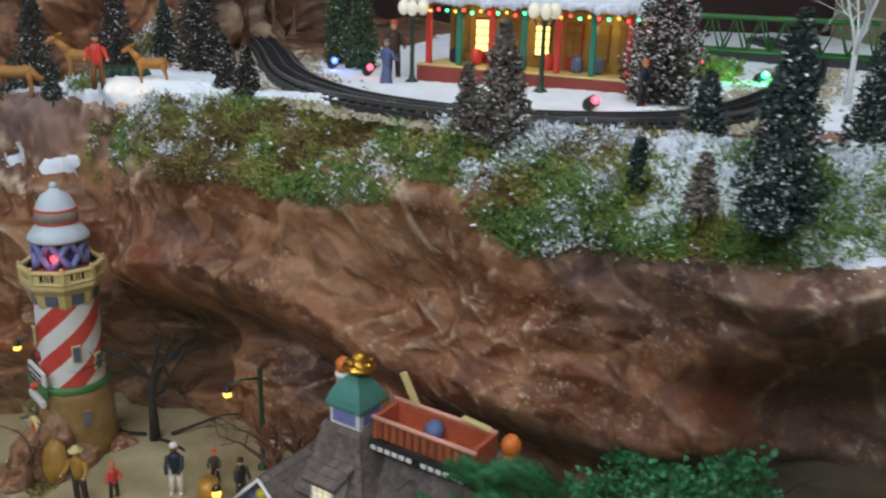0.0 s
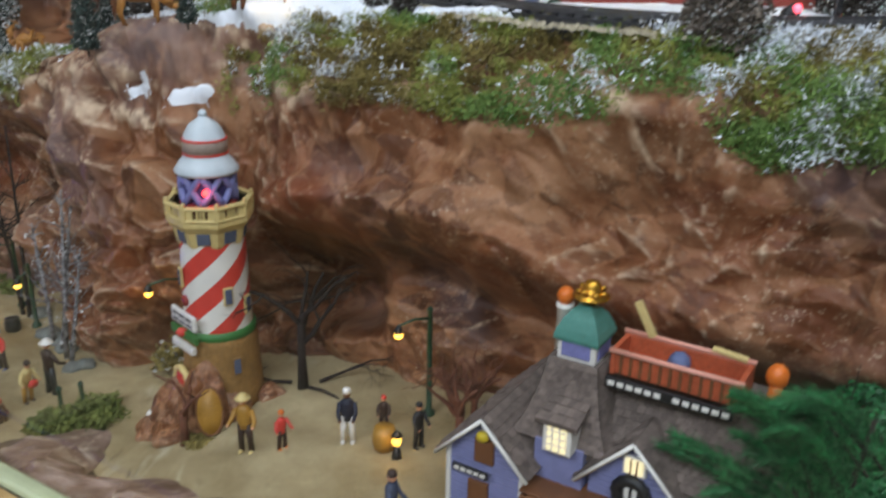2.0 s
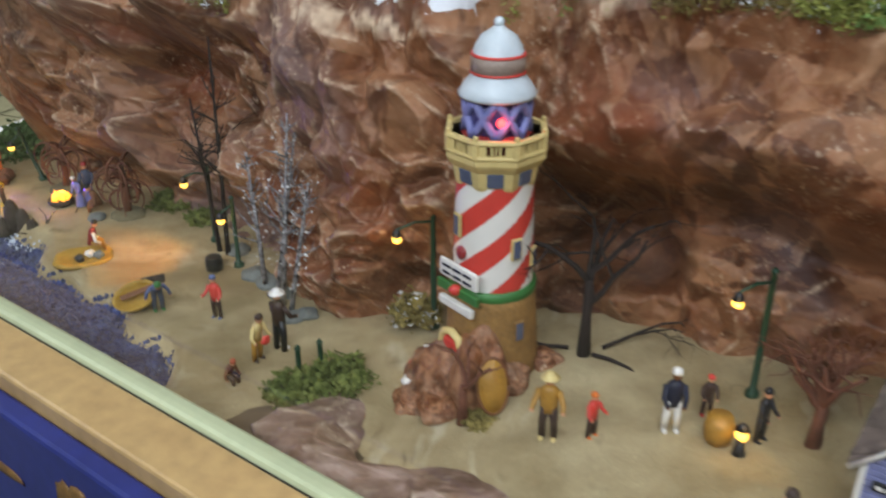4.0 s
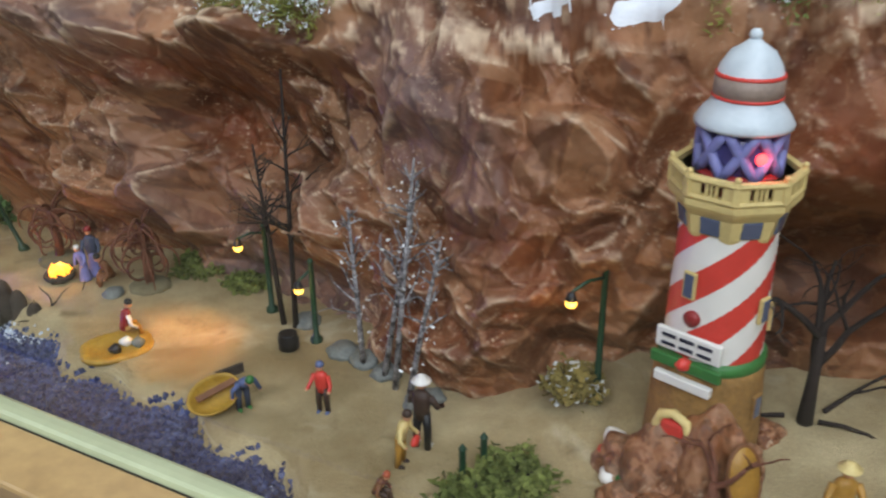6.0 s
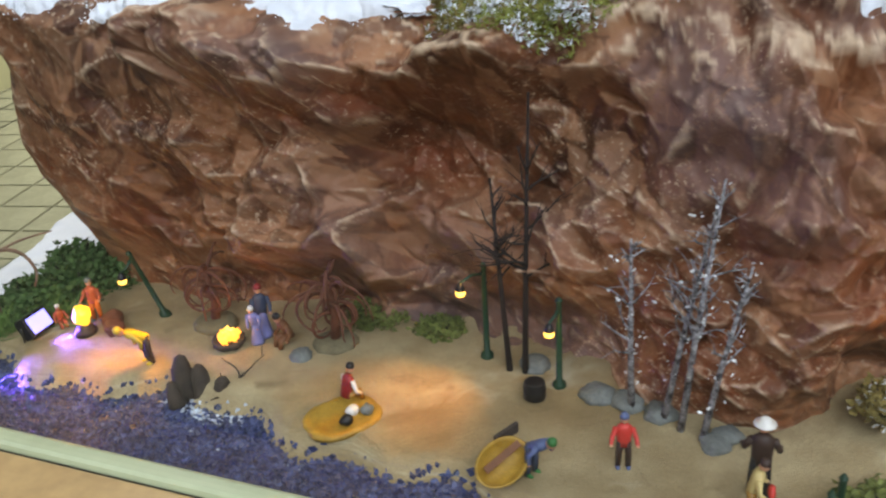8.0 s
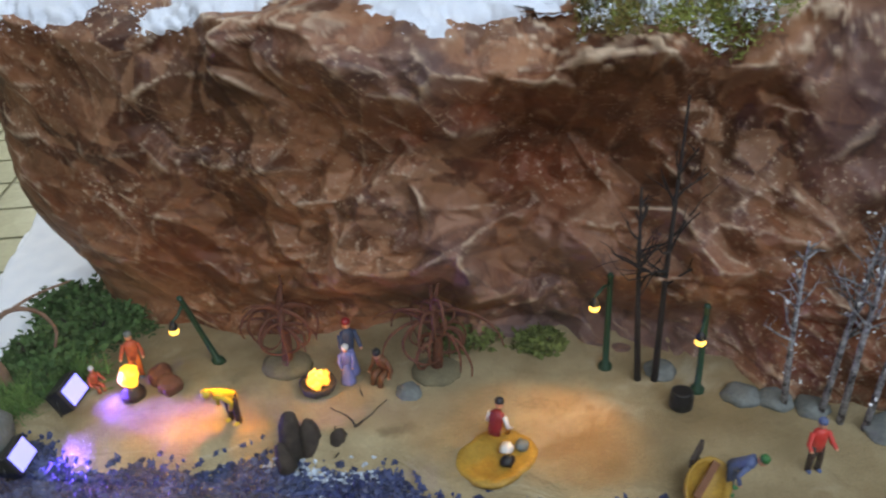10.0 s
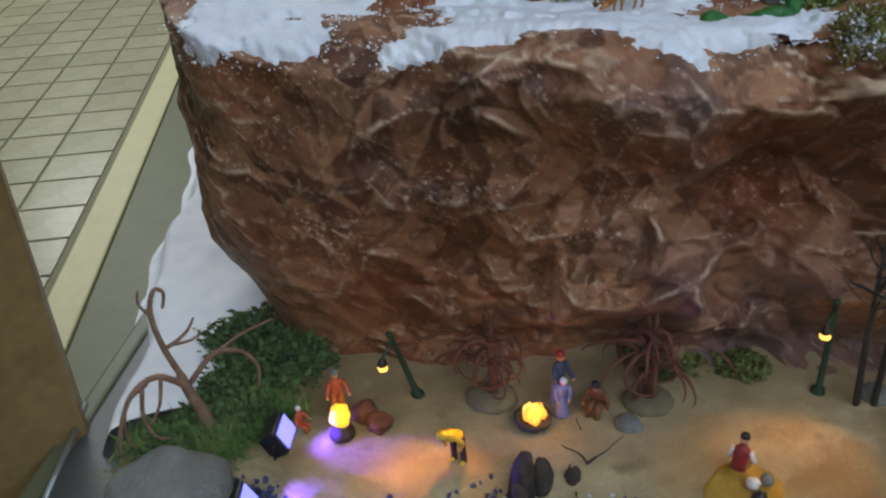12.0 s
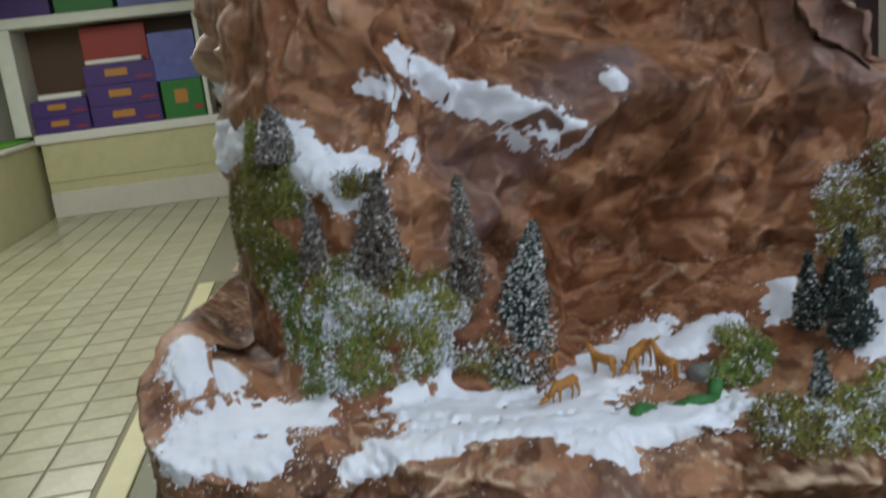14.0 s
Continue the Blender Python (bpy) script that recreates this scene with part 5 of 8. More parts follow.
blob(bm, on_shaft(DOOR, 0.902, 0.046) @ Vector((0.006, -0.0035, 0)), 0.0014, 0, 1)
part("door_knob", bm, M_GOLD, door_)
bm = bmesh.new()
box(bm, -0.014, 0.014, -0.012, 0.0, -0.006, 0.0, 0.001, 0, on_shaft(DOOR, 0.888, 0.046))
part("door_step", bm, M_GREY, LO)

# rock mound round the tower's foot
rnd = random.Random(8)
for k, (x, y, r, sq, m_) in enumerate(((-0.432, 0.838, 0.028, 1.5, M_MOUNTAIN), (-0.405, 0.824, 0.027, 2.0, M_MOUNTAIN), (-0.378, 0.834, 0.019, 1.2, M_MOUNTAIN), (-0.45, 0.86, 0.022, 1.0, M_MOUNTAIN), (-0.35, 0.862, 0.016, 0.8, M_ROCK), (-0.46, 0.83, 0.02, 0.7, M_MOUNTAIN), (-0.437, 0.808, 0.02, 0.7, M_MOUNTAIN))):
    boulder(x, y, ground(x, y) + r * 0.1, r, m_, "rough brown stone piled against the lighthouse foot", k + 3, sq)
bush("moss_clump", -0.40, 0.785, ground(-0.40, 0.785), 0.02, M_OLIVE, "flat dry moss patch on the sand", 16, 0.2, 420, 0.005)
bare_tree(-0.417, 0.786, ground(-0.417, 0.786), 0.085, 0.004, M_REDBARK, "small red-brown twisted root in front of the lighthouse", 71, 0.5, 0.1, 2, 1)
t = thing("oval_board", "ochre oval board with a brown rim leaning on the rocks", "board", (-0.392, 0.79, ground(-0.392, 0.79)), 12)
lean_back = pose(0, 0.004, 0.024, -18, 0, 0)
bm = bmesh.new()
lathe(bm, [(0.001, -0.001), (0.0125, -0.001), (0.0125, 0.001), (0.001, 0.001)], 28, lean_back @ Matrix.Diagonal((1.0, 1.0, 1.85, 1.0)) @ pose(0, 0, 0, 90, 0, 0), 0, 0)
part("panel", bm, M_RAFT, t)
bm = bmesh.new()
ring_ = [lean_back @ Vector((0.0128 * math.cos(a * math.pi / 14), 0, 0.0237 * math.sin(a * math.pi / 14))) for a in range(29)]
tube(bm, ring_, [0.0015] * 29, 6)
part("rim", bm, M_BROWN, t)
for k, (x, y, m_) in enumerate(((-0.452, 0.888, M_WHITE), (-0.462, 0.872, M_RED), (-0.448, 0.868, M_DKRED), (-0.466, 0.85, M_WHITE), (-0.455, 0.842, M_LEAFGREEN))):
    boulder(x, y, ground(x, y) + 0.008, 0.0085, m_, "small painted parcel heaped beside the lighthouse door", 20 + k, 0.9, "parcel")

# ---------------------------------------------------------------- blue house
HO = Vector((-0.165, 0.646, 0.889))
house = thing("tourist_house", "blue clapboard toy house with grey shingle roofs and a verdigris cupola", "house", HO, math.degrees(math.atan2(E1.y, E1.x)))


def hbox(name, material, x0, x1, y0, y1, z0, z1, bevel=0.0006, label="", parent=None):
    bm = bmesh.new()
    box(bm, x0, x1, y0, y1, z0, z1, bevel)
    return part(name, bm, material, parent or house, label)


def gable_wall(x0, x1, y0, y1, eave, peak, name="gable_block"):
    """A block with a pointed front, clad in overlapping boards."""
    bm = bmesh.new()
    xm = (x0 + x1) / 2
    ring = [(x0, 0), (x1, 0), (x1, eave), (xm, peak), (x0, eave)]
    fr = [bm.verts.new((x, y0, z)) for x, z in ring]
    bk = [bm.verts.new((x, y1, z)) for x, z in ring]
    bm.faces.new(fr), bm.faces.new(bk[::-1])
    for i in range(5):
        bm.faces.new((fr[i], bk[i], bk[(i + 1) % 5], fr[(i + 1) % 5]))
    bmesh.ops.recalc_face_normals(bm, faces=bm.faces)
    wall = part(name, bm, M_BLUEWALL, house)
    z = 0.004
    while z < peak - 0.004:
        half = (x1 - x0) / 2 if z < eave else (x1 - x0) / 2 * (peak - z) / (peak - eave)
        bm = bmesh.new()
        box(bm, xm - half + 0.001, xm + half - 0.001, y0 - 0.0013, y0, z, z + 0.0036, 0.0004)
        part("clapboard", bm, M_BLUEWALL, wall)
        z += 0.0046
    return wall


def shingle_slope(a, b, c, d, rows, cols, parent, seed, lift=0.0012):
    """Rows of shingles on the quad a b (eave) c d (ridge)."""
    a, b, c, d = (Vector(v) for v in (a, b, c, d))
    nrm = (b - a).cross(d - a).normalized()
    if nrm.z < 0:
        nrm = -nrm
    bm = bmesh.new()
    v = [bm.verts.new(p) for p in (a, b, c, d)] + [bm.verts.new(p - nrm * 0.003) for p in (a, b, c, d)]
    for q in ((0, 1, 2, 3), (7, 6, 5, 4), (0, 4, 5, 1), (1, 5, 6, 2), (2, 6, 7, 3), (3, 7, 4, 0)):
        bm.faces.new([v[i] for i in q])
    slope_ = part("roof_slope", bm, M_SHINGLE, parent)
    rnd = random.Random(seed)
    V, F = [], []
    for i in range(rows):
        f0, f1 = i / rows, min(1, (i + 1.35) / rows)
        for j in range(cols):
            o = (0.5 if i % 2 else 0) / cols
            g0, g1 = max(0, j / cols - o + 0.003), min(1, (j + 1) / cols - o - 0.003)
            if g1 - g0 < 0.3 / cols:
                continue
            at = lambda f, g: a.lerp(b, g).lerp(d.lerp(c, g), f)
            h0, h1 = lift * rnd.uniform(1.2, 2.0), lift * 0.4
            k = len(V)
            V += [tuple(at(f0, g0) + nrm * h0), tuple(at(f0, g1) + nrm * h0), tuple(at(f1, g1) + nrm * h1), tuple(at(f1, g0) + nrm * h1), tuple(at(f0, g0)), tuple(at(f0, g1))]
            F += [(k, k + 1, k + 2, k + 3), (k + 4, k + 5, k + 1, k)]
    me = bpy.data.meshes.new("shingles")
    me.from_pydata(V, [], F)
    me.materials.append(M_SHINGLE)
    ob = new("shingles", me)
    ob.parent = slope_
    tagged(ob, kind="stuff")


# left gable wing
gable_wall(0.003, 0.068, 0.0, 0.12, 0.072, 0.102)
shingle_slope((-0.005, -0.008, 0.066), (-0.005, 0.125, 0.066), (0.0355, 0.125, 0.107), (0.0355, -0.008, 0.107), 9, 16, house, 1)
shingle_slope((0.076, 0.125, 0.066), (0.076, -0.008, 0.066), (0.0355, -0.008, 0.107), (0.0355, 0.125, 0.107), 9, 16, house, 2)
for s, xx in ((1, -0.005), (-1, 0.076)):
    bm = bmesh.new()
    tube(bm, [(xx, -0.0095, 0.0645), (0.0355, -0.0095, 0.1055)], [0.0018, 0.0018], 4)
    part("barge_board", bm, M_WHITE, house, "white barge board")
hbox("corner_board", M_WHITE, 0.001, 0.005, -0.0025, 0.004, 0, 0.070)
hbox("corner_board", M_WHITE, 0.066, 0.070, -0.0025, 0.004, 0, 0.070)
hbox("wing_door", M_BROWN, 0.022, 0.040, -0.004, 0.0, 0.0, 0.046, 0.001, "brown plank door")
hbox("loft_hatch", M_BROWN, 0.027, 0.044, -0.004, 0.0, 0.064, 0.086, 0.001, "brown loft hatch")
bm = bmesh.new()
blob(bm, (0.0355, -0.006, 0.090), (0.0055, 0.004, 0.005), 0, 2)
part("gable_lamp", bm, M_YELLOW, house)
sg = hbox("hanging_sign", M_BLACK, 0.010, 0.042, -0.0085, -0.0062, 0.053, 0.060, 0.0008, "dark hanging sign with pale bars")
for q in range(5):
    hbox("lettering_bar", M_WHITE, 0.0125 + q * 0.0058, 0.0168 + q * 0.0058, -0.0095, -0.0086, 0.0552, 0.0580, 0.0003, "", sg)
bm = bmesh.new()
tube(bm, [(0.056 + 0.007 * math.cos(k * 0.314), -0.005, 0.026 + 0.007 * math.sin(k * 0.314)) for k in range(21)], [0.0035 + 0.0012 * (k % 2) for k in range(21)], 7)
part("red_wreath", bm, M_RED, house, "red ribbon wreath")
# main block and its roof
gable_wall(0.068, 0.235, 0.03, 0.15, 0.080, 0.081, "main_block")
shingle_slope((0.066, 0.020, 0.082), (0.245, 0.020, 0.082), (0.245, 0.085, 0.148), (0.066, 0.085, 0.148), 14, 30, house, 3)
shingle_slope((0.245, 0.17, 0.072), (0.066, 0.17, 0.072), (0.066, 0.085, 0.148), (0.245, 0.085, 0.148), 14, 30, house, 4)
# tower with flared shingle skirt
bm = bmesh.new()
T0 = (0.088, 0.054)
levels = ((0.090, 0.038), (0.108, 0.030), (0.130, 0.0235), (0.152, 0.0195))
for (za, ra), (zb, rb) in zip(levels, levels[1:]):
    for k in range(4):
        a0, a1 = math.pi / 4 + k * math.pi / 2, math.pi / 4 + (k + 1) * math.pi / 2
        q = 1.414
        shingle_slope((T0[0] + ra * q * math.cos(a0), T0[1] + ra * q * math.sin(a0), za), (T0[0] + ra * q * math.cos(a1), T0[1] + ra * q * math.sin(a1), za),
                      (T0[0] + rb * q * math.cos(a1), T0[1] + rb * q * math.sin(a1), zb), (T0[0] + rb * q * math.cos(a0), T0[1] + rb * q * math.sin(a0), zb), 5, 9, house, 10 + k)
bm.free()
hbox("tower_block", M_BLUEWALL, T0[0] - 0.018, T0[0] + 0.022, T0[1] - 0.040, T0[1] + 0.03, 0.04, 0.092)
cup = hbox("cupola_box", M_WHITE, T0[0] - 0.0155, T0[0] + 0.0155, T0[1] - 0.0155, T0[1] + 0.0155, 0.148, 0.1675, 0.0012, "white cupola box")
for k in range(4):
    bm = bmesh.new()
    box(bm, -0.0115, 0.0115, -0.0006, 0.0006, -0.006, 0.0065, 0.0003, 0, Matrix.Translation((T0[0], T0[1], 0.160)) @ Euler((0, 0, k * math.pi / 2)).to_matrix().to_4x4() @ Matrix.Translation((0, -0.0162, 0)))
    part("cupola_pane", bm, M_LILAC, cup, "pale lilac pane")
bm = bmesh.new()
lathe(bm, [(0.0255, 0.1665), (0.0258, 0.169), (0.0235, 0.175), (0.0185, 0.183), (0.012, 0.189), (0.006, 0.192)], 4, Matrix.Translation((T0[0], T0[1], 0)) @ pose(0, 0, 0, 0, 0, 45))
part("cupola_dome", bm, M_TEAL, house, "verdigris green four-sided roof with bowed slopes")
bm = bmesh.new()
HAT = Matrix.Translation((T0[0] + 0.002, T0[1] + 0.002, 0.009)) @ pose(0, 0, 0, 0, 0, 0)
lathe(bm, [(0.003, 0.180), (0.0045, 0.186), (0.014, 0.189), (0.0145, 0.1905), (0.0075, 0.192), (0.007, 0.198), (0.005, 0.2015), (0.001, 0.2025)], 20, HAT)
for k in range(7):
    a = k * 0.9
    blob(bm, HAT @ Vector((0.0095 * math.cos(a), 0.0095 * math.sin(a), 0.1925 + 0.002 * (k % 2))), (0.0034, 0.0026, 0.0026), 0, 1, 0.5)
part("gold_hat", bm, M_GOLD, house, "shiny gold ornament in the shape of a hat")
bm = bmesh.new()
blob(bm, (T0[0] - 0.022, T0[1] + 0.010, 0.190), (0.007, 0.007, 0.008), 0, 2, 0.1)
part("orange_ball", bm, M_ORANGE, house, "orange ball on a white chimney")
bm = bmesh.new()
lathe(bm, [(0.0062, 0.12), (0.0062, 0.18), (0.007, 0.1805), (0.007, 0.184)], 14, Matrix.Translation((T0[0] - 0.022, T0[1] + 0.010, 0)))
part("chimney", bm, M_WHITE, house)
# dormer window in the tower
DX, DY = T0[0] + 0.004, T0[1] + 0.016
dm = hbox("dormer", M_WHITE, DX - 0.0115, DX + 0.0115, DY - 0.066, DY - 0.03, 0.090, 0.117, 0.001, "white dormer frame")
hbox("dormer_pane", M_WINDIM, DX - 0.0075, DX + 0.0075, DY - 0.0672, DY - 0.0655, 0.092, 0.115, 0.0004, "softly lit window", dm)
for q in (-0.003, 0.003):
    hbox("glazing_bar", M_WHITE, DX + q - 0.0006, DX + q + 0.0006, DY - 0.0682, DY - 0.0671, 0.092, 0.115, 0.0002, "", dm)
for q in (0.098, 0.104, 0.110):
    hbox("glazing_bar", M_WHITE, DX - 0.0075, DX + 0.0075, DY - 0.0681, DY - 0.0672, q - 0.0006, q + 0.0006, 0.0002, "", dm)
shingle_slope((DX - 0.017, DY - 0.07, 0.117), (DX + 0.017, DY - 0.07, 0.117), (DX + 0.014, DY - 0.022, 0.129), (DX - 0.014, DY - 0.022, 0.129), 5, 6, house, 31)
# right gable wing
gable_wall(0.114, 0.184, 0.018, 0.07, 0.078, 0.112)
shingle_slope((0.106, 0.008, 0.072), (0.106, 0.09, 0.072), (0.149, 0.09, 0.117), (0.149, 0.008, 0.117), 9, 11, house, 5)
shingle_slope((0.192, 0.09, 0.072), (0.192, 0.008, 0.072), (0.149, 0.008, 0.117), (0.149, 0.09, 0.117), 9, 11, house, 6)
for xx in (0.106, 0.192):
    bm = bmesh.new()
    tube(bm, [(xx, 0.0075, 0.0705), (0.149, 0.0075, 0.1155)], [0.0018, 0.0018], 4)
    part("barge_board", bm, M_WHITE, house, "white barge board")
gw = hbox("gable_window", M_WHITE, 0.140, 0.158, 0.0145, 0.0175, 0.086, 0.102, 0.001, "small lit gable window")
hbox("pane", M_WINDIM, 0.1422, 0.1558, 0.0136, 0.0146, 0.088, 0.100, 0.0003, "warm lit pane", gw)
for q in (0.1467, 0.1513):
    hbox("glazing_bar", M_BROWN, q - 0.0006, q + 0.0006, 0.0128, 0.0137, 0.088, 0.100, 0.0002, "", gw)
bm = bmesh.new()
tube(bm, [(0.149 + 0.011 * math.cos(k * 0.2094), 0.0125, 0.072 + 0.011 * math.sin(k * 0.2094)) for k in range(31)], [0.004 + 0.001 * (k % 2) for k in range(31)], 7)
lathe(bm, [(0.010, 0.0), (0.010, 0.002)], 20, Matrix.Translation((0.149, 0.015, 0.072)) @ Euler((math.pi / 2, 0, 0)).to_matrix().to_4x4())
wreath_ = part("dark_wreath", bm, M_BLACK, house, "dark round wreath with pale bars inside")
hbox("lettering_bar", M_WHITE, 0.1440, 0.1478, 0.0105, 0.0125, 0.0675, 0.077, 0.001, "", wreath_)
hbox("lettering_bar", M_WHITE, 0.1500, 0.1538, 0.0105, 0.0125, 0.0675, 0.077, 0.001, "", wreath_)
# porch
hbox("porch_door", M_TRAY, 0.082, 0.102, 0.022, 0.0295, 0.0, 0.044, 0.001, "red-brown porch door")
for q in (0.075, 0.108, 0.148, 0.188, 0.225):
    hbox("porch_post", M_BROWN, q - 0.003, q + 0.003, -0.012, -0.006, 0.0, 0.056, 0.0008, "brown porch post")
beam = hbox("porch_beam", M_BROWN, 0.072, 0.232, -0.014, -0.004, 0.046, 0.056, 0.001, "brown porch beam with pale lettering bars")
for q in range(11):
    hbox("lettering_bar", M_WHITE, 0.078 + q * 0.0138, 0.0875 + q * 0.0138, -0.0152, -0.0141, 0.0492, 0.0538, 0.0004, "", beam)
hbox("porch_roof", M_BROWN, 0.070, 0.235, -0.010, 0.028, 0.056, 0.0585, 0.001)
for x0_ in (0.118, 0.154):
    wn = hbox("porch_window", M_BROWN, x0_, x0_ + 0.026, 0.0145, 0.0175, 0.012, 0.042, 0.001, "brown framed window")
    for i in range(3):
        for j in range(2):
            hbox("pane", M_WINGLOW, x0_ + 0.003 + i * 0.0072, x0_ + 0.0088 + i * 0.0072, 0.0134, 0.0146, 0.016 + j * 0.012, 0.0255 + j * 0.012, 0.0003, "warm lit pane", wn)
hbox("plinth", M_GREY, -0.006, 0.245, -0.022, 0.16, -0.012, 0.0, 0.002, "grey stone plinth")
# copper tray on the ridge
tr = hbox("roof_tray", M_TRAY, 0.116, 0.206, 0.046, 0.05, 0.146, 0.164, 0.001, "copper-red open tray on the roof")
hbox("tray_side", M_TRAY, 0.116, 0.206, 0.074, 0.078, 0.146, 0.167, 0.001, "", tr)
hbox("tray_end", M_TRAY, 0.113, 0.117, 0.044, 0.08, 0.146, 0.167, 0.001, "", tr)
hbox("tray_end", M_TRAY, 0.205, 0.209, 0.044, 0.08, 0.146, 0.167, 0.001, "", tr)
hbox("tray_floor", M_TRAY, 0.116, 0.206, 0.05, 0.074, 0.145, 0.149, 0.0005, "", tr)
PINK = mat("pale_pink_rim", srgb(214, 150, 130), 0.5, 0.1, 60, 0.2)
for yy, zz in ((0.045, 0.165), (0.076, 0.1685)):
    bm = bmesh.new()
    tube(bm, [(0.112, yy, zz), (0.210, yy, zz)], [0.0022, 0.0022], 6)
    part("tray_rim", bm, PINK, tr)
for q in range(12):
    hbox("tray_slat", M_BROWN, 0.120 + q * 0.0074, 0.1222 + q * 0.0074, 0.0445, 0.0462, 0.1475, 0.1625, 0.0003, "", tr)
sb = hbox("ridge_sign", M_BLACK, 0.112, 0.206, 0.040, 0.0435, 0.137, 0.1455, 0.0006, "long dark sign with pale lettering bars")
for q in range(13):
    if q != 6:
        hbox("lettering_bar", M_WHITE, 0.1145 + q * 0.0070, 0.1195 + q * 0.0070, 0.0388, 0.0399, 0.1392, 0.1432, 0.0004, "", sb)
bm = bmesh.new()
box(bm, -0.003, 0.003, -0.002, 0.002, 0, 0.03, 0.0008, 0, Matrix.Translation((0.134, 0.076, 0.168)) @ Euler((0, -0.5, 0)).to_matrix().to_4x4())
part("gold_oar", bm, M_CREAM, house, "pale gold bar leaning on the tray")
bm = bmesh.new()
box(bm, -0.012, 0.014, -0.003, 0.003, 0, 0.003, 0.0008, 0, Matrix.Translation((0.190, 0.076, 0.169)) @ Euler((0, 0.1, 0)).to_matrix().to_4x4())
part("gold_oar", bm, M_CREAM, house, "pale gold bar lying across the tray")
bm = bmesh.new()
blob(bm, (0.158, 0.066, 0.158), 0.009, 0, 2, 0.1)
part("grey_ball", bm, M_GREYBLUE, house)
bm = bmesh.new()
blob(bm, (0.226, 0.07, 0.166), (0.008, 0.008, 0.0095), 0, 2, 0.1)
tube(bm, [(0.226, 0.07, 0.13), (0.226, 0.07, 0.166)], [0.005, 0.005], 8)
part("orange_ball", bm, M_ORANGE, house, "orange ball finial")
bulb("house_glow", HO + E1 * 0.17 + E2 * -0.012 + Vector((0, 0, 0.038)), 0.02, WARM, 0.004)

# greenery beside the house
def needle_spray(curve, count, length, rnd, V, F):
    """Fine needles swept along a curved twig."""
    pts = [Vector(p) for p in curve]
    for k in range(count):
        f = rnd.random() ** 0.85
        a, b = pts[0].lerp(pts[1], f), pts[1].lerp(pts[2], f)
        p, d = a.lerp(b, f), (b - a).normalized()
        s = Vector((rnd.gauss(0, 1), rnd.gauss(0, 1), rnd.gauss(0, 1))).normalized()
        p = p + s * abs(rnd.gauss(0, 0.0065 * (1.25 - f)))
        n_ = (d * rnd.uniform(0.6, 1.1) + s * 0.8).normalized() * length * rnd.uniform(0.6, 1.3)
        w_ = n_.cross(s).normalized() * 0.0005
        o = len(V)
        V += [tuple(p - w_), tuple(p + w_), tuple(p + n_)]
        F.append((o, o + 1, o + 2))


SPRAYS = [((0.0, 0.07), (-0.034, 0.107), (-0.104, 0.113)), ((0.0, 0.07), (-0.045, 0.108), (-0.085, 0.070)), ((0.006, 0.08), (-0.024, 0.165), (-0.067, 0.167)), ((0.02, 0.14), (-0.012, 0.195), (-0.050, 0.158)),
          ((0.02, 0.10), (0.004, 0.112), (-0.022, 0.086)), ((0.0, 0.08), (-0.036, 0.145), (-0.062, 0.149)), ((0.0, 0.07), (-0.030, 0.150), (-0.049, 0.122)), ((0.01, 0.11), (-0.012, 0.168), (-0.038, 0.150)), ((0.01, 0.10), (-0.016, 0.135), (-0.042, 0.134))]
gt = thing("fir_garland", "deep green artificial fir garland draped beside the house", "garland", (0.08, 0.515, float(sand_height(0.08, 0.515))))
rnd = random.Random(77)
V, F = [], []
bm = bmesh.new()
tube(bm, [(0.012, -0.008, 0.0), (0.010, -0.006, 0.06), (0.008, -0.005, 0.12), (0.014, -0.006, 0.17)], [0.003, 0.0026, 0.0022, 0.0014], 6)
for k, (a, b, c) in enumerate(SPRAYS):
    for q in range(3):
        off = rnd.uniform(-0.016, 0.012)
        curve = [E1 * (p[0] + rnd.gauss(0, 0.004)) + E2 * (off * (0.4 + 0.4 * i)) + Vector((0, 0, p[1] + rnd.gauss(0, 0.004))) for i, p in enumerate((a, b, c))]
        tube(bm, [curve[0], curve[0].lerp(curve[1], 0.5).lerp(curve[1].lerp(curve[2], 0.5), 0.5), curve[2]], [0.0013, 0.001, 0.0005], 5)
        needle_spray(curve, 1100, 0.0075, rnd, V, F)
part("stem", bm, M_BARK, gt)
me = bpy.data.meshes.new("needles")
me.from_pydata(V, [], F)
me.materials.append(M_GARLAND)
new("needles", me).parent = gt
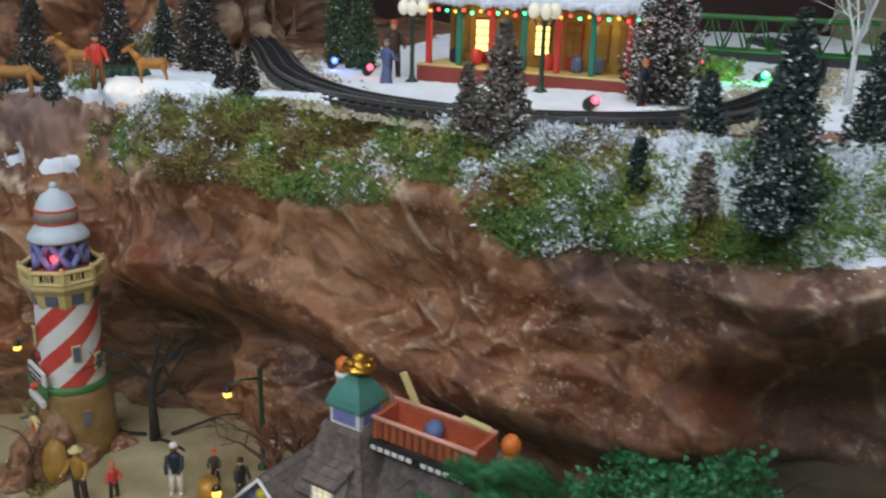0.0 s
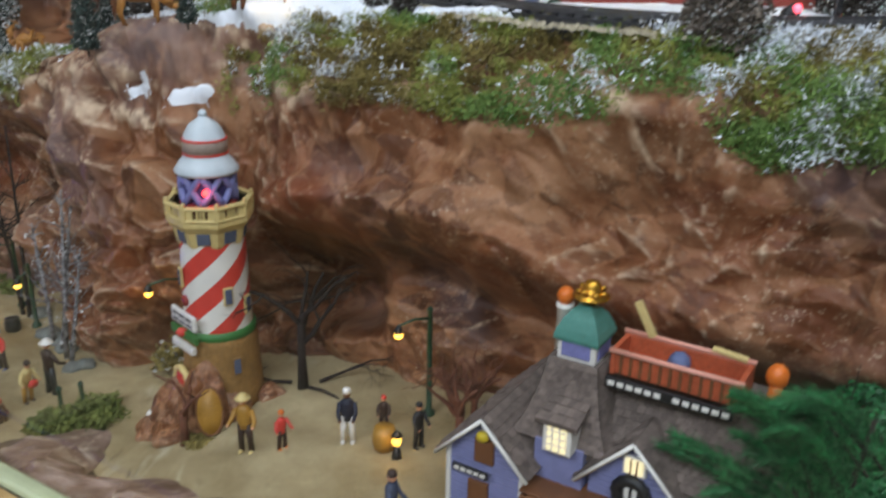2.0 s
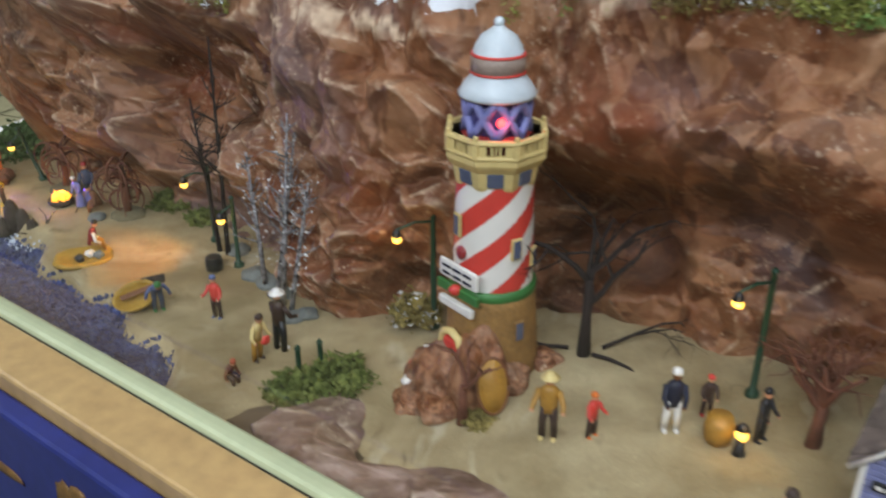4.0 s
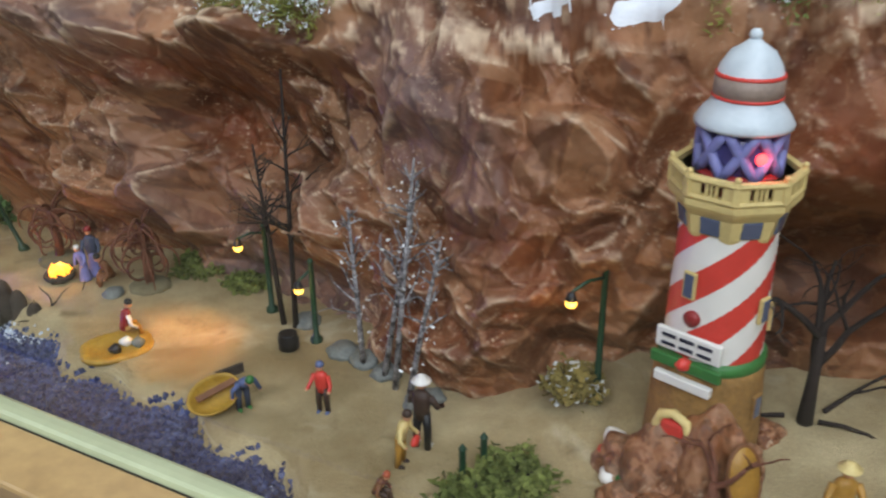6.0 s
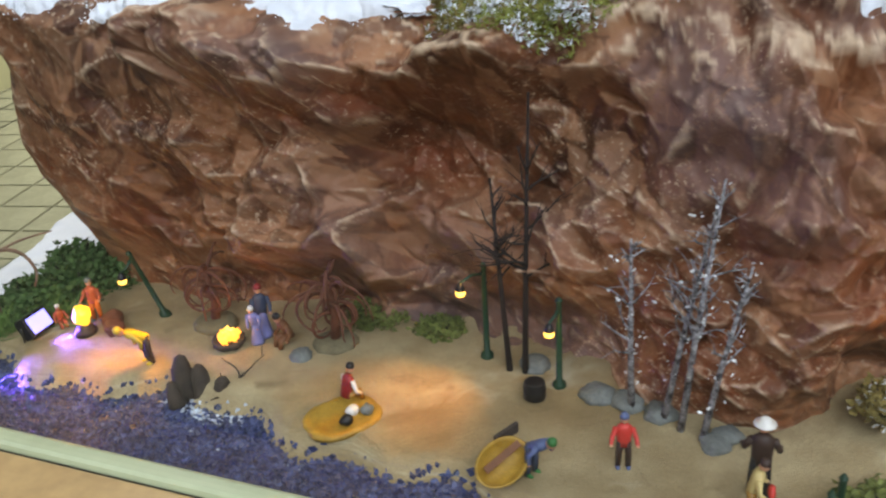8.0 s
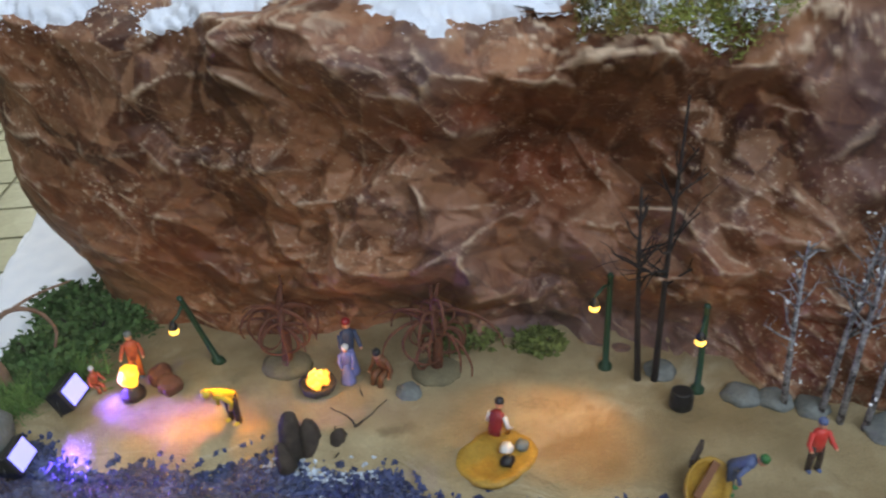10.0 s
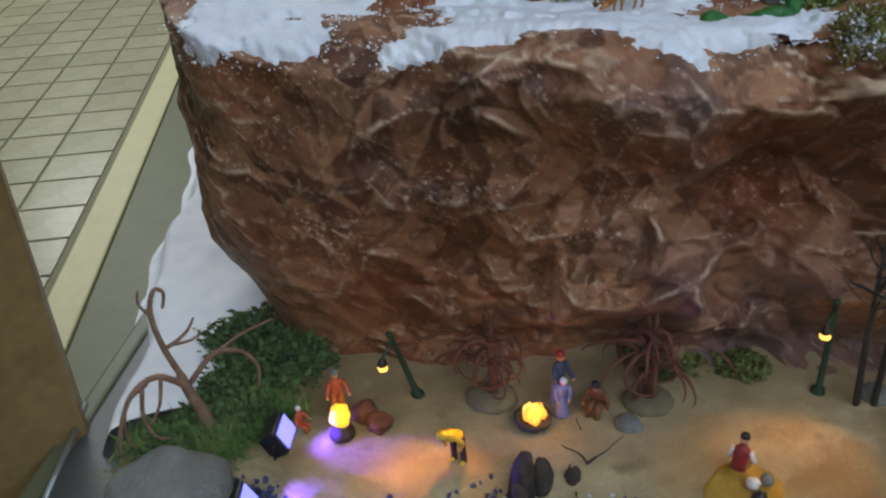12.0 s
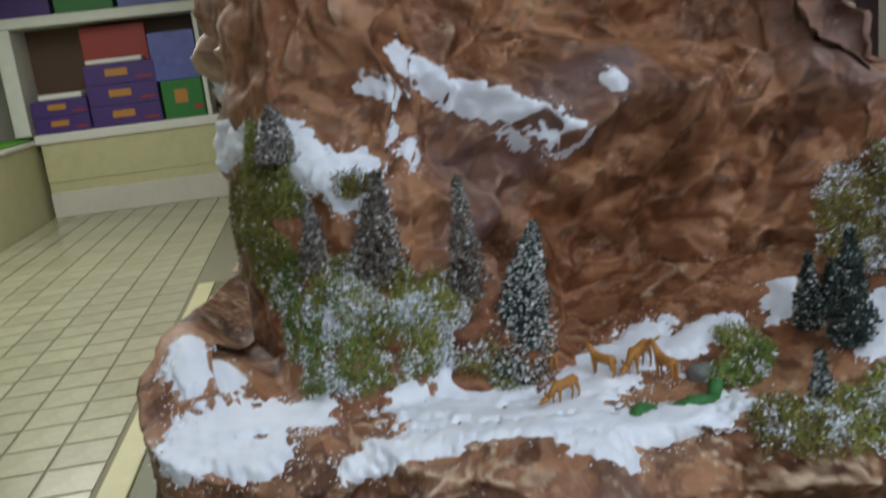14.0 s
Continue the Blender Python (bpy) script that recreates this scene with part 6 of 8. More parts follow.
for k, (x, y, z, r) in enumerate(((0.13, 0.555, 0.995, 0.04), (0.13, 0.50, 0.97, 0.038), (0.21, 0.63, 1.0, 0.055), (0.26, 0.60, 0.98, 0.05), (0.165, 0.61, 0.975, 0.045))):
    t = thing("garland_bush", "deep green tinsel garland bush beside the house", "bush", (x, y, sand_height(x, y) + 0.0), 0, "garland bushes")
    rnd = random.Random(40 + k)
    bm = bmesh.new()
    hgt = z - float(sand_height(x, y))
    for q in range(7):
        a = q * 0.9 + k
        branches(bm, (0, 0, 0), Vector((math.cos(a) * 0.6, math.sin(a) * 0.6, 1)).normalized(), hgt * 1.1, 0.0022, 1, rnd, 0.35, 0.1, 2)
    part("stem", bm, M_BARK, t)
    pts = []
    for q in range(9):
        a = q * 2.4 + k
        c0, c1 = Vector((0, 0, hgt * 0.6)), Vector((math.cos(a) * r * 1.25, math.sin(a) * r * 1.25, hgt * rnd.uniform(0.7, 1.15)))
        for i in range(420):
            f = rnd.random()
            p = c0.lerp(c1, f) + Vector((rnd.gauss(0, 1), rnd.gauss(0, 1), rnd.gauss(0, 1))) * 0.0055 + Vector((0, 0, 0.012 * math.sin(f * 3.1)))
            pts.append(tuple(p))
    leaf_cards(pts, 0.0058, "foliage", M_GARLAND, t, 0.6, 60 + k)
    if k in (4, 6):
        bm = bmesh.new()
        blob(bm, (0.012, -0.02, hgt * 1.05), 0.006, 0, 2, 0.2)
        part("berry", bm, M_DKRED, t)
bush("round_bush", -0.178, 0.621, ground(-0.178, 0.621), 0.017, M_OLIVE, "small yellowish moss ball by the house corner", 5, 0.8, 420, 0.005)
bush("round_bush", -0.152, 0.612, ground(-0.15, 0.612), 0.013, M_OLIVE, "small yellowish moss ball by the house corner", 6, 0.8, 320, 0.005)

# ---------------------------------------------------------------- figures on the sand
fig = lambda x, y: ground(x, y)
figurine("fisherman_figurine", "toy fisherman in ochre coat, dark waders and straw hat", -0.350, 0.752, fig(-0.35, 0.752), -10, 0.064, M_RAFT, M_DARKWOOD, M_CREAM, brim=True)
figurine("child_figurine", "small toy child in a red coat", -0.316, 0.752, fig(-0.316, 0.752), 40, 0.043, M_RED, M_DARKWOOD, M_ORANGE)
figurine("sailor_figurine", "toy sailor in navy jacket, white trousers and white cap", -0.255, 0.758, fig(-0.255, 0.758), 0, 0.060, M_NAVY, M_WHITE, M_WHITE, skin=M_BROWN, arms=0.0)
figurine("visitor_figurine", "toy visitor in a slate-blue coat and trousers", -0.209, 0.630, fig(-0.209, 0.63), 70, 0.062, M_SLATE, M_SLATE, M_DARKWOOD, arms=0.05)
figurine("shirt_figurine", "toy man in a cream shirt holding a red basket", -0.618, 0.895, fig(-0.618, 0.895), 60, 0.055, M_CREAM, M_RAFT, M_DARKWOOD, prop=M_RED, bend=0.25)
figurine("coat_figurine", "toy man in a dark coat with a pale brimmed hat", -0.600, 0.915, fig(-0.60, 0.915), 150, 0.068, M_DARKWOOD, M_BLACK, M_WHITE, brim=True)
figurine("boy_figurine", "toy boy in a red jacket and blue cap", -0.680, 0.970, fig(-0.68, 0.97), -20, 0.052, M_RED, M_DARKWOOD, M_GREYBLUE, brim=False)
figurine("blue_figurine", "toy figure stooping in a blue coat", -0.748, 0.985, fig(-0.748, 0.985), 30, 0.056, M_GREYBLUE, M_SLATE, M_LEAFGREEN, bend=0.95, arms=0.5)
figurine("raft_figurine", "toy man in dark red waistcoat sitting on a raft", -0.876, 1.113, fig(-0.876, 1.113) + 0.003, 120, 0.056, M_DKRED, M_RAFT, M_BLACK, sleeve=M_WHITE, arms=0.3, bend=0.3, sit=True)
figurine("digger_figurine", "toy man in a yellow oilskin bending down", -1.055, 1.245, fig(-1.055, 1.245), -60, 0.062, M_YELLOW, M_DARKWOOD, M_YELLOW, arms=0.05, bend=0.95)
figurine("couple_figurine", "toy woman in a blue-violet dress", -0.943, 1.262, fig(-0.943, 1.262), 10, 0.060, M_SLATE, M_LILAC, M_DKRED, skirt=True, arms=0.1)
figurine("couple_figurine", "toy companion in a violet coat seated close beside her", -0.950, 1.248, fig(-0.950, 1.248), -20, 0.046, M_LILAC, M_LILAC, M_WHITE, skirt=True, arms=0.0, bend=0.25)
figurine("kneeling_figurine", "toy figure kneeling in a brown coat", -0.918, 1.236, fig(-0.918, 1.236), -60, 0.058, M_BROWN, M_BROWN, M_BLACK, sit=True, bend=0.45)
figurine("crouching_figurine", "small crouching toy figure in brown by the rail", -0.638, 0.862, fig(-0.638, 0.862), 60, 0.042, M_BROWN, M_DARKWOOD, M_TRAY, sit=True, bend=0.5)
figurine("cook_figurine", "toy cook with orange apron behind the yellow lamp", -1.118, 1.352, fig(-1.118, 1.352), -10, 0.052, M_TRAY, M_ORANGE, M_GREY)
figurine("pink_figurine", "toy figure in pink seated by the yellow lamp", -1.155, 1.352, fig(-1.155, 1.352), 30, 0.036, M_TRAY, M_TRAY, M_WHITE, sit=True)
figurine("porter_figurine", "toy figure in black beside the lantern", -0.188, 0.752, fig(-0.188, 0.752), 40, 0.05, M_BLACK, M_BLACK, M_BLACK, arms=0.1)
figurine("red_hat_figurine", "small toy figure in dark brown with a red hat", -0.222, 0.782, fig(-0.222, 0.782), 0, 0.040, M_DARKWOOD, M_DARKWOOD, M_RED, arms=0.1)

# raft, barrow, stump, pot and other small gear
t = thing("raft", "flat rounded ochre toy raft with grey load on the sand", "raft", (-0.882, 1.100, fig(-0.882, 1.10)), 20, "", 0.88)
bm = bmesh.new()
lathe(bm, [(0.037, -0.002), (0.038, 0.0015), (0.036, 0.0035), (0.031, 0.004), (0.028, 0.0028), (0.004, 0.0032)], 28, None, 0, 0.05)
for v in bm.verts:
    k = 1 + 0.10 * abs(math.sin(2 * math.atan2(v.co.y, v.co.x)))
    v.co.x, v.co.y = v.co.x * k, v.co.y * 0.82 * k
part("deck", bm, M_DINGHY, t)
for k, (dx, dy, m_) in enumerate(((0.012, -0.002, M_GREY), (0.0, 0.006, M_WHITE), (-0.012, -0.005, M_BLACK))):
    bm = bmesh.new()
    blob(bm, (dx + 0.01, dy - 0.010, 0.0075), (0.007, 0.006, 0.006), 0, 2, 0.4)
    part("load", bm, m_, t)
t = thing("dinghy", "small ochre-yellow toy dinghy tipped on the sand", "boat", (-0.768, 0.990, fig(-0.768, 0.990)), 25, "", 0.8)
bm = bmesh.new()
lathe(bm, [(0.004, 0.0), (0.015, 0.002), (0.022, 0.010), (0.024, 0.018), (0.0222, 0.0184), (0.020, 0.011), (0.013, 0.005), (0.002, 0.004)], 22, Matrix.Translation((-0.004, 0.004, 0.008)) @ pose(0, 0, 0, 34, -14, 0) @ Matrix.Diagonal((1.25, 0.9, 1.0, 1.0)), 0, 0.02)
part("hull", bm, M_DINGHY, t)
bm = bmesh.new()
box(bm, -0.022, 0.022, -0.0035, 0.0035, -0.0012, 0.0012, 0.0004, 0, Matrix.Translation((-0.004, -0.002, 0.024)) @ pose(0, 0, 0, 34, -14, 0))
part("thwart", bm, M_BROWN, t, "brown plank seat")
bm = bmesh.new()
box(bm, 0.004, 0.036, 0.014, 0.018, 0.022, 0.034, 0.001, 0, pose(0, 0, 0, 0, 0, 6))
tube(bm, [(0.016, 0.015, -0.002), (0.016, 0.015, 0.026)], [0.002, 0.002], 6)
part("notice_board", bm, M_STUMP, t, "small dark brown notice board")
t = thing("driftwood_stump", "group of dark pointed logs with coiled rope at the shore", "stump", (-1.015, 1.198, fig(-1.015, 1.198)))
for dx, dy, h_, r_k, tilt_ in ((-0.006, 0.004, 0.044, 0.0105, 4), (0.012, -0.004, 0.032, 0.009, -8), (0.028, -0.012, 0.026, 0.008, 14), (-0.014, -0.010, 0.022, 0.007, -12)):
    bm = bmesh.new()
    lathe(bm, [(r_k * 1.25, -0.003), (r_k, h_ * 0.25), (r_k * 0.85, h_ * 0.7), (r_k * 0.5, h_ * 0.92), (r_k * 0.12, h_)], 11, pose(dx, dy, 0, tilt_, tilt_ * 0.6, 0), 0, 0.35)
    part("log", bm, M_STUMP, t)
bm = bmesh.new()
for cx_, cy_, r_k in ((0.034, -0.010, 0.017), (0.052, -0.016, 0.013)):
    tube(bm, [(cx_ + r_k * math.cos(k * 0.48), cy_ + 0.8 * r_k * math.sin(k * 0.48), 0.004 + 0.004 * abs(math.sin(k * 0.9))) for k in range(27)], [0.0011] * 27, 5)
part("rope_coil", bm, M_TAN, t)
bm = bmesh.new()
rnd = random.Random(3)
for k in range(5):
    branches(bm, (0.02, 0, 0.0), Vector((1, rnd.uniform(-0.8, 0.4), rnd.uniform(0.05, 0.3))).normalized(), 0.045, 0.0025, 1, rnd, 0.4)
part("driftwood", bm, M_STUMP, t)
bm = bmesh.new()
lathe(bm, [(0.009, 0), (0.0135, 0.003), (0.0138, 0.018), (0.0115, 0.0225), (0.0125, 0.024), (0.010, 0.0245)], 18)
pot = obj("black_pot", bm, M_BLACK)
pot.matrix_basis = pose(-0.716, 1.078, fig(-0.716, 1.078)) @ Matrix.Scale(0.72, 4)
tagged(pot, "small black cast pot on the sand", "pot")
# camp fires and lamp
for x, y, s in ((-0.978, 1.250, 1.0),):
    t = thing("camp_fire", "little glowing camp fire ringed with dark logs", "camp fire", (x, y, fig(x, y)))
    for k in range(6):
        a = k * 1.05
        bm = bmesh.new()
        tube(bm, [(0.013 * math.cos(a), 0.013 * math.sin(a), 0.001), (0.002 * math.cos(a), 0.002 * math.sin(a), 0.012)], [0.0022, 0.0018], 6)
        part("log", bm, M_BARK, t)
    bm = bmesh.new()
    lathe(bm, [(0.011, 0.0), (0.0155, 0.004), (0.0165, 0.009), (0.0145, 0.0095), (0.012, 0.007), (0.002, 0.006)], 14, None, 0, 0.14)
    part("stone_bowl", bm, M_STUMP, t, "dark stone ring")
    rnd = random.Random(91)
    for k in range(9):
        a, q = k * 2.4, 0.009 * math.sqrt(k / 9)
        bm = bmesh.new()
        blob(bm, (q * math.cos(a), q * math.sin(a), 0.011 + 0.004 * (1 - k / 9)), (0.0042, 0.0042, rnd.uniform(0.004, 0.007)), 0, 2, 0.9)
        part("ember", bm, M_FIRE if k % 3 else M_WARMGLOW, t, "glowing ember")
    bulb("fire_glow", (x, y - 0.012, fig(x, y) + 0.028), 0.03, ORANGE, 0.006)
t = thing("egg_lamp", "egg-shaped glowing yellow lamp on a dark foot", "lamp", (-1.126, 1.326, fig(-1.126, 1.326)), 0, "", 0.72)
bm = bmesh.new()
blob(bm, (0, 0, 0.03), (0.0128, 0.0125, 0.015), 0, 3, 0.3)
part("shade", bm, M_EGG, t, "glowing yellow egg shade")
bm = bmesh.new()
lathe(bm, [(0.016, 0.0), (0.015, 0.007), (0.01, 0.013), (0.008, 0.016)], 16, None, 0, 0.1)
part("foot", bm, M_DARKWOOD, t)
bulb("egg_glow", (-1.12, 1.30, fig(-1.12, 1.30) + 0.045), 0.03, (1, 0.6, 0.1), 0.01)
for k, (x, y) in enumerate(((-1.095, 1.315), (-1.10, 1.335))):
    boulder(x, y, fig(x, y) + 0.006, 0.011, M_REDBARK, "dark reddish stone by the yellow lamp", 50 + k, 1.0)
t = thing("barrel_lantern", "ochre toy barrel with a glowing lantern", "lantern", (-0.208, 0.738, fig(-0.208, 0.738)))
bm = bmesh.new()
lathe(bm, [(0.0095, 0), (0.0115, 0.008), (0.0115, 0.015), (0.0095, 0.023)], 16, Matrix.Translation((-0.012, 0.012, 0)))
part("barrel", bm, M_RAFT, t)
bm = bmesh.new()
blob(bm, (0.0, -0.004, 0.018), (0.0048, 0.0048, 0.0052), 0, 2, 0.3)
part("lantern_bulb", bm, M_WARMGLOW, t, "glowing lantern bulb")
bm = bmesh.new()
lathe(bm, [(0.0055, 0.0235), (0.003, 0.027), (0.001, 0.029)], 12, Matrix.Translation((0.0, -0.004, 0)))
lathe(bm, [(0.005, 0.0), (0.0042, 0.004), (0.0026, 0.0125)], 12, Matrix.Translation((0.0, -0.004, 0)))
part("lantern_cage", bm, M_BLACK, t)
bulb("barrel_glow", (-0.206, 0.722, fig(-0.2, 0.72) + 0.03), 0.012, WARM, 0.004)

# street lamps
street_lamp(-0.178, 0.812, fig(-0.178, 0.812), 0.115, (-0.03, -0.018, 0.098), "dark green toy street lamp with a glowing warm bulb", watts=0.02)
street_lamp(-0.452, 0.945, fig(-0.452, 0.945), 0.125, (-0.032, -0.022, 0.108), "dark green toy street lamp with a glowing warm bulb", watts=0.02)
street_lamp(-0.738, 1.155, fig(-0.738, 1.155), 0.095, (-0.025, -0.013, 0.080), "dark green toy street lamp with a glowing warm bulb", watts=0.012)
street_lamp(-0.690, 1.088, fig(-0.69, 1.088), 0.085, (-0.012, -0.009, 0.062), "dark green toy street lamp with a glowing warm bulb", watts=0.012)
street_lamp(-1.046, 1.338, fig(-1.046, 1.338), 0.075, (-0.012, -0.006, 0.05), "leaning dark green toy street lamp", watts=0.0, leanx=-0.022)
spot("orange_beam", (-0.755, 1.130, 0.960), (-0.838, 1.095, 0.845), 0.75, (1.0, 0.40, 0.02), 76, 0.9, 0.01)
spot("orange_beam", (-1.03, 1.28, 0.965), (-1.10, 1.215, 0.84), 2.0, (1.0, 0.32, 0.01), 60, 0.9, 0.01)
flood_lamp(-1.172, 1.338, fig(-1.172, 1.338), 58, "black LED flood lamp shining violet over the sand", (-1.09, 1.295, 0.835))
flood_lamp(-1.222, 1.296, fig(-1.222, 1.296), 62, "black LED flood lamp shining violet over the gravel", (-1.12, 1.24, 0.828))

# trees and bushes of the lower ground
for k, (x, y, turn, size) in enumerate(((-0.305, 0.862, -10, 0.085), (-0.295, 0.872, 35, 0.075), (-0.325, 0.875, 170, 0.05))):
    bm = bmesh.new()
    branches(bm, (0, 0, 0.004), Vector((1, 0, 0.22)).normalized(), size, 0.0022, 3, random.Random(500 + k), 0.4, 0.12, 3)
    fb_ = obj("fallen_branch", bm, M_BARK, None, True)
    fb_.matrix_basis = pose(x, y, fig(x, y), 0, 0, turn)
    tagged(fb_, "dark wiry fallen branch on the sand", "branch", "fallen branches")
bare_tree(-0.312, 0.868, fig(-0.312, 0.868), 0.17, 0.0045, M_BARK, "black bare tree with drooping wiry branches by the tower", 11, 0.5, 0.15, 4, 3)
birch(-0.712, 1.118, fig(-0.712, 1.118), 0.26, "thin dark bare tree against the cliff", 12, 0.008, M_BARK, "bare_tree", "bare trees")
birch(-0.724, 1.126, fig(-0.724, 1.126), 0.19, "thin dark bare tree against the cliff", 17, -0.012, M_BARK, "bare_tree", "bare trees")
birch(-0.618, 1.0, fig(-0.618, 1.0), 0.215, "slender silver-white glittering birch in front of the cliff", 21, 0.022)
birch(-0.628, 1.012, fig(-0.628, 1.012), 0.19, "slender silver-white glittering birch in front of the cliff", 22, 0.035)
birch(-0.645, 1.034, fig(-0.645, 1.034), 0.16, "slender silver-white glittering birch in front of the cliff", 23, -0.006)
birch(-0.607, 0.985, fig(-0.607, 0.985), 0.15, "slender silver-white glittering birch in front of the cliff", 24, 0.03)
root_tree(-0.992, 1.297, fig(-0.992, 1.297), 0.10, "red-brown curling root tree on a round sanded base", 31, 20, M_REDBARK, base=M_BASE)
root_tree(-0.875, 1.222, fig(-0.875, 1.222), 0.115, "red-brown curling root tree on a round sanded base", 32, 26, M_REDBARK, base=M_BASE)
bare_tree(-0.150, 0.745, fig(-0.15, 0.745), 0.10, 0.0045, M_REDBARK, "red-brown spiky dry plant beside the house", 33, 0.4, 0.1, 7, 2)
bare_tree(-0.135, 0.775, fig(-0.135, 0.775), 0.09, 0.0035, M_REDBARK, "red-brown spiky dry plant beside the house", 35, 0.4, 0.1, 7, 2)
t = thing("driftwood_root", "grey-brown driftwood root with long curling antler-like fingers", "driftwood", (-1.232, 1.385, fig(-1.232, 1.385)), 0, "", 1.15)
bm = bmesh.new()
tube(bm, [(0.006, 0, -0.004), (0.004, 0.002, 0.02), (-0.002, 0.004, 0.042), (-0.006, 0.006, 0.06)], [0.0062, 0.005, 0.0043, 0.0036], 9)
part("trunk", bm, M_DRIFT, t, smooth=True)
for curve, w_k in ((((-0.004, 0.006, 0.055), (-0.012, 0.012, 0.085), (-0.014, 0.016, 0.112), (-0.008, 0.018, 0.128), (-0.002, 0.018, 0.124), (-0.005, 0.018, 0.112)), 0.0026), (((-0.012, 0.012, 0.082), (-0.002, 0.014, 0.084), (0.008, 0.015, 0.090), (0.014, 0.016, 0.098)), 0.0019),
                   (((-0.004, 0.012, 0.083), (0.010, 0.013, 0.082), (0.017, 0.013, 0.088)), 0.0013), (((-0.013, 0.016, 0.108), (-0.020, 0.018, 0.120), (-0.018, 0.018, 0.132)), 0.0014),
                   (((-0.003, 0.004, 0.05), (-0.022, 0.002, 0.068), (-0.042, -0.002, 0.062), (-0.055, -0.006, 0.040), (-0.060, -0.008, 0.018)), 0.0028), (((-0.03, 0.0, 0.066), (-0.046, 0.002, 0.054), (-0.052, 0.0, 0.034), (-0.050, -0.002, 0.016)), 0.0019),
                   (((-0.034, -0.002, 0.064), (-0.038, -0.008, 0.046), (-0.034, -0.012, 0.028), (-0.024, -0.012, 0.022)), 0.0018), (((-0.02, 0.0, 0.066), (-0.026, -0.006, 0.048), (-0.038, -0.010, 0.034)), 0.0016),
                   (((0.0, 0.004, 0.052), (0.020, 0.004, 0.070), (0.040, 0.002, 0.066), (0.050, 0.0, 0.048), (0.046, -0.002, 0.032)), 0.0024), (((0.018, 0.004, 0.068), (0.042, 0.008, 0.076), (0.070, 0.010, 0.080)), 0.0015)):
    bm = bmesh.new()
    pts_ = [Vector(c) for c in curve]
    fine_ = []
    for i in range(len(pts_) - 1):
        p0, p1, p2, p3 = pts_[max(i - 1, 0)], pts_[i], pts_[i + 1], pts_[min(i + 2, len(pts_) - 1)]
        for f in (0.0, 0.25, 0.5, 0.75):
            fine_.append(0.5 * (2 * p1 + (p2 - p0) * f + (2 * p0 - 5 * p1 + 4 * p2 - p3) * f * f + (3 * p1 - p0 - 3 * p2 + p3) * f ** 3))
    fine_.append(pts_[-1])
    tube(bm, fine_, [w_k * (1 - 0.6 * k / len(fine_)) for k in range(len(fine_))], 7)
    part("finger", bm, M_DRIFT, t, smooth=True)
bush("olive_bush", -0.472, 0.948, fig(-0.472, 0.948) + 0.012, 0.027, M_OLIVE, "round olive bush dusted white below the cliff", 7, 0.9, 700, 0.006, frost=0.12)
bush("moss_clump", -0.535, 0.865, fig(-0.535, 0.865), 0.035, M_CLUMP, "low green moss clump on the sand edge", 8, 0.45, 800, 0.006)
bush("moss_clump", -0.572, 0.845, fig(-0.572, 0.845), 0.03, M_CLUMP, "low green moss clump on the sand edge", 9, 0.45, 700, 0.006)
bush("moss_clump", -0.825, 1.262, fig(-0.825, 1.262), 0.034, M_CLUMP, "low green moss clump at the cliff foot", 10, 0.4, 700, 0.006)
bush("moss_clump", -0.77, 1.215, fig(-0.77, 1.215), 0.026, M_CLUMP, "low green moss clump at the cliff foot", 15, 0.4, 500, 0.006)
for k, (x, y, r) in enumerate(((-1.235, 1.40, 0.03), (-1.195, 1.425, 0.043), (-1.15, 1.44, 0.05), (-1.115, 1.455, 0.045), (-1.19, 1.385, 0.032), (-1.265, 1.385, 0.026), (-1.16, 1.50, 0.045))):
    bush("foam_bush", x, y, 0.84, r, M_FOAM, "dense dark green foam bush at the table's end", 80 + k, 0.75, 1100, 0.007)
boulder(-1.276, 1.325, 0.845, 0.046, M_GREY, "smooth grey round stone at the table's corner", 61, 0.9)
for k, (x, y, r) in enumerate(((-0.665, 1.062, 0.016), (-0.645, 1.045, 0.015), (-0.625, 1.022, 0.014), (-0.70, 1.125, 0.014), (-0.60, 0.975, 0.013), (-0.588, 0.98, 0.012), (-0.91, 1.205, 0.012))):
    boulder(x, y, fig(x, y) + 0.002, r, M_GREY, "frosted grey stone at the cliff foot", 90 + k, 0.5)
for x, y, h in ((-0.573, 0.872, 0.03), (-0.555, 0.885, 0.028)):
    t = thing("fence_post", "short dark green fence post", "fence post", (x, y, fig(x, y)), 0, "fence posts")
    bm = bmesh.new()
    lathe(bm, [(0.0026, -0.001), (0.0026, h), (0.0034, h + 0.001), (0.001, h + 0.005)], 8)
    part("post", bm, M_GREEN, t)

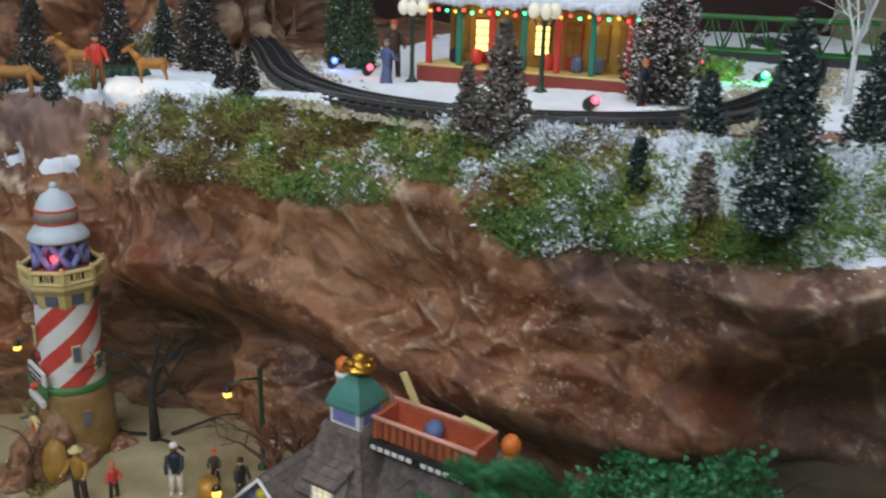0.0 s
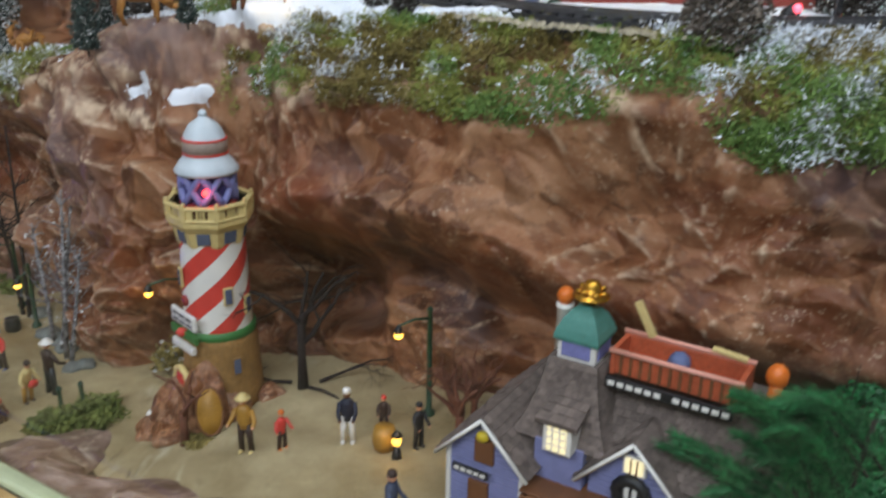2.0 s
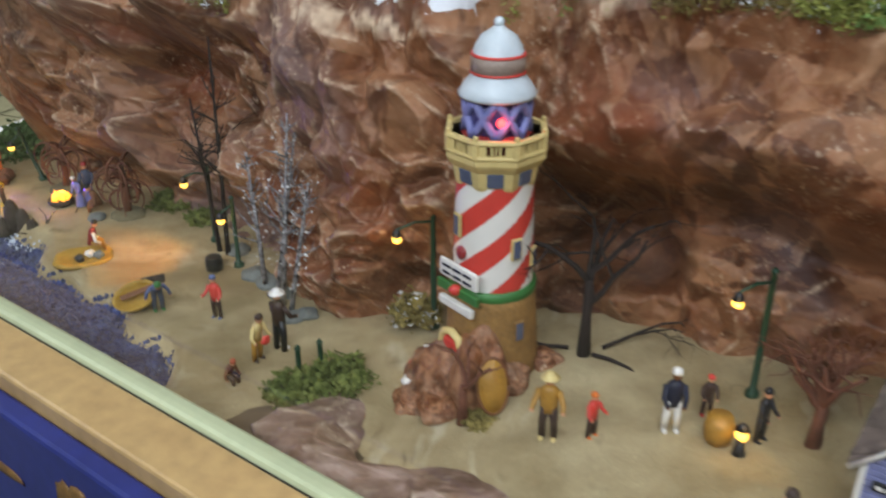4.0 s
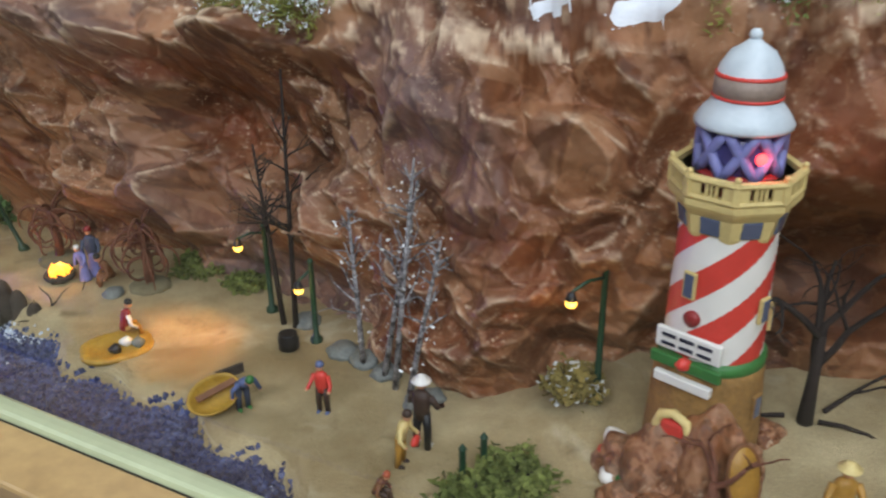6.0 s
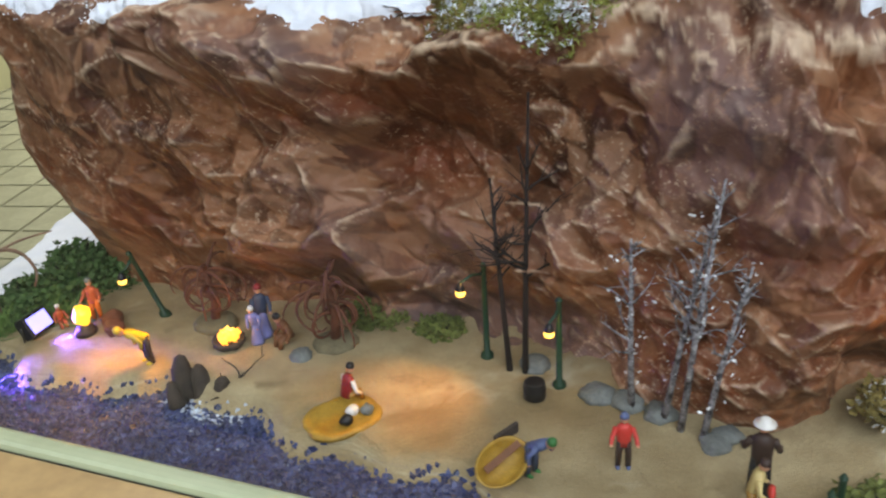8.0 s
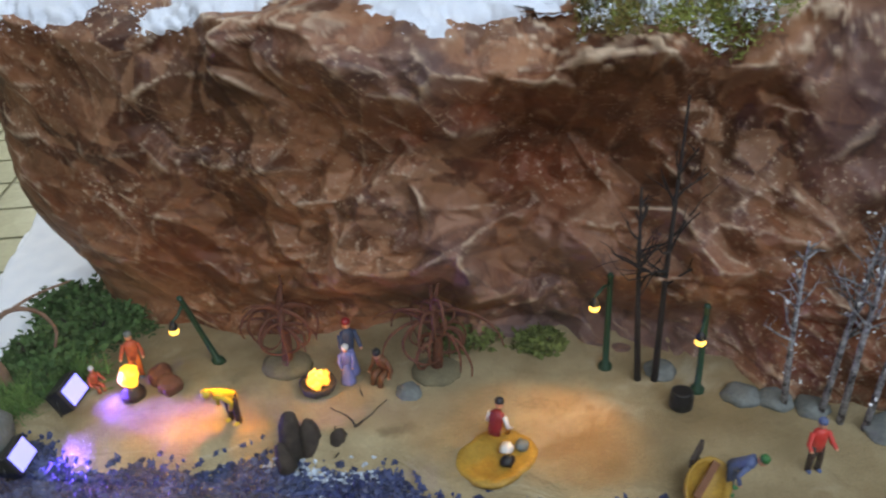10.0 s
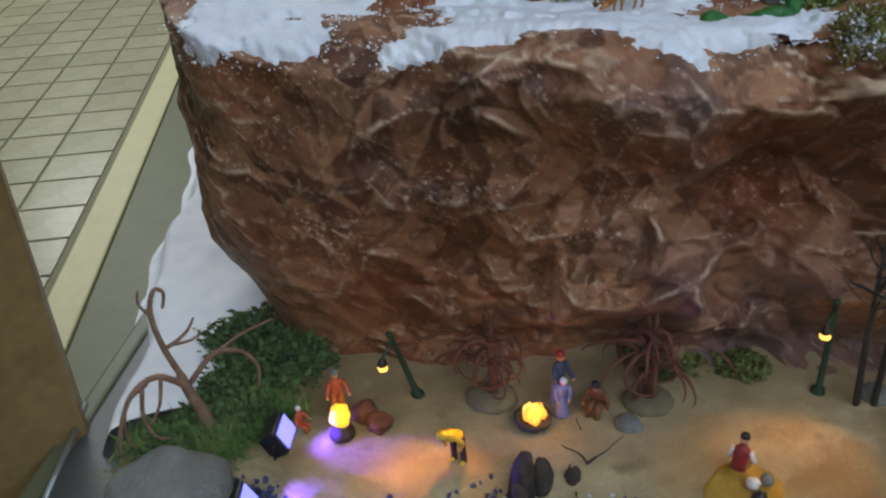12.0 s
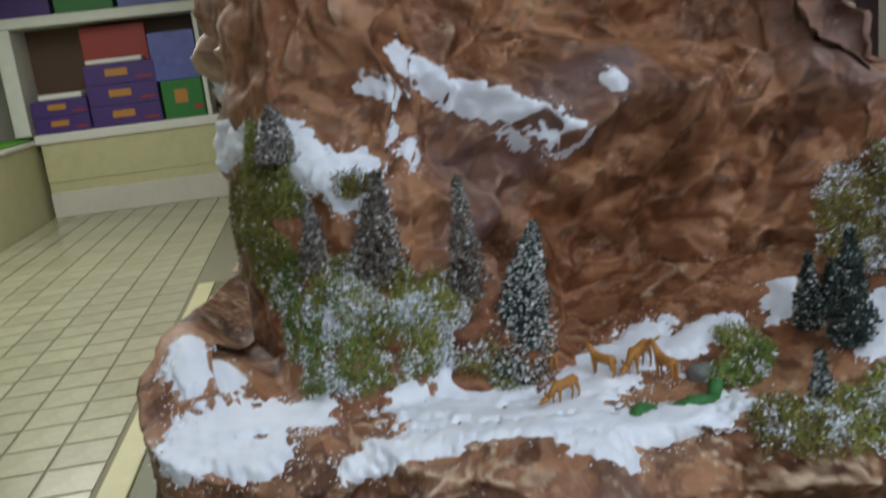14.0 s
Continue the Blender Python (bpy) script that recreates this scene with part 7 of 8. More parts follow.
# front rocks along the rail
sv = np.linspace(0, 1, 240)
rows_ = 40
P2 = np.zeros((240, rows_, 3))
tone_f, relief_f = np.zeros((2, 240, rows_)), np.zeros((240, rows_))
for i, s in enumerate(sv):
    c = R0 + E1 * (0.085 + 0.95 * s)
    for j in range(rows_):
        f = j / (rows_ - 1)
        wid = 0.004 + f * (0.098 - 0.03 * float(smooth(0.3, 0.6, s)) + 0.012 * math.sin(s * 37) + 0.014 * math.sin(s * 17 + 1))
        p = c + E2 * wid
        g = float(sand_height(p.x, p.y))
        prof = math.sin(math.pi * min(1, f ** 0.75)) ** 0.7
        z = 0.836 + (g - 0.836) * f + 0.027 * prof * smooth(0, 0.03, s) - 0.003 * f
        cr, tone_f[0][i, j], tone_f[1][i, j] = crumple(p.x * 1.8 - 0.5, p.y * 1.8, z * 1.8)
        cr = relief_f[i, j] = float(cr)
        P2[i, j] = (p.x - E2.x * cr * 0.5, p.y - E2.y * cr * 0.5, z + cr * 0.42 * prof)
soil = np.zeros((160, 14, 3))
for i in range(160):
    s = i / 159
    for j in range(14):
        f = j / 13
        p = R0 + E1 * (0.07 + 1.0 * s) + E2 * (0.002 + f * (0.085 + 0.012 * math.sin(s * 29) + 0.008 * math.sin(s * 71)))
        soil[i, j] = (p.x, p.y, ground(p.x, p.y) + 0.004 * (1 - f) + 0.003 - 0.006 * f ** 4 + 0.002 * noise.noise(Vector((p.x, p.y, 0)) * 60))
tagged(grid_mesh("soil_strip", soil, np.ones((159, 13), bool), M_SOIL), "dark brown soil sloping down to the front rail", "soil", kind="structure")
# dark sheet over the pale sand; its colour stands for the hollow's shade
hx_, hy_ = np.meshgrid(np.arange(0.16, 0.95, 0.02), np.arange(0.36, 0.95, 0.02), indexing="ij")
hz_ = sand_height(hx_, hy_) + 0.004 + 0.02 * (folds(np.stack([hx_, hy_, 0 * hx_], -1), 18.0, 51)[0] + 0.3) * smooth(0.16, 0.24, hx_) - 0.012 * smooth(0.2, 0.16, hx_)
inside_ = ((hx_ - R0.x) * E2.x + (hy_ - R0.y) * E2.y)[:-1, :-1] > 0.09
tagged(grid_mesh("hollow_shade_sheet", np.stack([hx_, hy_, hz_], -1), inside_, M_SOIL), "dark brown lumpy sheet that gives the hollow beside the house its shade", "soil", kind="structure")
fr = grid_mesh("front_rocks", P2, np.ones((239, rows_ - 1), bool), M_ROCK2)
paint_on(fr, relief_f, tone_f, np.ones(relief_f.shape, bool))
tagged(fr, "grey-brown crumpled rock strip between sand and rail", "rock strip", kind="structure")

# ---------------------------------------------------------------- moss on the brow
def blades(points, length, width, name, material, seed):
    """Fine moss fibres, one narrow blade for each point, in one mesh."""
    r = np.random.RandomState(seed)
    p = np.asarray(points, float)
    d = r.normal(0, 1, p.shape) * (1, 1, 0.8) + (0, -0.25, 0.6)
    d /= np.linalg.norm(d, axis=1, keepdims=True)
    w = np.cross(d, r.normal(0, 1, p.shape))
    w *= width * r.uniform(0.6, 1.3, (len(p), 1)) / np.linalg.norm(w, axis=1, keepdims=True)
    tip = p + d * length * r.uniform(0.5, 1.4, (len(p), 1))
    V = np.stack([p - w, p + w, tip], 1).reshape(-1, 3)
    me = bpy.data.meshes.new(name)
    me.from_pydata(V.tolist(), [], np.arange(len(V)).reshape(-1, 3).tolist())
    me.materials.append(material)
    return new(name, me)


r_ = np.random.RandomState(41)
tuft = []
for cx_, cy_, w_ in ((-1.278, 1.375, 0.014), (-1.262, 1.365, 0.014), (-1.246, 1.362, 0.014), (-1.228, 1.36, 0.012), (-1.27, 1.40, 0.014), (-1.215, 1.372, 0.012), (-1.17, 1.375, 0.012)):
    gx_, gy_ = r_.normal(cx_, w_, 420), r_.normal(cy_, w_ * 0.7, 420)
    tuft.extend((a, b, ground(a, b)) for a, b in zip(gx_, gy_))
tagged(blades(tuft, 0.026, 0.0008, "grass_tufts", M_MOSSG, 42), "long green grass tufts at the driftwood's foot", "grass", kind="stuff")

r_ = np.random.RandomState(12)
J = np.arange(120, ROWS_UP, 2)
Q = CLIFF_P[::2, J]
v_ = np.broadcast_to(level[:, J] * 0.96, Q.shape[:2])
x_ = Q[..., 0]
soft_n = lambda k, seed: folds(Q, k, seed)[0] * 2
low = 0.97 + 0.06 * soft_n(8, 31) - 0.035 * smooth(-0.2, -0.1, x_) - 0.03 * smooth(0.0, 0.1, x_) - 0.04 * smooth(0.12, 0.24, x_) - 0.04 * smooth(-0.2, -0.28, x_)
high = np.interp(x_, (-0.36, -0.26, -0.18, 0.1, 0.2), (1.01, 1.03, 1.035, 1.045, 1.07))
dens = (1.0 + 0.8 * soft_n(16, 32) + 0.5 * soft_n(45, 33)) * (v_ > low) * (v_ < high) * (x_ > -0.36 + 0.05 * soft_n(30, 34)) * (x_ < 0.6) * smooth(0, 0.03, v_ - low)
pts = {"g": [], "m": [], "o": [], "w": []}
mound = np.clip(0.35 + 1.1 * soft_n(26, 35), 0, 1) * (1 - 0.75 * smooth(0.99, 1.03, v_))
frosty = 0.9 * soft_n(38, 36) + 0.35 * smooth(1.0, 1.05, v_) + 0.42 * smooth(0.08, 0.2, x_) * smooth(0.96, 1.03, v_) + 0.3 * smooth(-0.2, -0.3, x_) * smooth(0.99, 1.03, v_)
hue = soft_n(13, 37) + 0.5 * soft_n(40, 38)
for q in range(70):
    ok_ = r_.uniform(size=dens.shape) < np.clip(dens, 0, 1) * 0.8
    at_ = Q + r_.normal(0, 0.003, Q.shape) + np.stack([0 * x_, -0.014 * mound * r_.uniform(size=x_.shape), 0.004 + 0.018 * mound * r_.uniform(size=x_.shape)], -1)
    white = ok_ & (r_.uniform(size=x_.shape) < np.clip(1.5 * frosty - 0.25, 0.015, 0.8))
    for key, chosen in (("g", hue > 0.1), ("m", (hue <= 0.1) & (hue > -0.25)), ("o", hue <= -0.25)):
        pts[key].extend(at_[ok_ & ~white & chosen].tolist())
    pts["w"].extend(at_[white].tolist())
rnd = random.Random(12)
# clumps on the ledge and the mountain: centre, radius, kind
MOSS_AREAS = [(-1.007, 1.61, 1.382, 0.03, "m"), (-0.998, 1.575, 1.36, 0.035, "m"), (-1.005, 1.62, 1.33, 0.045, "o"), (-1.007, 1.62, 1.297, 0.042, "m"), (-0.99, 1.72, 1.32, 0.05, "o"), (-0.985, 1.75, 1.28, 0.05, "m"), (-1.01, 1.566, 1.25, 0.035, "g"),
              (-1.009, 1.508, 1.232, 0.036, "g"), (-1.012, 1.47, 1.222, 0.032, "g"), (-0.978, 1.466, 1.231, 0.035, "m"), (-0.946, 1.477, 1.254, 0.035, "o"), (-0.952, 1.45, 1.222, 0.036, "m"), (-0.923, 1.456, 1.236, 0.036, "m"), (-0.915, 1.429, 1.217, 0.032, "m"),
              (-0.877, 1.44, 1.225, 0.026, "o"), (-0.934, 1.421, 1.204, 0.026, "m"), (-0.888, 1.405, 1.186, 0.026, "o"), (-0.862, 1.385, 1.175, 0.018, "m"), (-0.975, 1.491, 1.258, 0.035, "m"), (-0.985, 1.44, 1.21, 0.026, "g"), (-0.949, 1.484, 1.37, 0.02, "o"),
              (-0.982, 1.465, 1.262, 0.026, "w"), (-0.962, 1.452, 1.255, 0.02, "w"), (-0.93, 1.43, 1.235, 0.016, "w"), (-0.905, 1.405, 1.195, 0.018, "w"), (-0.96, 1.43, 1.212, 0.014, "w"),
              (-0.68, 1.26, 1.17, 0.03, "g"), (-0.66, 1.29, 1.175, 0.026, "m"), (-0.743, 1.153, 1.165, 0.03, "o"), (-0.715, 1.14, 1.16, 0.034, "m"), (-0.47, 1.278, 1.24, 0.05, "o"), (-0.43, 1.30, 1.26, 0.05, "o"), (-0.39, 1.02, 1.262, 0.03, "g"), (-0.66, 1.12, 1.165, 0.03, "m")]
ground_pts = np.concatenate([WALL[::2, ::2].reshape(-1, 3), CORE[(CORE[..., 2] < 1.3) & INSIDE], CLIFF_P[::2, ::2].reshape(-1, 3)])
near_tree = kdtree.KDTree(len(ground_pts))
for k, p in enumerate(ground_pts):
    near_tree.insert(p, k)
near_tree.balance()
for cx_, cy_, cz_, r, kind_ in MOSS_AREAS:
    found = near_tree.find_range((cx_, cy_, cz_), r * 1.4)
    for q in range(int(10000 * (r / 0.04) ** 2) if found else 0):
        p, _, dist = found[rnd.randrange(len(found))]
        if 1.1 * noise.noise(p * 26 + Vector((3, 1, 2))) + 0.95 < dist / (1.2 * r):
            continue
        powder = 0.1 if cx_ < -0.985 and cz_ > 1.27 else 1.0
        fro = 0.9 if kind_ == "w" else powder * (0.06 + 0.6 * float(smooth(0.06, 0.32, noise.noise(p * 48 + Vector((8, 0, 0))))))
        key = "w" if rnd.random() < fro else (kind_ if rnd.random() < 0.65 else rnd.choice("mo"))
        pts[key].append(tuple(p + Vector((rnd.gauss(0, 0.002), rnd.uniform(-0.008, 0.001), rnd.uniform(-0.001, 0.012)))))
for key, m_, lab in (("g", M_MOSSG, "green foam foliage spilling over the rock brow"), ("m", M_MOSS, "yellow-green moss on the rock"), ("o", M_OLIVE, "dry olive moss on the rock"), ("w", M_SNOW, "white flocking caught in the moss")):
    ob = blades(pts[key], 0.0052, 0.0009 if key != "w" else 0.0012, "moss_" + {"g": "foliage", "m": "carpet", "o": "dry", "w": "flock"}[key], m_, 3)
    tagged(ob, lab, "moss", kind="stuff")

# ---------------------------------------------------------------- upper ledge by the mountain
for k, (x, y, h, r, nd, lean, sn) in enumerate((
        (-1.005, 1.565, 0.055, 0.021, M_FIRB, -0.003, 0.45), (-0.985, 1.568, 0.05, 0.018, M_FIRB, 0.0, 0.6), (-1.004, 1.478, 0.068, 0.0165, M_FIRB, 0.002, 0.35), (-0.933, 1.468, 0.105, 0.032, M_FIRB, 0.012, 0.3),
        (-0.852, 1.452, 0.12, 0.022, M_FIRB, 0.0, 0.35), (-0.852, 1.395, 0.138, 0.046, M_FIR, 0.062, 0.66), (-0.612, 1.25, 0.07, 0.016, M_FIR, 0.0, 0.35), (-0.585, 1.243, 0.05, 0.017, M_FIR, 0.0, 0.3),
        (-0.71, 1.158, 0.052, 0.0125, M_FIR, 0.002, 0.55), (-0.40, 1.285, 0.09, 0.022, M_FIR, 0.0, 0.15))):
    q_ = {0: (-1.012, 1.56, 1.395), 1: (-0.992, 1.55, 1.39), 2: (-1.005, 1.50, 1.295), 3: (-0.938, 1.472, 1.28), 4: (-0.866, 1.432, 1.24)}.get(k)
    x, y, z = near_tree.find(q_)[0] if q_ else up_point(x, y)
    cone_tree(x, y, z - 0.003, h, r, nd, M_FROST, "frosted %s bottle-brush fir on the snowy ledge" % ("dark green" if nd is M_FIR else "grey-brown"), 200 + k, lean, snow=sn)
deer(-0.845, 1.318, up(-0.845, 1.318), 185, 0.66, "small fawn-coloured toy deer lying on the snowy ledge", True)
deer(-0.785, 1.338, up(-0.785, 1.338), 100, 0.66, "small fawn-coloured toy deer on the snowy ledge")
deer(-0.75, 1.328, up(-0.75, 1.328), 200, 0.78, "brown toy deer on the snowy ledge", True)
deer(-0.745, 1.298, up(-0.745, 1.298), 80, 0.72, "fawn-coloured toy deer with raised head on the ledge")
deer(-0.81, 1.383, up(-0.81, 1.383), 60, 0.66, "brown toy deer near the firs")
bm = bmesh.new()
for k in range(30):
    f = k / 29
    blob(bm, (-0.83 + 0.10 * f, 1.245 + 0.012 * math.sin(f * 7), 0.006 + 0.004 * math.sin(f * 13)), (0.0075, 0.0065, 0.0055), 0, 1, 0.4)
gl = obj("green_hose", bm, M_LEAFGREEN)
gl.location = (0, 0, up(-0.78, 1.245))
tagged(gl, "dull green foam roll lying on the ledge", "foam roll")
boulder(-0.715, 1.285, up(-0.715, 1.285) + 0.004, 0.012, M_GREY, "grey stone on the ledge", 120, 0.8)

# the clearing with the red-coated figure
figurine("hunter_figurine", "toy figure in a red coat standing in the snowy clearing", -0.372, 0.952, up(-0.372, 0.952) + 0.003, 20, 0.062, M_RED, M_BROWN, M_DARKWOOD)
deer(-0.316, 0.96, up(-0.316, 0.96) + 0.004, 172, 0.85, "bright fawn toy deer facing the red-coated figure")
deer(-0.485, 1.0, up(-0.485, 1.0) + 0.003, 10, 1.05, "fawn toy deer grazing in the snow", True)
deer(-0.43, 1.06, up(-0.43, 1.06) + 0.003, 185, 1.1, "brown toy deer standing behind", False)
for k, (x, y, h, r, nd, sn) in enumerate(((-0.425, 0.955, 0.04, 0.010, M_FIR, 0.15), (-0.545, 1.0, 0.04, 0.012, M_FIR, 0.2), (-0.30, 1.10, 0.15, 0.036, M_FIRD, 0.15), (-0.26, 1.06, 0.05, 0.016, M_FIRD, 0.2),
        (-0.205, 0.93, 0.055, 0.017, M_FIRD, 0.2), (-0.235, 0.955, 0.045, 0.014, M_FIRD, 0.2), (-0.52, 1.13, 0.13, 0.032, M_FIRD, 0.12), (-0.44, 1.20, 0.14, 0.03, M_FIRD, 0.1), (-0.62, 1.2, 0.10, 0.025, M_FIR, 0.15))):
    cone_tree(x, y, up(x, y) - 0.002, h, r, nd, M_FROST, "dark bottle-brush fir by the snowy clearing", 300 + k, 0.0, snow=sn)
bulb("clearing_glow", (-0.34, 0.925, up(-0.34, 0.925) + 0.025), 0.016, (1.0, 0.66, 0.14), 0.005)
bm = bmesh.new()
for k in range(5):
    blob(bm, (0.01 * k, 0.004 * (k % 2), 0.012), (0.011, 0.01, 0.014), 0, 2, 0.5)
sh = obj("dark_shrub", bm, M_GREEN)
sh.location = (-0.375, 0.99, up(-0.375, 0.99))
tagged(sh, "low dark green shrub in the snow", "shrub")

# ---------------------------------------------------------------- railway
TR = np.array([(-0.42, 2.05), (-0.34, 1.65), (-0.25, 1.32), (-0.175, 1.04), (-0.09, 0.875), (0.02, 0.79), (0.13, 0.772), (0.235, 0.80), (0.32, 0.89), (0.42, 1.05), (0.53, 1.27), (0.66, 1.6), (0.70, 1.95)])


def track_at(s):
    i = int(min(max(math.floor(s), 0), len(TR) - 2))
    f = s - i
    p0, p1, p2, p3 = (Vector(TR[min(max(i + d, 0), len(TR) - 1)]) for d in (-1, 0, 1, 2))
    return 0.5 * (2 * p1 + (p2 - p0) * f + (2 * p0 - 5 * p1 + 4 * p2 - p3) * f ** 2 + (3 * p1 - p0 - 3 * p2 + p3) * f ** 3)


ZT = 1.274
track = thing("toy_railway", "curved dark toy railway track on a pale bed", "railway track")
line = []
for k in range(241):
    s = k / 240 * (len(TR) - 1)
    p, q = track_at(s), track_at(min(s + 0.02, len(TR) - 1.0001)) - track_at(max(s - 0.02, 0))
    q.normalize()
    line.append((p, Vector((-q.y, q.x))))


def ribbon(name, off, half, z0_, z1_, material, parent):
    bm = bmesh.new()
    prev = None
    for p, n_ in line:
        a, b = p + n_ * (off - half), p + n_ * (off + half)
        ring = [bm.verts.new((a.x, a.y, z0_)), bm.verts.new((a.x, a.y, z1_)), bm.verts.new((b.x, b.y, z1_)), bm.verts.new((b.x, b.y, z0_))]
        if prev:
            for i in range(4):
                bm.faces.new((prev[i], prev[(i + 1) % 4], ring[(i + 1) % 4], ring[i]))
        prev = ring
    bmesh.ops.recalc_face_normals(bm, faces=bm.faces)
    return part(name, bm, material, parent)


ribbon("track_bed", 0, 0.027, 1.255, ZT, M_TIE, track)
for off in (-0.0165, 0.0, 0.0165):
    ribbon("rail", off, 0.0014 if off else 0.001, ZT, ZT + 0.006, M_RAIL, track)
tie_bm = bmesh.new()
box(tie_bm, -0.023, 0.023, -0.0028, 0.0028, 0, 0.0022, 0)
tie_me = bpy.data.meshes.new("tie")
tie_bm.to_mesh(tie_bm and tie_me)
tie_bm.free()
tie_me.materials.append(M_BLACK)
for k in range(0, 241, 2):
    p, n_ = line[k]
    ob = new("tie", tie_me)
    ob.parent = track
    ob.matrix_basis = pose(p.x, p.y, ZT, 0, 0, math.degrees(math.atan2(n_.y, n_.x)))
rnd = random.Random(31)
V, F = [], []
for k in range(5200):
    i = rnd.randint(0, 240)
    p, n_ = line[i]
    side = rnd.choice((-1, 1))
    off = side * (0.027 + abs(rnd.gauss(0, 0.016)))
    x, y = p.x + n_.x * off + rnd.gauss(0, 0.006), p.y + n_.y * off + rnd.gauss(0, 0.006)
    if y > 1.4 or y < 0.72:
        continue
    r = rnd.uniform(0.0016, 0.0038)
    z = up(x, y) + 0.005
    o = len(V)
    V += [(x + r, y, z), (x - r, y + r * 0.2, z), (x, y + r, z), (x, y - r, z), (x, y, z + r), (x, y, z - r)]
    F += [(o, o + 2, o + 4), (o + 2, o + 1, o + 4), (o + 1, o + 3, o + 4), (o + 3, o, o + 4)]
me = bpy.data.meshes.new("ballast")
me.from_pydata(V, [], F)
me.materials.append(M_BALLAST)
tagged(new("ballast", me), "pale gravel along the toy railway", "ballast", kind="stuff")

# ---------------------------------------------------------------- station
SO = Vector((0.105, 1.07, up(0.105, 1.07) + 0.006))
st = thing("toy_station", "lit toy station with yellow walls, red platform and snowy roof", "station", SO, -27, "", 0.74)


def sbox(name, material, x0, x1, y0, y1, z0, z1, bevel=0.0008, label="", parent=None):
    bm = bmesh.new()
    box(bm, x0, x1, y0, y1, z0, z1, bevel)
    return part(name, bm, material, parent or st, label)


M_STWALL = mat("yellow_station_wall", srgb(136, 108, 48), 0.6, 0.2, 40, 0.2)
M_STDIM = mat("dim_station_pane", srgb(120, 100, 52), 0.2, 0.1, 60, 0, glow=0.06)
M_BRICK = mat("red_brick_paint", srgb(140, 58, 46), 0.7, 0.2, 90, 0.4)
M_TEALP = mat("teal_column_paint", srgb(40, 120, 100), 0.5, 0.15, 40, 0.2)
sbox("platform", M_BRICK, -0.19, 0.20, -0.03, 0.20, -0.012, 0.018, 0.002, "red brick platform")
sbox("platform_slab", M_CREAM, -0.19, 0.20, -0.031, 0.20, 0.018, 0.021, 0.0008, "cream platform slab")
sbox("wall", M_STWALL, -0.165, 0.18, 0.045, 0.19, 0.021, 0.135, 0.001)
for k, x0_ in enumerate((-0.155, -0.115, -0.055, -0.005, 0.05, 0.095, 0.14)):
    if k % 3 == 1:
        d_ = sbox("door", M_DKRED, x0_, x0_ + 0.03, 0.0405, 0.045, 0.021, 0.098, 0.001, "red station door with lit panes")
    else:
        d_ = sbox("window_frame", M_BROWN, x0_, x0_ + 0.03, 0.0405, 0.045, 0.038, 0.098, 0.001, "brown window frame")
    for i in range(2):
        for j in range(4):
            sbox("pane", M_WINGLOW if k in (1, 3) else M_STDIM, x0_ + 0.0035 + i * 0.0122, x0_ + 0.0145 + i * 0.0122, 0.0392, 0.0406, 0.043 + j * 0.0133, 0.054 + j * 0.0133, 0.0003, "yellow pane", d_)
for k in range(7):
    x0_ = -0.175 + k * 0.058
    sbox("column", M_TEALP if k % 2 else M_RED, x0_ - 0.0045, x0_ + 0.0045, -0.018, -0.009, 0.021, 0.118, 0.001, "painted porch column")
    for s in (-1, 1):
        bm = bmesh.new()
        tube(bm, [(x0_, -0.0135, 0.095), (x0_ + s * 0.009, -0.0135, 0.107), (x0_ + s * 0.018, -0.0135, 0.117)], [0.0018] * 3, 5)
        part("brace", bm, M_BROWN, st)
sbox("beam", M_BROWN, -0.185, 0.192, -0.019, -0.008, 0.117, 0.124, 0.001)
bm = bmesh.new()
V_ = [(-0.20, -0.04, 0.122), (0.21, -0.04, 0.122), (0.21, 0.11, 0.195), (-0.20, 0.11, 0.195)]
f_ = [bm.verts.new(v) for v in V_] + [bm.verts.new((x, y, z + 0.008)) for x, y, z in V_]
for q in ((0, 1, 2, 3), (7, 6, 5, 4), (0, 4, 5, 1), (1, 5, 6, 2), (2, 6, 7, 3), (3, 7, 4, 0)):
    bm.faces.new([f_[i] for i in q])
bmesh.ops.recalc_face_normals(bm, faces=bm.faces)
part("roof", bm, M_SNOWCAP, st, "snow-covered pitched roof")
bm = bmesh.new()
rnd = random.Random(5)
for k in range(40):
    blob(bm, (-0.20 + 0.41 * k / 39, -0.04, 0.126 + rnd.uniform(-0.003, 0.003)), (0.009, 0.008, rnd.uniform(0.005, 0.009)), 0, 1, 0.3)
part("snow_edge", bm, M_SNOWCAP, st, "lumpy snow along the eave")
for k in range(26):
    bm = bmesh.new()
    blob(bm, (-0.185 + 0.385 * k / 25, -0.021, 0.112 - 0.004 * math.sin(k * 1.3) ** 2), 0.0028, 0, 1)
    part("fairy_light", bm, [M_GREENLED, M_WARMGLOW, M_REDLED][k % 3], st)
for x0_, m_ in ((-0.10, M_RED), (-0.03, M_RED), (0.03, M_RED), (0.115, M_GREYBLUE), (-0.14, M_NAVY), (0.08, M_GREYBLUE)):
    bm = bmesh.new()
    lathe(bm, [(0.008, 0.021), (0.010, 0.028), (0.010, 0.04), (0.007, 0.047)], 12, Matrix.Translation((x0_, 0.02, 0)), 0, 0.1)
    part("barrel", bm, m_, st)
for x_ in (-0.12, 0.0, 0.12):
    bulb("porch_glow", SO + Matrix.Rotation(math.radians(-27), 3, "Z") @ (0.74 * Vector((x_, 0.008, 0.095))), 0.03, (1.0, 0.75, 0.25), 0.006)


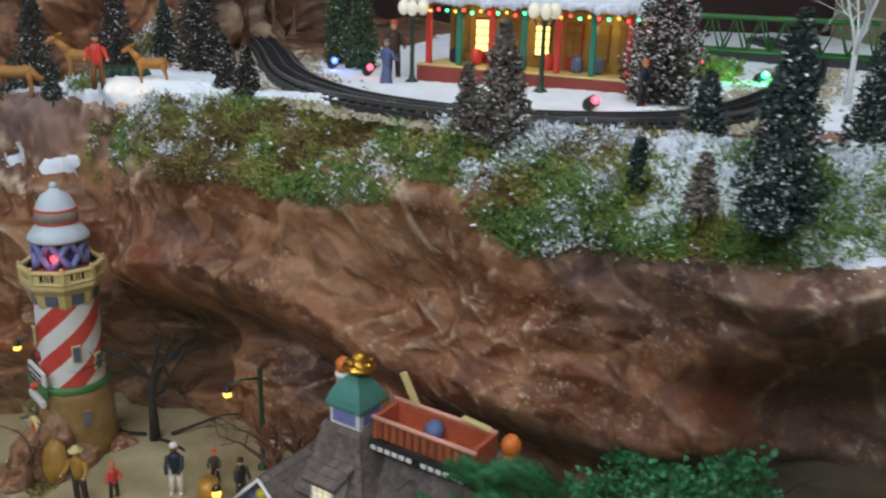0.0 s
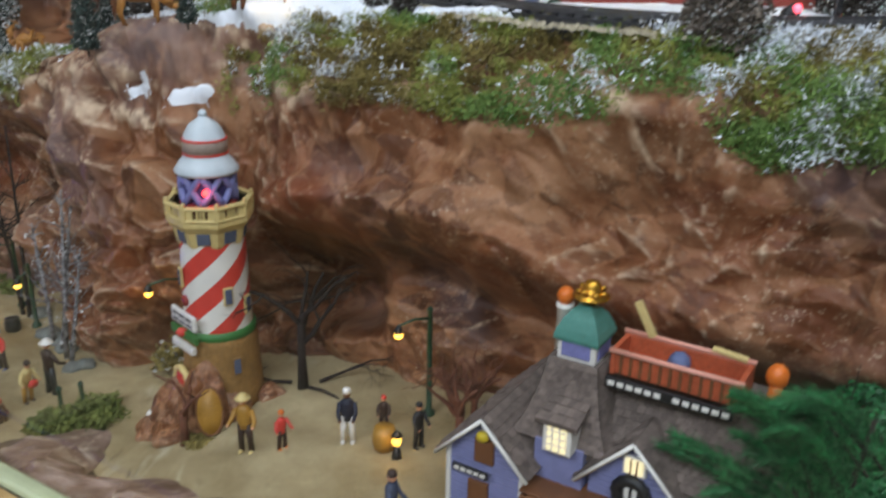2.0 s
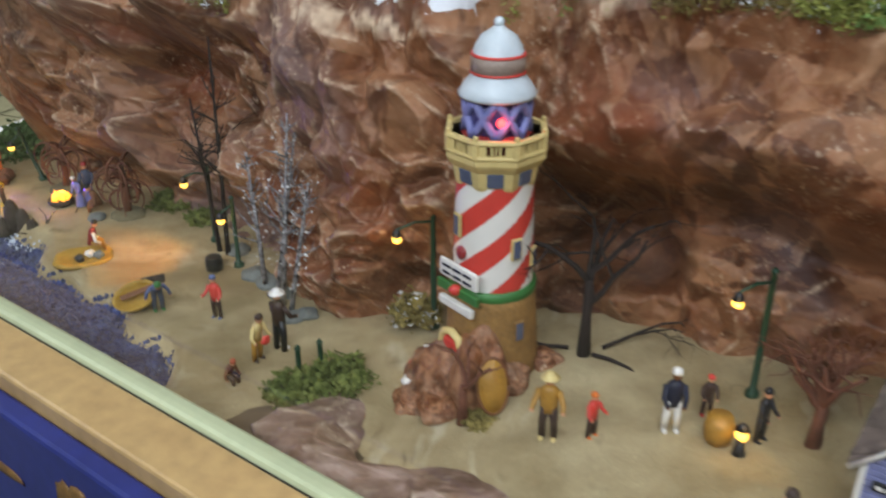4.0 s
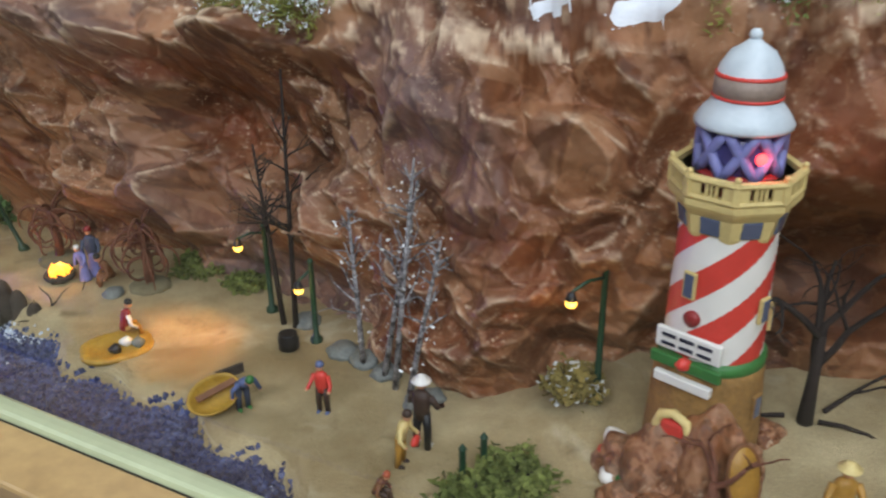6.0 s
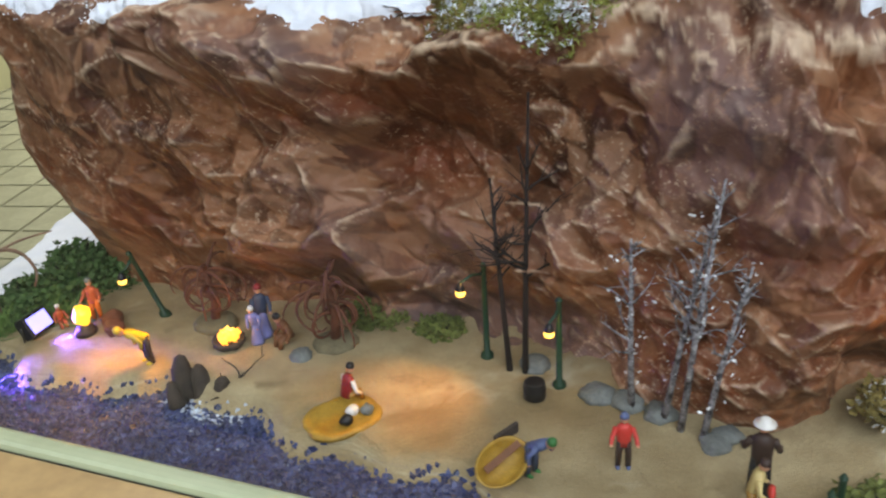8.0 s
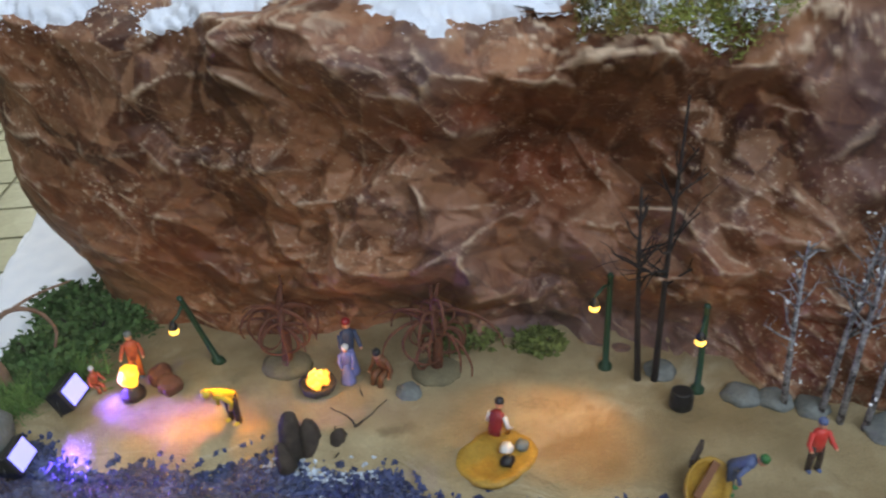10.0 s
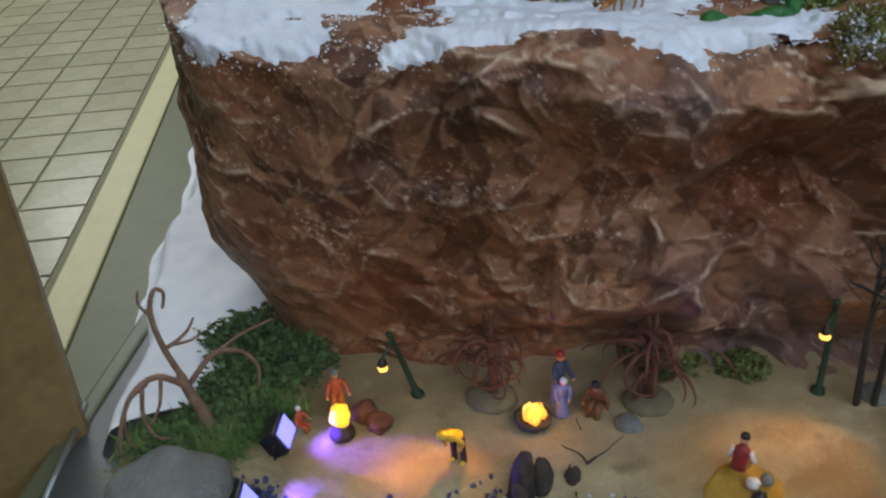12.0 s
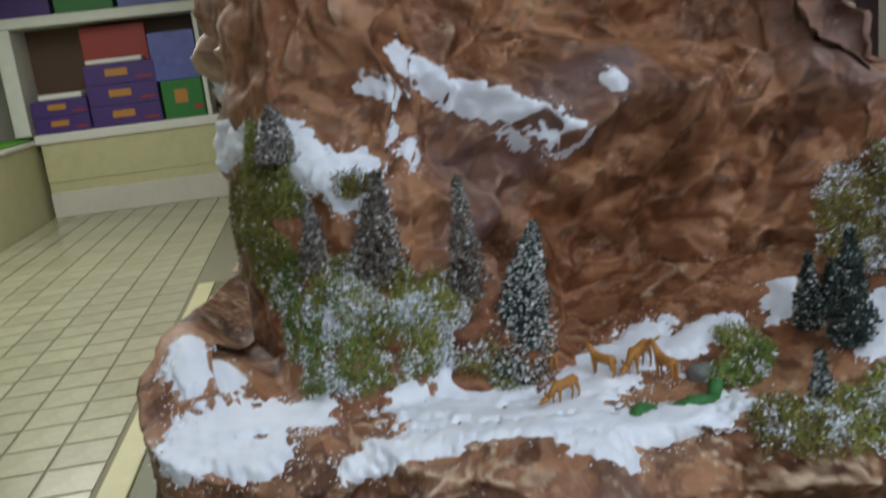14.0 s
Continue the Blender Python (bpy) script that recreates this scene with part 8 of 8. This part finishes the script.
def globe_lamp(x, y, label):
    t = thing("globe_lamp_post", label, "lamp post", (x, y, up(x, y)), 0, "globe lamp posts", 0.8)
    bm = bmesh.new()
    lathe(bm, [(0.014, 0.0), (0.012, 0.006), (0.005, 0.012), (0.0035, 0.02), (0.003, 0.10), (0.004, 0.112), (0.0015, 0.12)], 12)
    part("post", bm, M_GREEN, t)
    for k in range(3):
        a = k * 2.094 + 0.5
        bm = bmesh.new()
        tube(bm, [(0, 0, 0.10), (0.01 * math.cos(a), 0.01 * math.sin(a), 0.098), (0.017 * math.cos(a), 0.017 * math.sin(a), 0.106)], [0.0018] * 3, 6)
        arm_ = part("arm", bm, M_GREEN, t)
        bm = bmesh.new()
        blob(bm, (0.017 * math.cos(a), 0.017 * math.sin(a), 0.118), (0.009, 0.009, 0.012), 0, 2)
        part("globe", bm, M_GLOBE, arm_, "frosted glass globe")
    return t


globe_lamp(-0.035, 1.09, "dark green lamp post with three frosted globes")
globe_lamp(0.115, 0.995, "dark green lamp post with three frosted globes")
figurine("walker_figurine", "toy woman in a grey coat on the snow", -0.065, 1.06, up(-0.065, 1.06) + 0.004, 150, 0.055, M_GREYBLUE, M_GREYBLUE, M_GREY, skirt=True)
figurine("walker_figurine", "toy man in a dark coat with a red scarf", -0.06, 1.13, up(-0.06, 1.13) + 0.004, 0, 0.075, M_DARKWOOD, M_BLACK, M_TRAY)
figurine("shopper_figurine", "toy figure in a navy coat by the christmas tree", 0.21, 0.90, up(0.21, 0.90) + 0.004, 40, 0.05, M_NAVY, M_BLACK, M_ORANGE)
cone_tree(-0.108, 1.20, up(-0.108, 1.20), 0.13, 0.03, M_FIRG, M_FROST, "drooping green tree with white tip", 401, snow=0.05)
cone_tree(-0.145, 1.24, up(-0.145, 1.24), 0.14, 0.024, M_FIRG, M_FROST, "drooping green tree with snowy top", 402, snow=0.1)
cone_tree(0.238, 0.935, up(0.238, 0.935), 0.20, 0.052, M_FIRD, M_FROST, "large dark christmas tree with pink lights and white flock", 403, snow=0.5, lights=M_PINKLED)
bulb("tree_glow", (0.21, 0.885, up(0.21, 0.885) + 0.09), 0.012, (1.0, 0.15, 0.25), 0.005)
for k, (x, y, h, r, nd, sn) in enumerate(((0.024, 0.735, 0.066, 0.016, M_FIRB, 0.12), (0.053, 0.728, 0.10, 0.032, M_FIRB, 0.22), (0.16, 0.675, 0.04, 0.011, M_FIR, 0.1), (0.225, 0.725, 0.066, 0.023, M_FIR, 0.15), (0.205, 0.72, 0.05, 0.012, M_FIRB, 0.1),
        (0.19, 0.60, 0.044, 0.013, M_FIRB, 0.2), (0.238, 0.585, 0.14, 0.036, M_FIR, 0.14), (0.222, 0.56, 0.055, 0.017, M_FIR, 0.3), (0.36, 0.715, 0.12, 0.03, M_FIR, 0.2), (0.33, 0.66, 0.06, 0.016, M_FIR, 0.2), (0.47, 0.80, 0.15, 0.035, M_FIR, 0.25), (0.40, 0.62, 0.09, 0.022, M_FIRB, 0.3))):
    cone_tree(x, y, up(x, y) - 0.006 if y > 0.72 else 1.235, h, r, nd, M_FROST, "%s bottle-brush fir with white flecks by the railway" % ("dark green" if nd is M_FIR else "grey-brown"), 420 + k, snow=sn)
for k, (x, y, r) in enumerate(((0.19, 0.70, 0.02), (0.215, 0.68, 0.018), (0.17, 0.72, 0.014), (0.245, 0.69, 0.012))):
    boulder(x, y, up(x, y), r, M_SNOWCAP, "snow-capped stone by the firs", 140 + k, 0.7)


def ground_light(x, y, m_, color, watts, label):
    t = thing("ground_spot", label, "spotlight", (x, y, up(x, y) + 0.004), 0, "coloured ground spots")
    bm = bmesh.new()
    lathe(bm, [(0.004, -0.004), (0.0065, 0.0), (0.0065, 0.012)], 12, pose(0, 0, 0.006, 60, 0, 30))
    part("housing", bm, M_BLACK, t)
    bm = bmesh.new()
    blob(bm, (0.0056, -0.0098, 0.0125), (0.0046, 0.0042, 0.0046), 0, 2)
    part("lens", bm, m_, t, "glowing coloured lens")
    bulb("spot_glow", (x + 0.006, y - 0.018, up(x, y) + 0.02), watts, color, 0.004)


ground_light(0.15, 0.875, M_PINKLED, (1.0, 0.25, 0.2), 0.012, "small black spot glowing red in the snow")
ground_light(-0.095, 1.13, M_PINKLED, (1.0, 0.25, 0.2), 0.008, "small black spot glowing red in the snow")
ground_light(-0.145, 1.17, M_BLUELED, (0.15, 0.25, 1.0), 0.03, "small black spot glowing blue in the snow")
ground_light(0.425, 1.17, M_GREENLED, (0.05, 1.0, 0.35), 0.35, "small black spot glowing green behind the track")
bush("garden_bush", 0.36, 1.22, up(0.36, 1.22), 0.05, M_MOSS, "yellow-green moss mound inside the railway loop", 150, 0.6, 1200, 0.008, frost=0.1)
bush("garden_bush", 0.40, 1.31, up(0.40, 1.31), 0.05, M_MOSSG, "green moss mound inside the railway loop", 151, 0.6, 1200, 0.008, frost=0.1)
bm_br = thing("toy_bridge", "green lattice toy bridge behind the track", "bridge", (0.56, 1.50, up(0.56, 1.5)), -25)
for yy in (-0.03, 0.03):
    for zz in (0.02, 0.075):
        bm = bmesh.new()
        tube(bm, [(-0.16, yy, zz), (0.16, yy, zz)], [0.003, 0.003], 6)
        part("chord", bm, M_LEAFGREEN, bm_br)
    for k in range(9):
        bm = bmesh.new()
        x0_ = -0.16 + k * 0.04
        tube(bm, [(x0_, yy, 0.02), (x0_ + (0.02 if k < 8 else 0), yy, 0.075), (x0_ + (0.04 if k < 8 else 0), yy, 0.02)], [0.002] * 3, 5)
        part("lattice", bm, M_LEAFGREEN, bm_br)
bm = bmesh.new()
box(bm, -0.17, 0.17, -0.03, 0.03, 0.0, 0.018, 0.002)
part("deck", bm, M_TIE, bm_br)
bare_tree(0.47, 1.0, up(0.47, 1.0), 0.20, 0.0032, M_FROST, "frosted bare tree with spreading twigs by the bend", 160, 0.35, 0.0, 4, 3)
bare_tree(0.54, 1.02, up(0.54, 1.02), 0.20, 0.003, M_FROST, "frosted bare tree with spreading twigs by the bend", 161, 0.35, 0.0, 4, 3)
# dark backdrop behind the village; its colour stands in for unlit rock
bm = bmesh.new()
box(bm, -0.45, 1.0, 2.28, 2.31, 0.9, 1.95, 0.002)
tagged(obj("backdrop", bm, M_BACK), "dark red-brown board standing in for the unlit rock behind the village", "backdrop", kind="structure")

# cotton snow at the table's end
gx2, gy2 = np.arange(-0.012, 0.34, 0.006), np.arange(1.44, 2.3, 0.006)
X2, Y2 = np.meshgrid(gx2, gy2, indexing="ij")
Z2 = 0.812 + 0.034 * smooth(-0.004, 0.02, X2)
X2 = X2 - 1.315 + 0.40 * (Y2 - 1.45) + 0.008 * np.sin(Y2 * 17) + 0.004 * np.sin(Y2 * 41)
for i in range(X2.shape[0]):
    for j in range(X2.shape[1]):
        Z2[i, j] += 0.006 * fbm(X2[i, j], Y2[i, j], 0, 16, 3)
keep = np.ones((X2.shape[0] - 1, X2.shape[1] - 1), bool)
cot = grid_mesh("cotton_snow", np.stack([X2, Y2, Z2], -1), keep, M_SNOW)
tagged(cot, "white cotton snow along the table's end", "snow", kind="stuff")

# ---------------------------------------------------------------- the shop
bm = bmesh.new()
box(bm, -1.47, -1.322, 1.475, 1.56, 0.0, 2.3, 0.006)
tagged(obj("wooden_post", bm, M_POST), "oak-coloured wooden corner post of the display case", "post", kind="structure")
bm = bmesh.new()
tube(bm, [(-1.372, 1.385, 0.832), (-1.318, 1.508, 0.832)], [0.003, 0.003], 6)
tagged(obj("steel_edge", bm, M_STEEL), "thin bright steel edging along the table's end", "edging", kind="structure")
bm = bmesh.new()
box(bm, -6.0, 5.0, -4.0, 13.6, -0.06, -0.008)
FL = tagged(obj("floor", bm, M_GROUT), "beige tiled shop floor with dark joints", "floor", kind="structure")
KA, KB = Vector((-1.41, 3.17, 0)), Vector((-0.65, 5.17, 0))
kd = (KB - KA).normalized()
kn = Vector((-kd.y, kd.x, 0))
kick_m = Matrix(((kd.x, kn.x, 0, KA.x), (kd.y, kn.y, 0, KA.y), (0, 0, 1, 0), (0, 0, 0, 1)))
# the grey-green slab is added; its darker colour stands for shaded floor
for name, lab, x0_, x1_, y0_, y1_, z0_, z1_, m_ in (("plinth_band", "pale cream kick board of the next display", -3.0, 4.0, -0.13, -0.012, -0.008, 0.02, M_KICK), ("plinth_block", "grey-green low slab standing in for the shaded floor beside the kick board", -3.0, 4.0, -1.6, -0.135, -0.008, 0.016, M_SKIRT)):
    bm = bmesh.new()
    box(bm, x0_, x1_, y0_, y1_, z0_, z1_, 0.006)
    ob = obj(name, bm, m_)
    ob.matrix_basis = kick_m
    tagged(ob, lab, "plinth", kind="structure")
# shelf unit at the end of the aisle
SHELF = Matrix(((0.935, 0.355, 0, 0.42), (-0.355, 0.935, 0, 11.6), (0, 0, 1, 0), (0, 0, 0, 1)))


def shelf_part(name, parent, x0_, x1_, y0_, y1_, z0_, z1_, m_, lab="", bevel=0.008):
    bm = bmesh.new()
    box(bm, x0_, x1_, y0_, y1_, z0_, z1_, bevel)
    return part(name, bm, m_, parent, lab)


unit = thing("shop_shelf", "white shop shelf unit stocked with coloured cartons", "shelf")
unit.matrix_basis = SHELF
shelf_part("plinth", unit, -0.90, 1.6, -0.02, 0.6, -0.008, 0.42, M_KICK)
shelf_part("skirting", unit, -0.90, 1.6, -0.05, -0.022, 0.0, 0.30, M_WALL)
shelf_part("shelf_board", unit, -0.95, 1.6, -0.06, 0.6, 0.88, 0.99, M_SHELF, "", 0.015)
shelf_part("lower_panel", unit, -0.90, 1.6, -0.03, 0.55, 0.42, 0.88, M_KICK)
shelf_part("shelf_board", unit, -1.2, 1.6, -0.05, 0.6, 2.20, 2.32, M_SHELF, "", 0.015)
shelf_part("back_panel", unit, -1.0, 1.6, 0.56, 0.6, 0.99, 3.0, M_SHELFIN)
shelf_part("upright", unit, -1.16, -0.98, -0.02, 0.6, 0.99, 2.2, M_SHELF)
shelf_part("upright", unit, 1.05, 1.10, 0.0, 0.56, 0.99, 2.2, M_SHELF)


def carton(x0_, x1_, z0_, z1_, m_, lab, depth=0.0, bar=M_BOXY):
    t = thing("carton", lab, "carton", (0, 0, 0), 0, "shop cartons")
    t.matrix_basis = SHELF
    shelf_part("body", t, x0_, x1_, depth, 0.5, z0_, z1_, m_, "", 0.006)
    if bar is not None:
        w_, h_ = x1_ - x0_, z1_ - z0_
        shelf_part("label_bar", t, x0_ + 0.3 * w_, x0_ + 0.62 * w_, depth - 0.008, depth - 0.001, z0_ + 0.4 * h_, z0_ + 0.75 * h_, bar, "", 0.002)
        shelf_part("small_bar", t, x0_ + 0.74 * w_, x0_ + 0.95 * w_, depth - 0.007, depth - 0.001, z0_ + 0.2 * h_, z0_ + 0.32 * h_, M_BOXR, "", 0.001)


for row in range(2):
    carton(-0.93, -0.30, 0.992 + row * 0.19, 1.178 + row * 0.19, M_BOXV, "flat violet carton with an ochre label bar on the shelf")
for row in range(3):
    carton(-0.28, 0.52, 0.992 + row * 0.24, 1.228 + row * 0.24, M_BOXV, "violet carton with an ochre label bar stacked on the shelf", 0.02)
carton(0.56, 1.03, 0.992, 1.44, M_BOXG, "green carton with an ochre label bar on the shelf", 0.0)
carton(0.50, 1.03, 1.442, 2.0, M_BOXB, "pale blue picture carton on the shelf", 0.03, None)
carton(-0.3, 0.45, 1.714, 2.15, M_BOXR, "red carton at the back of the shelf", 0.28, None)
shelf_part("paper_stack", unit, -0.85, -0.35, 0.05, 0.45, 1.372, 1.44, M_WHITE, "loose pale papers on the cartons", 0.02)
shelf_part("paper_stack", unit, -0.25, 0.40, 0.05, 0.25, 1.714, 1.77, M_WHITE, "loose pale papers on the cartons", 0.02)
for k, (a_, b_) in enumerate(((-1.1, -0.5), (-0.45, 0.2), (0.25, 0.95))):
    carton(a_, b_, 2.325, 2.6, (M_BOXV, M_BOXG, M_BOXB)[k], "coloured carton on the upper shelf", 0.02, None)
side = thing("low_counter", "cream low counter with a bright green mat beside the aisle", "counter")
side.matrix_basis = SHELF
shelf_part("body", side, -2.6, -0.97, -6.0, 0.5, -0.008, 0.88, M_KICK)
shelf_part("worktop", side, -2.6, -0.95, -6.0, 0.5, 0.88, 0.93, M_SHELF, "", 0.015)
shelf_part("mat", side, -2.55, -1.02, -5.9, 0.45, 0.932, 0.96, M_GRASSMAT, "bright green grass mat", 0.01)
# the shop's shell
for name, lab, b_ in (("wall_north", "plain pale shop wall", (-6, 5, 13.6, 13.75, -0.06, 3.05)), ("wall_south", "plain pale shop wall", (-6, 5, -4.15, -4.0, -0.06, 3.05)), ("wall_west", "plain pale shop wall", (-6.15, -6, -4.15, 13.75, -0.06, 3.05)), ("wall_east", "plain pale shop wall", (5, 5.15, -4.15, 13.75, -0.06, 3.05)), ("ceiling", "plain white shop ceiling", (-6.15, 5.15, -4.15, 13.75, 3.05, 3.15))):
    bm = bmesh.new()
    box(bm, *b_)
    tagged(obj(name, bm, M_WALL), lab, "wall" if name != "ceiling" else "ceiling", kind="structure")
# front glass of the case
pane_m = bpy.data.materials.new("case_glass")
pane_m.use_nodes = True
nt = pane_m.node_tree
nt.nodes.remove(nt.nodes["Principled BSDF"])
fre, tra, glo, mx = (nt.nodes.new(k) for k in ("ShaderNodeFresnel", "ShaderNodeBsdfTransparent", "ShaderNodeBsdfGlossy", "ShaderNodeMixShader"))
fre.inputs["IOR"].default_value, glo.inputs["Roughness"].default_value = 1.5, 0.02
tra.inputs["Color"].default_value = (0.96, 0.97, 0.96, 1)
nt.links.new(fre.outputs[0], mx.inputs[0])
nt.links.new(tra.outputs[0], mx.inputs[1])
nt.links.new(glo.outputs[0], mx.inputs[2])
nt.links.new(mx.outputs[0], nt.nodes["Material Output"].inputs["Surface"])
bm = bmesh.new()
bm.faces.new([bm.verts.new(v) for v in ((-0.78, -0.010, 0.9045), (1.85, -0.010, 0.9045), (1.85, -0.010, 2.4), (-0.78, -0.010, 2.4))])
glass = obj("front_glass", bm, pane_m)
glass.matrix_basis = FRONT
glass.visible_shadow = False
tagged(glass, "clear glass front of the display case", "glass pane", kind="structure")
floor_tile = bmesh.new()
TS = 0.245
box(floor_tile, -TS / 2 + 0.008, TS / 2 - 0.008, -TS / 2 + 0.008, TS / 2 - 0.008, -0.008, 0.0, 0.0)
tile_me = bpy.data.meshes.new("tile")
floor_tile.to_mesh(tile_me)
floor_tile.free()
tile_me.materials.append(M_TILE)
V, F = [], []
made = 0
for i in range(-22, 46):
    for j in list(range(-20, -6)) + list(range(0, 20)):
        c = KA + kd * (i * TS + 0.1) + kn * (0.02 + (j + 0.5) * TS)
        ang = math.degrees(math.atan2(kd.y, kd.x))
        if 0 <= j < 7 and 0 <= i < 40 and made < 290:
            ob = new("tile", tile_me)
            ob.parent = FL
            ob.matrix_basis = pose(c.x, c.y, 0.0, 0, 0, ang)
            made += 1
        else:
            o = len(V)
            h = TS / 2 - 0.008
            for a, b in ((-h, -h), (h, -h), (h, h), (-h, h)):
                q = c + kd * a + kn * b
                V.append((q.x, q.y, 0.0))
            F.append((o, o + 1, o + 2, o + 3))
me = bpy.data.meshes.new("far_tiles")
me.from_pydata(V, [], F)
me.materials.append(M_TILESTUFF)
ft = new("far_tiles", me)
ft.parent = FL
tagged(ft, kind="stuff")
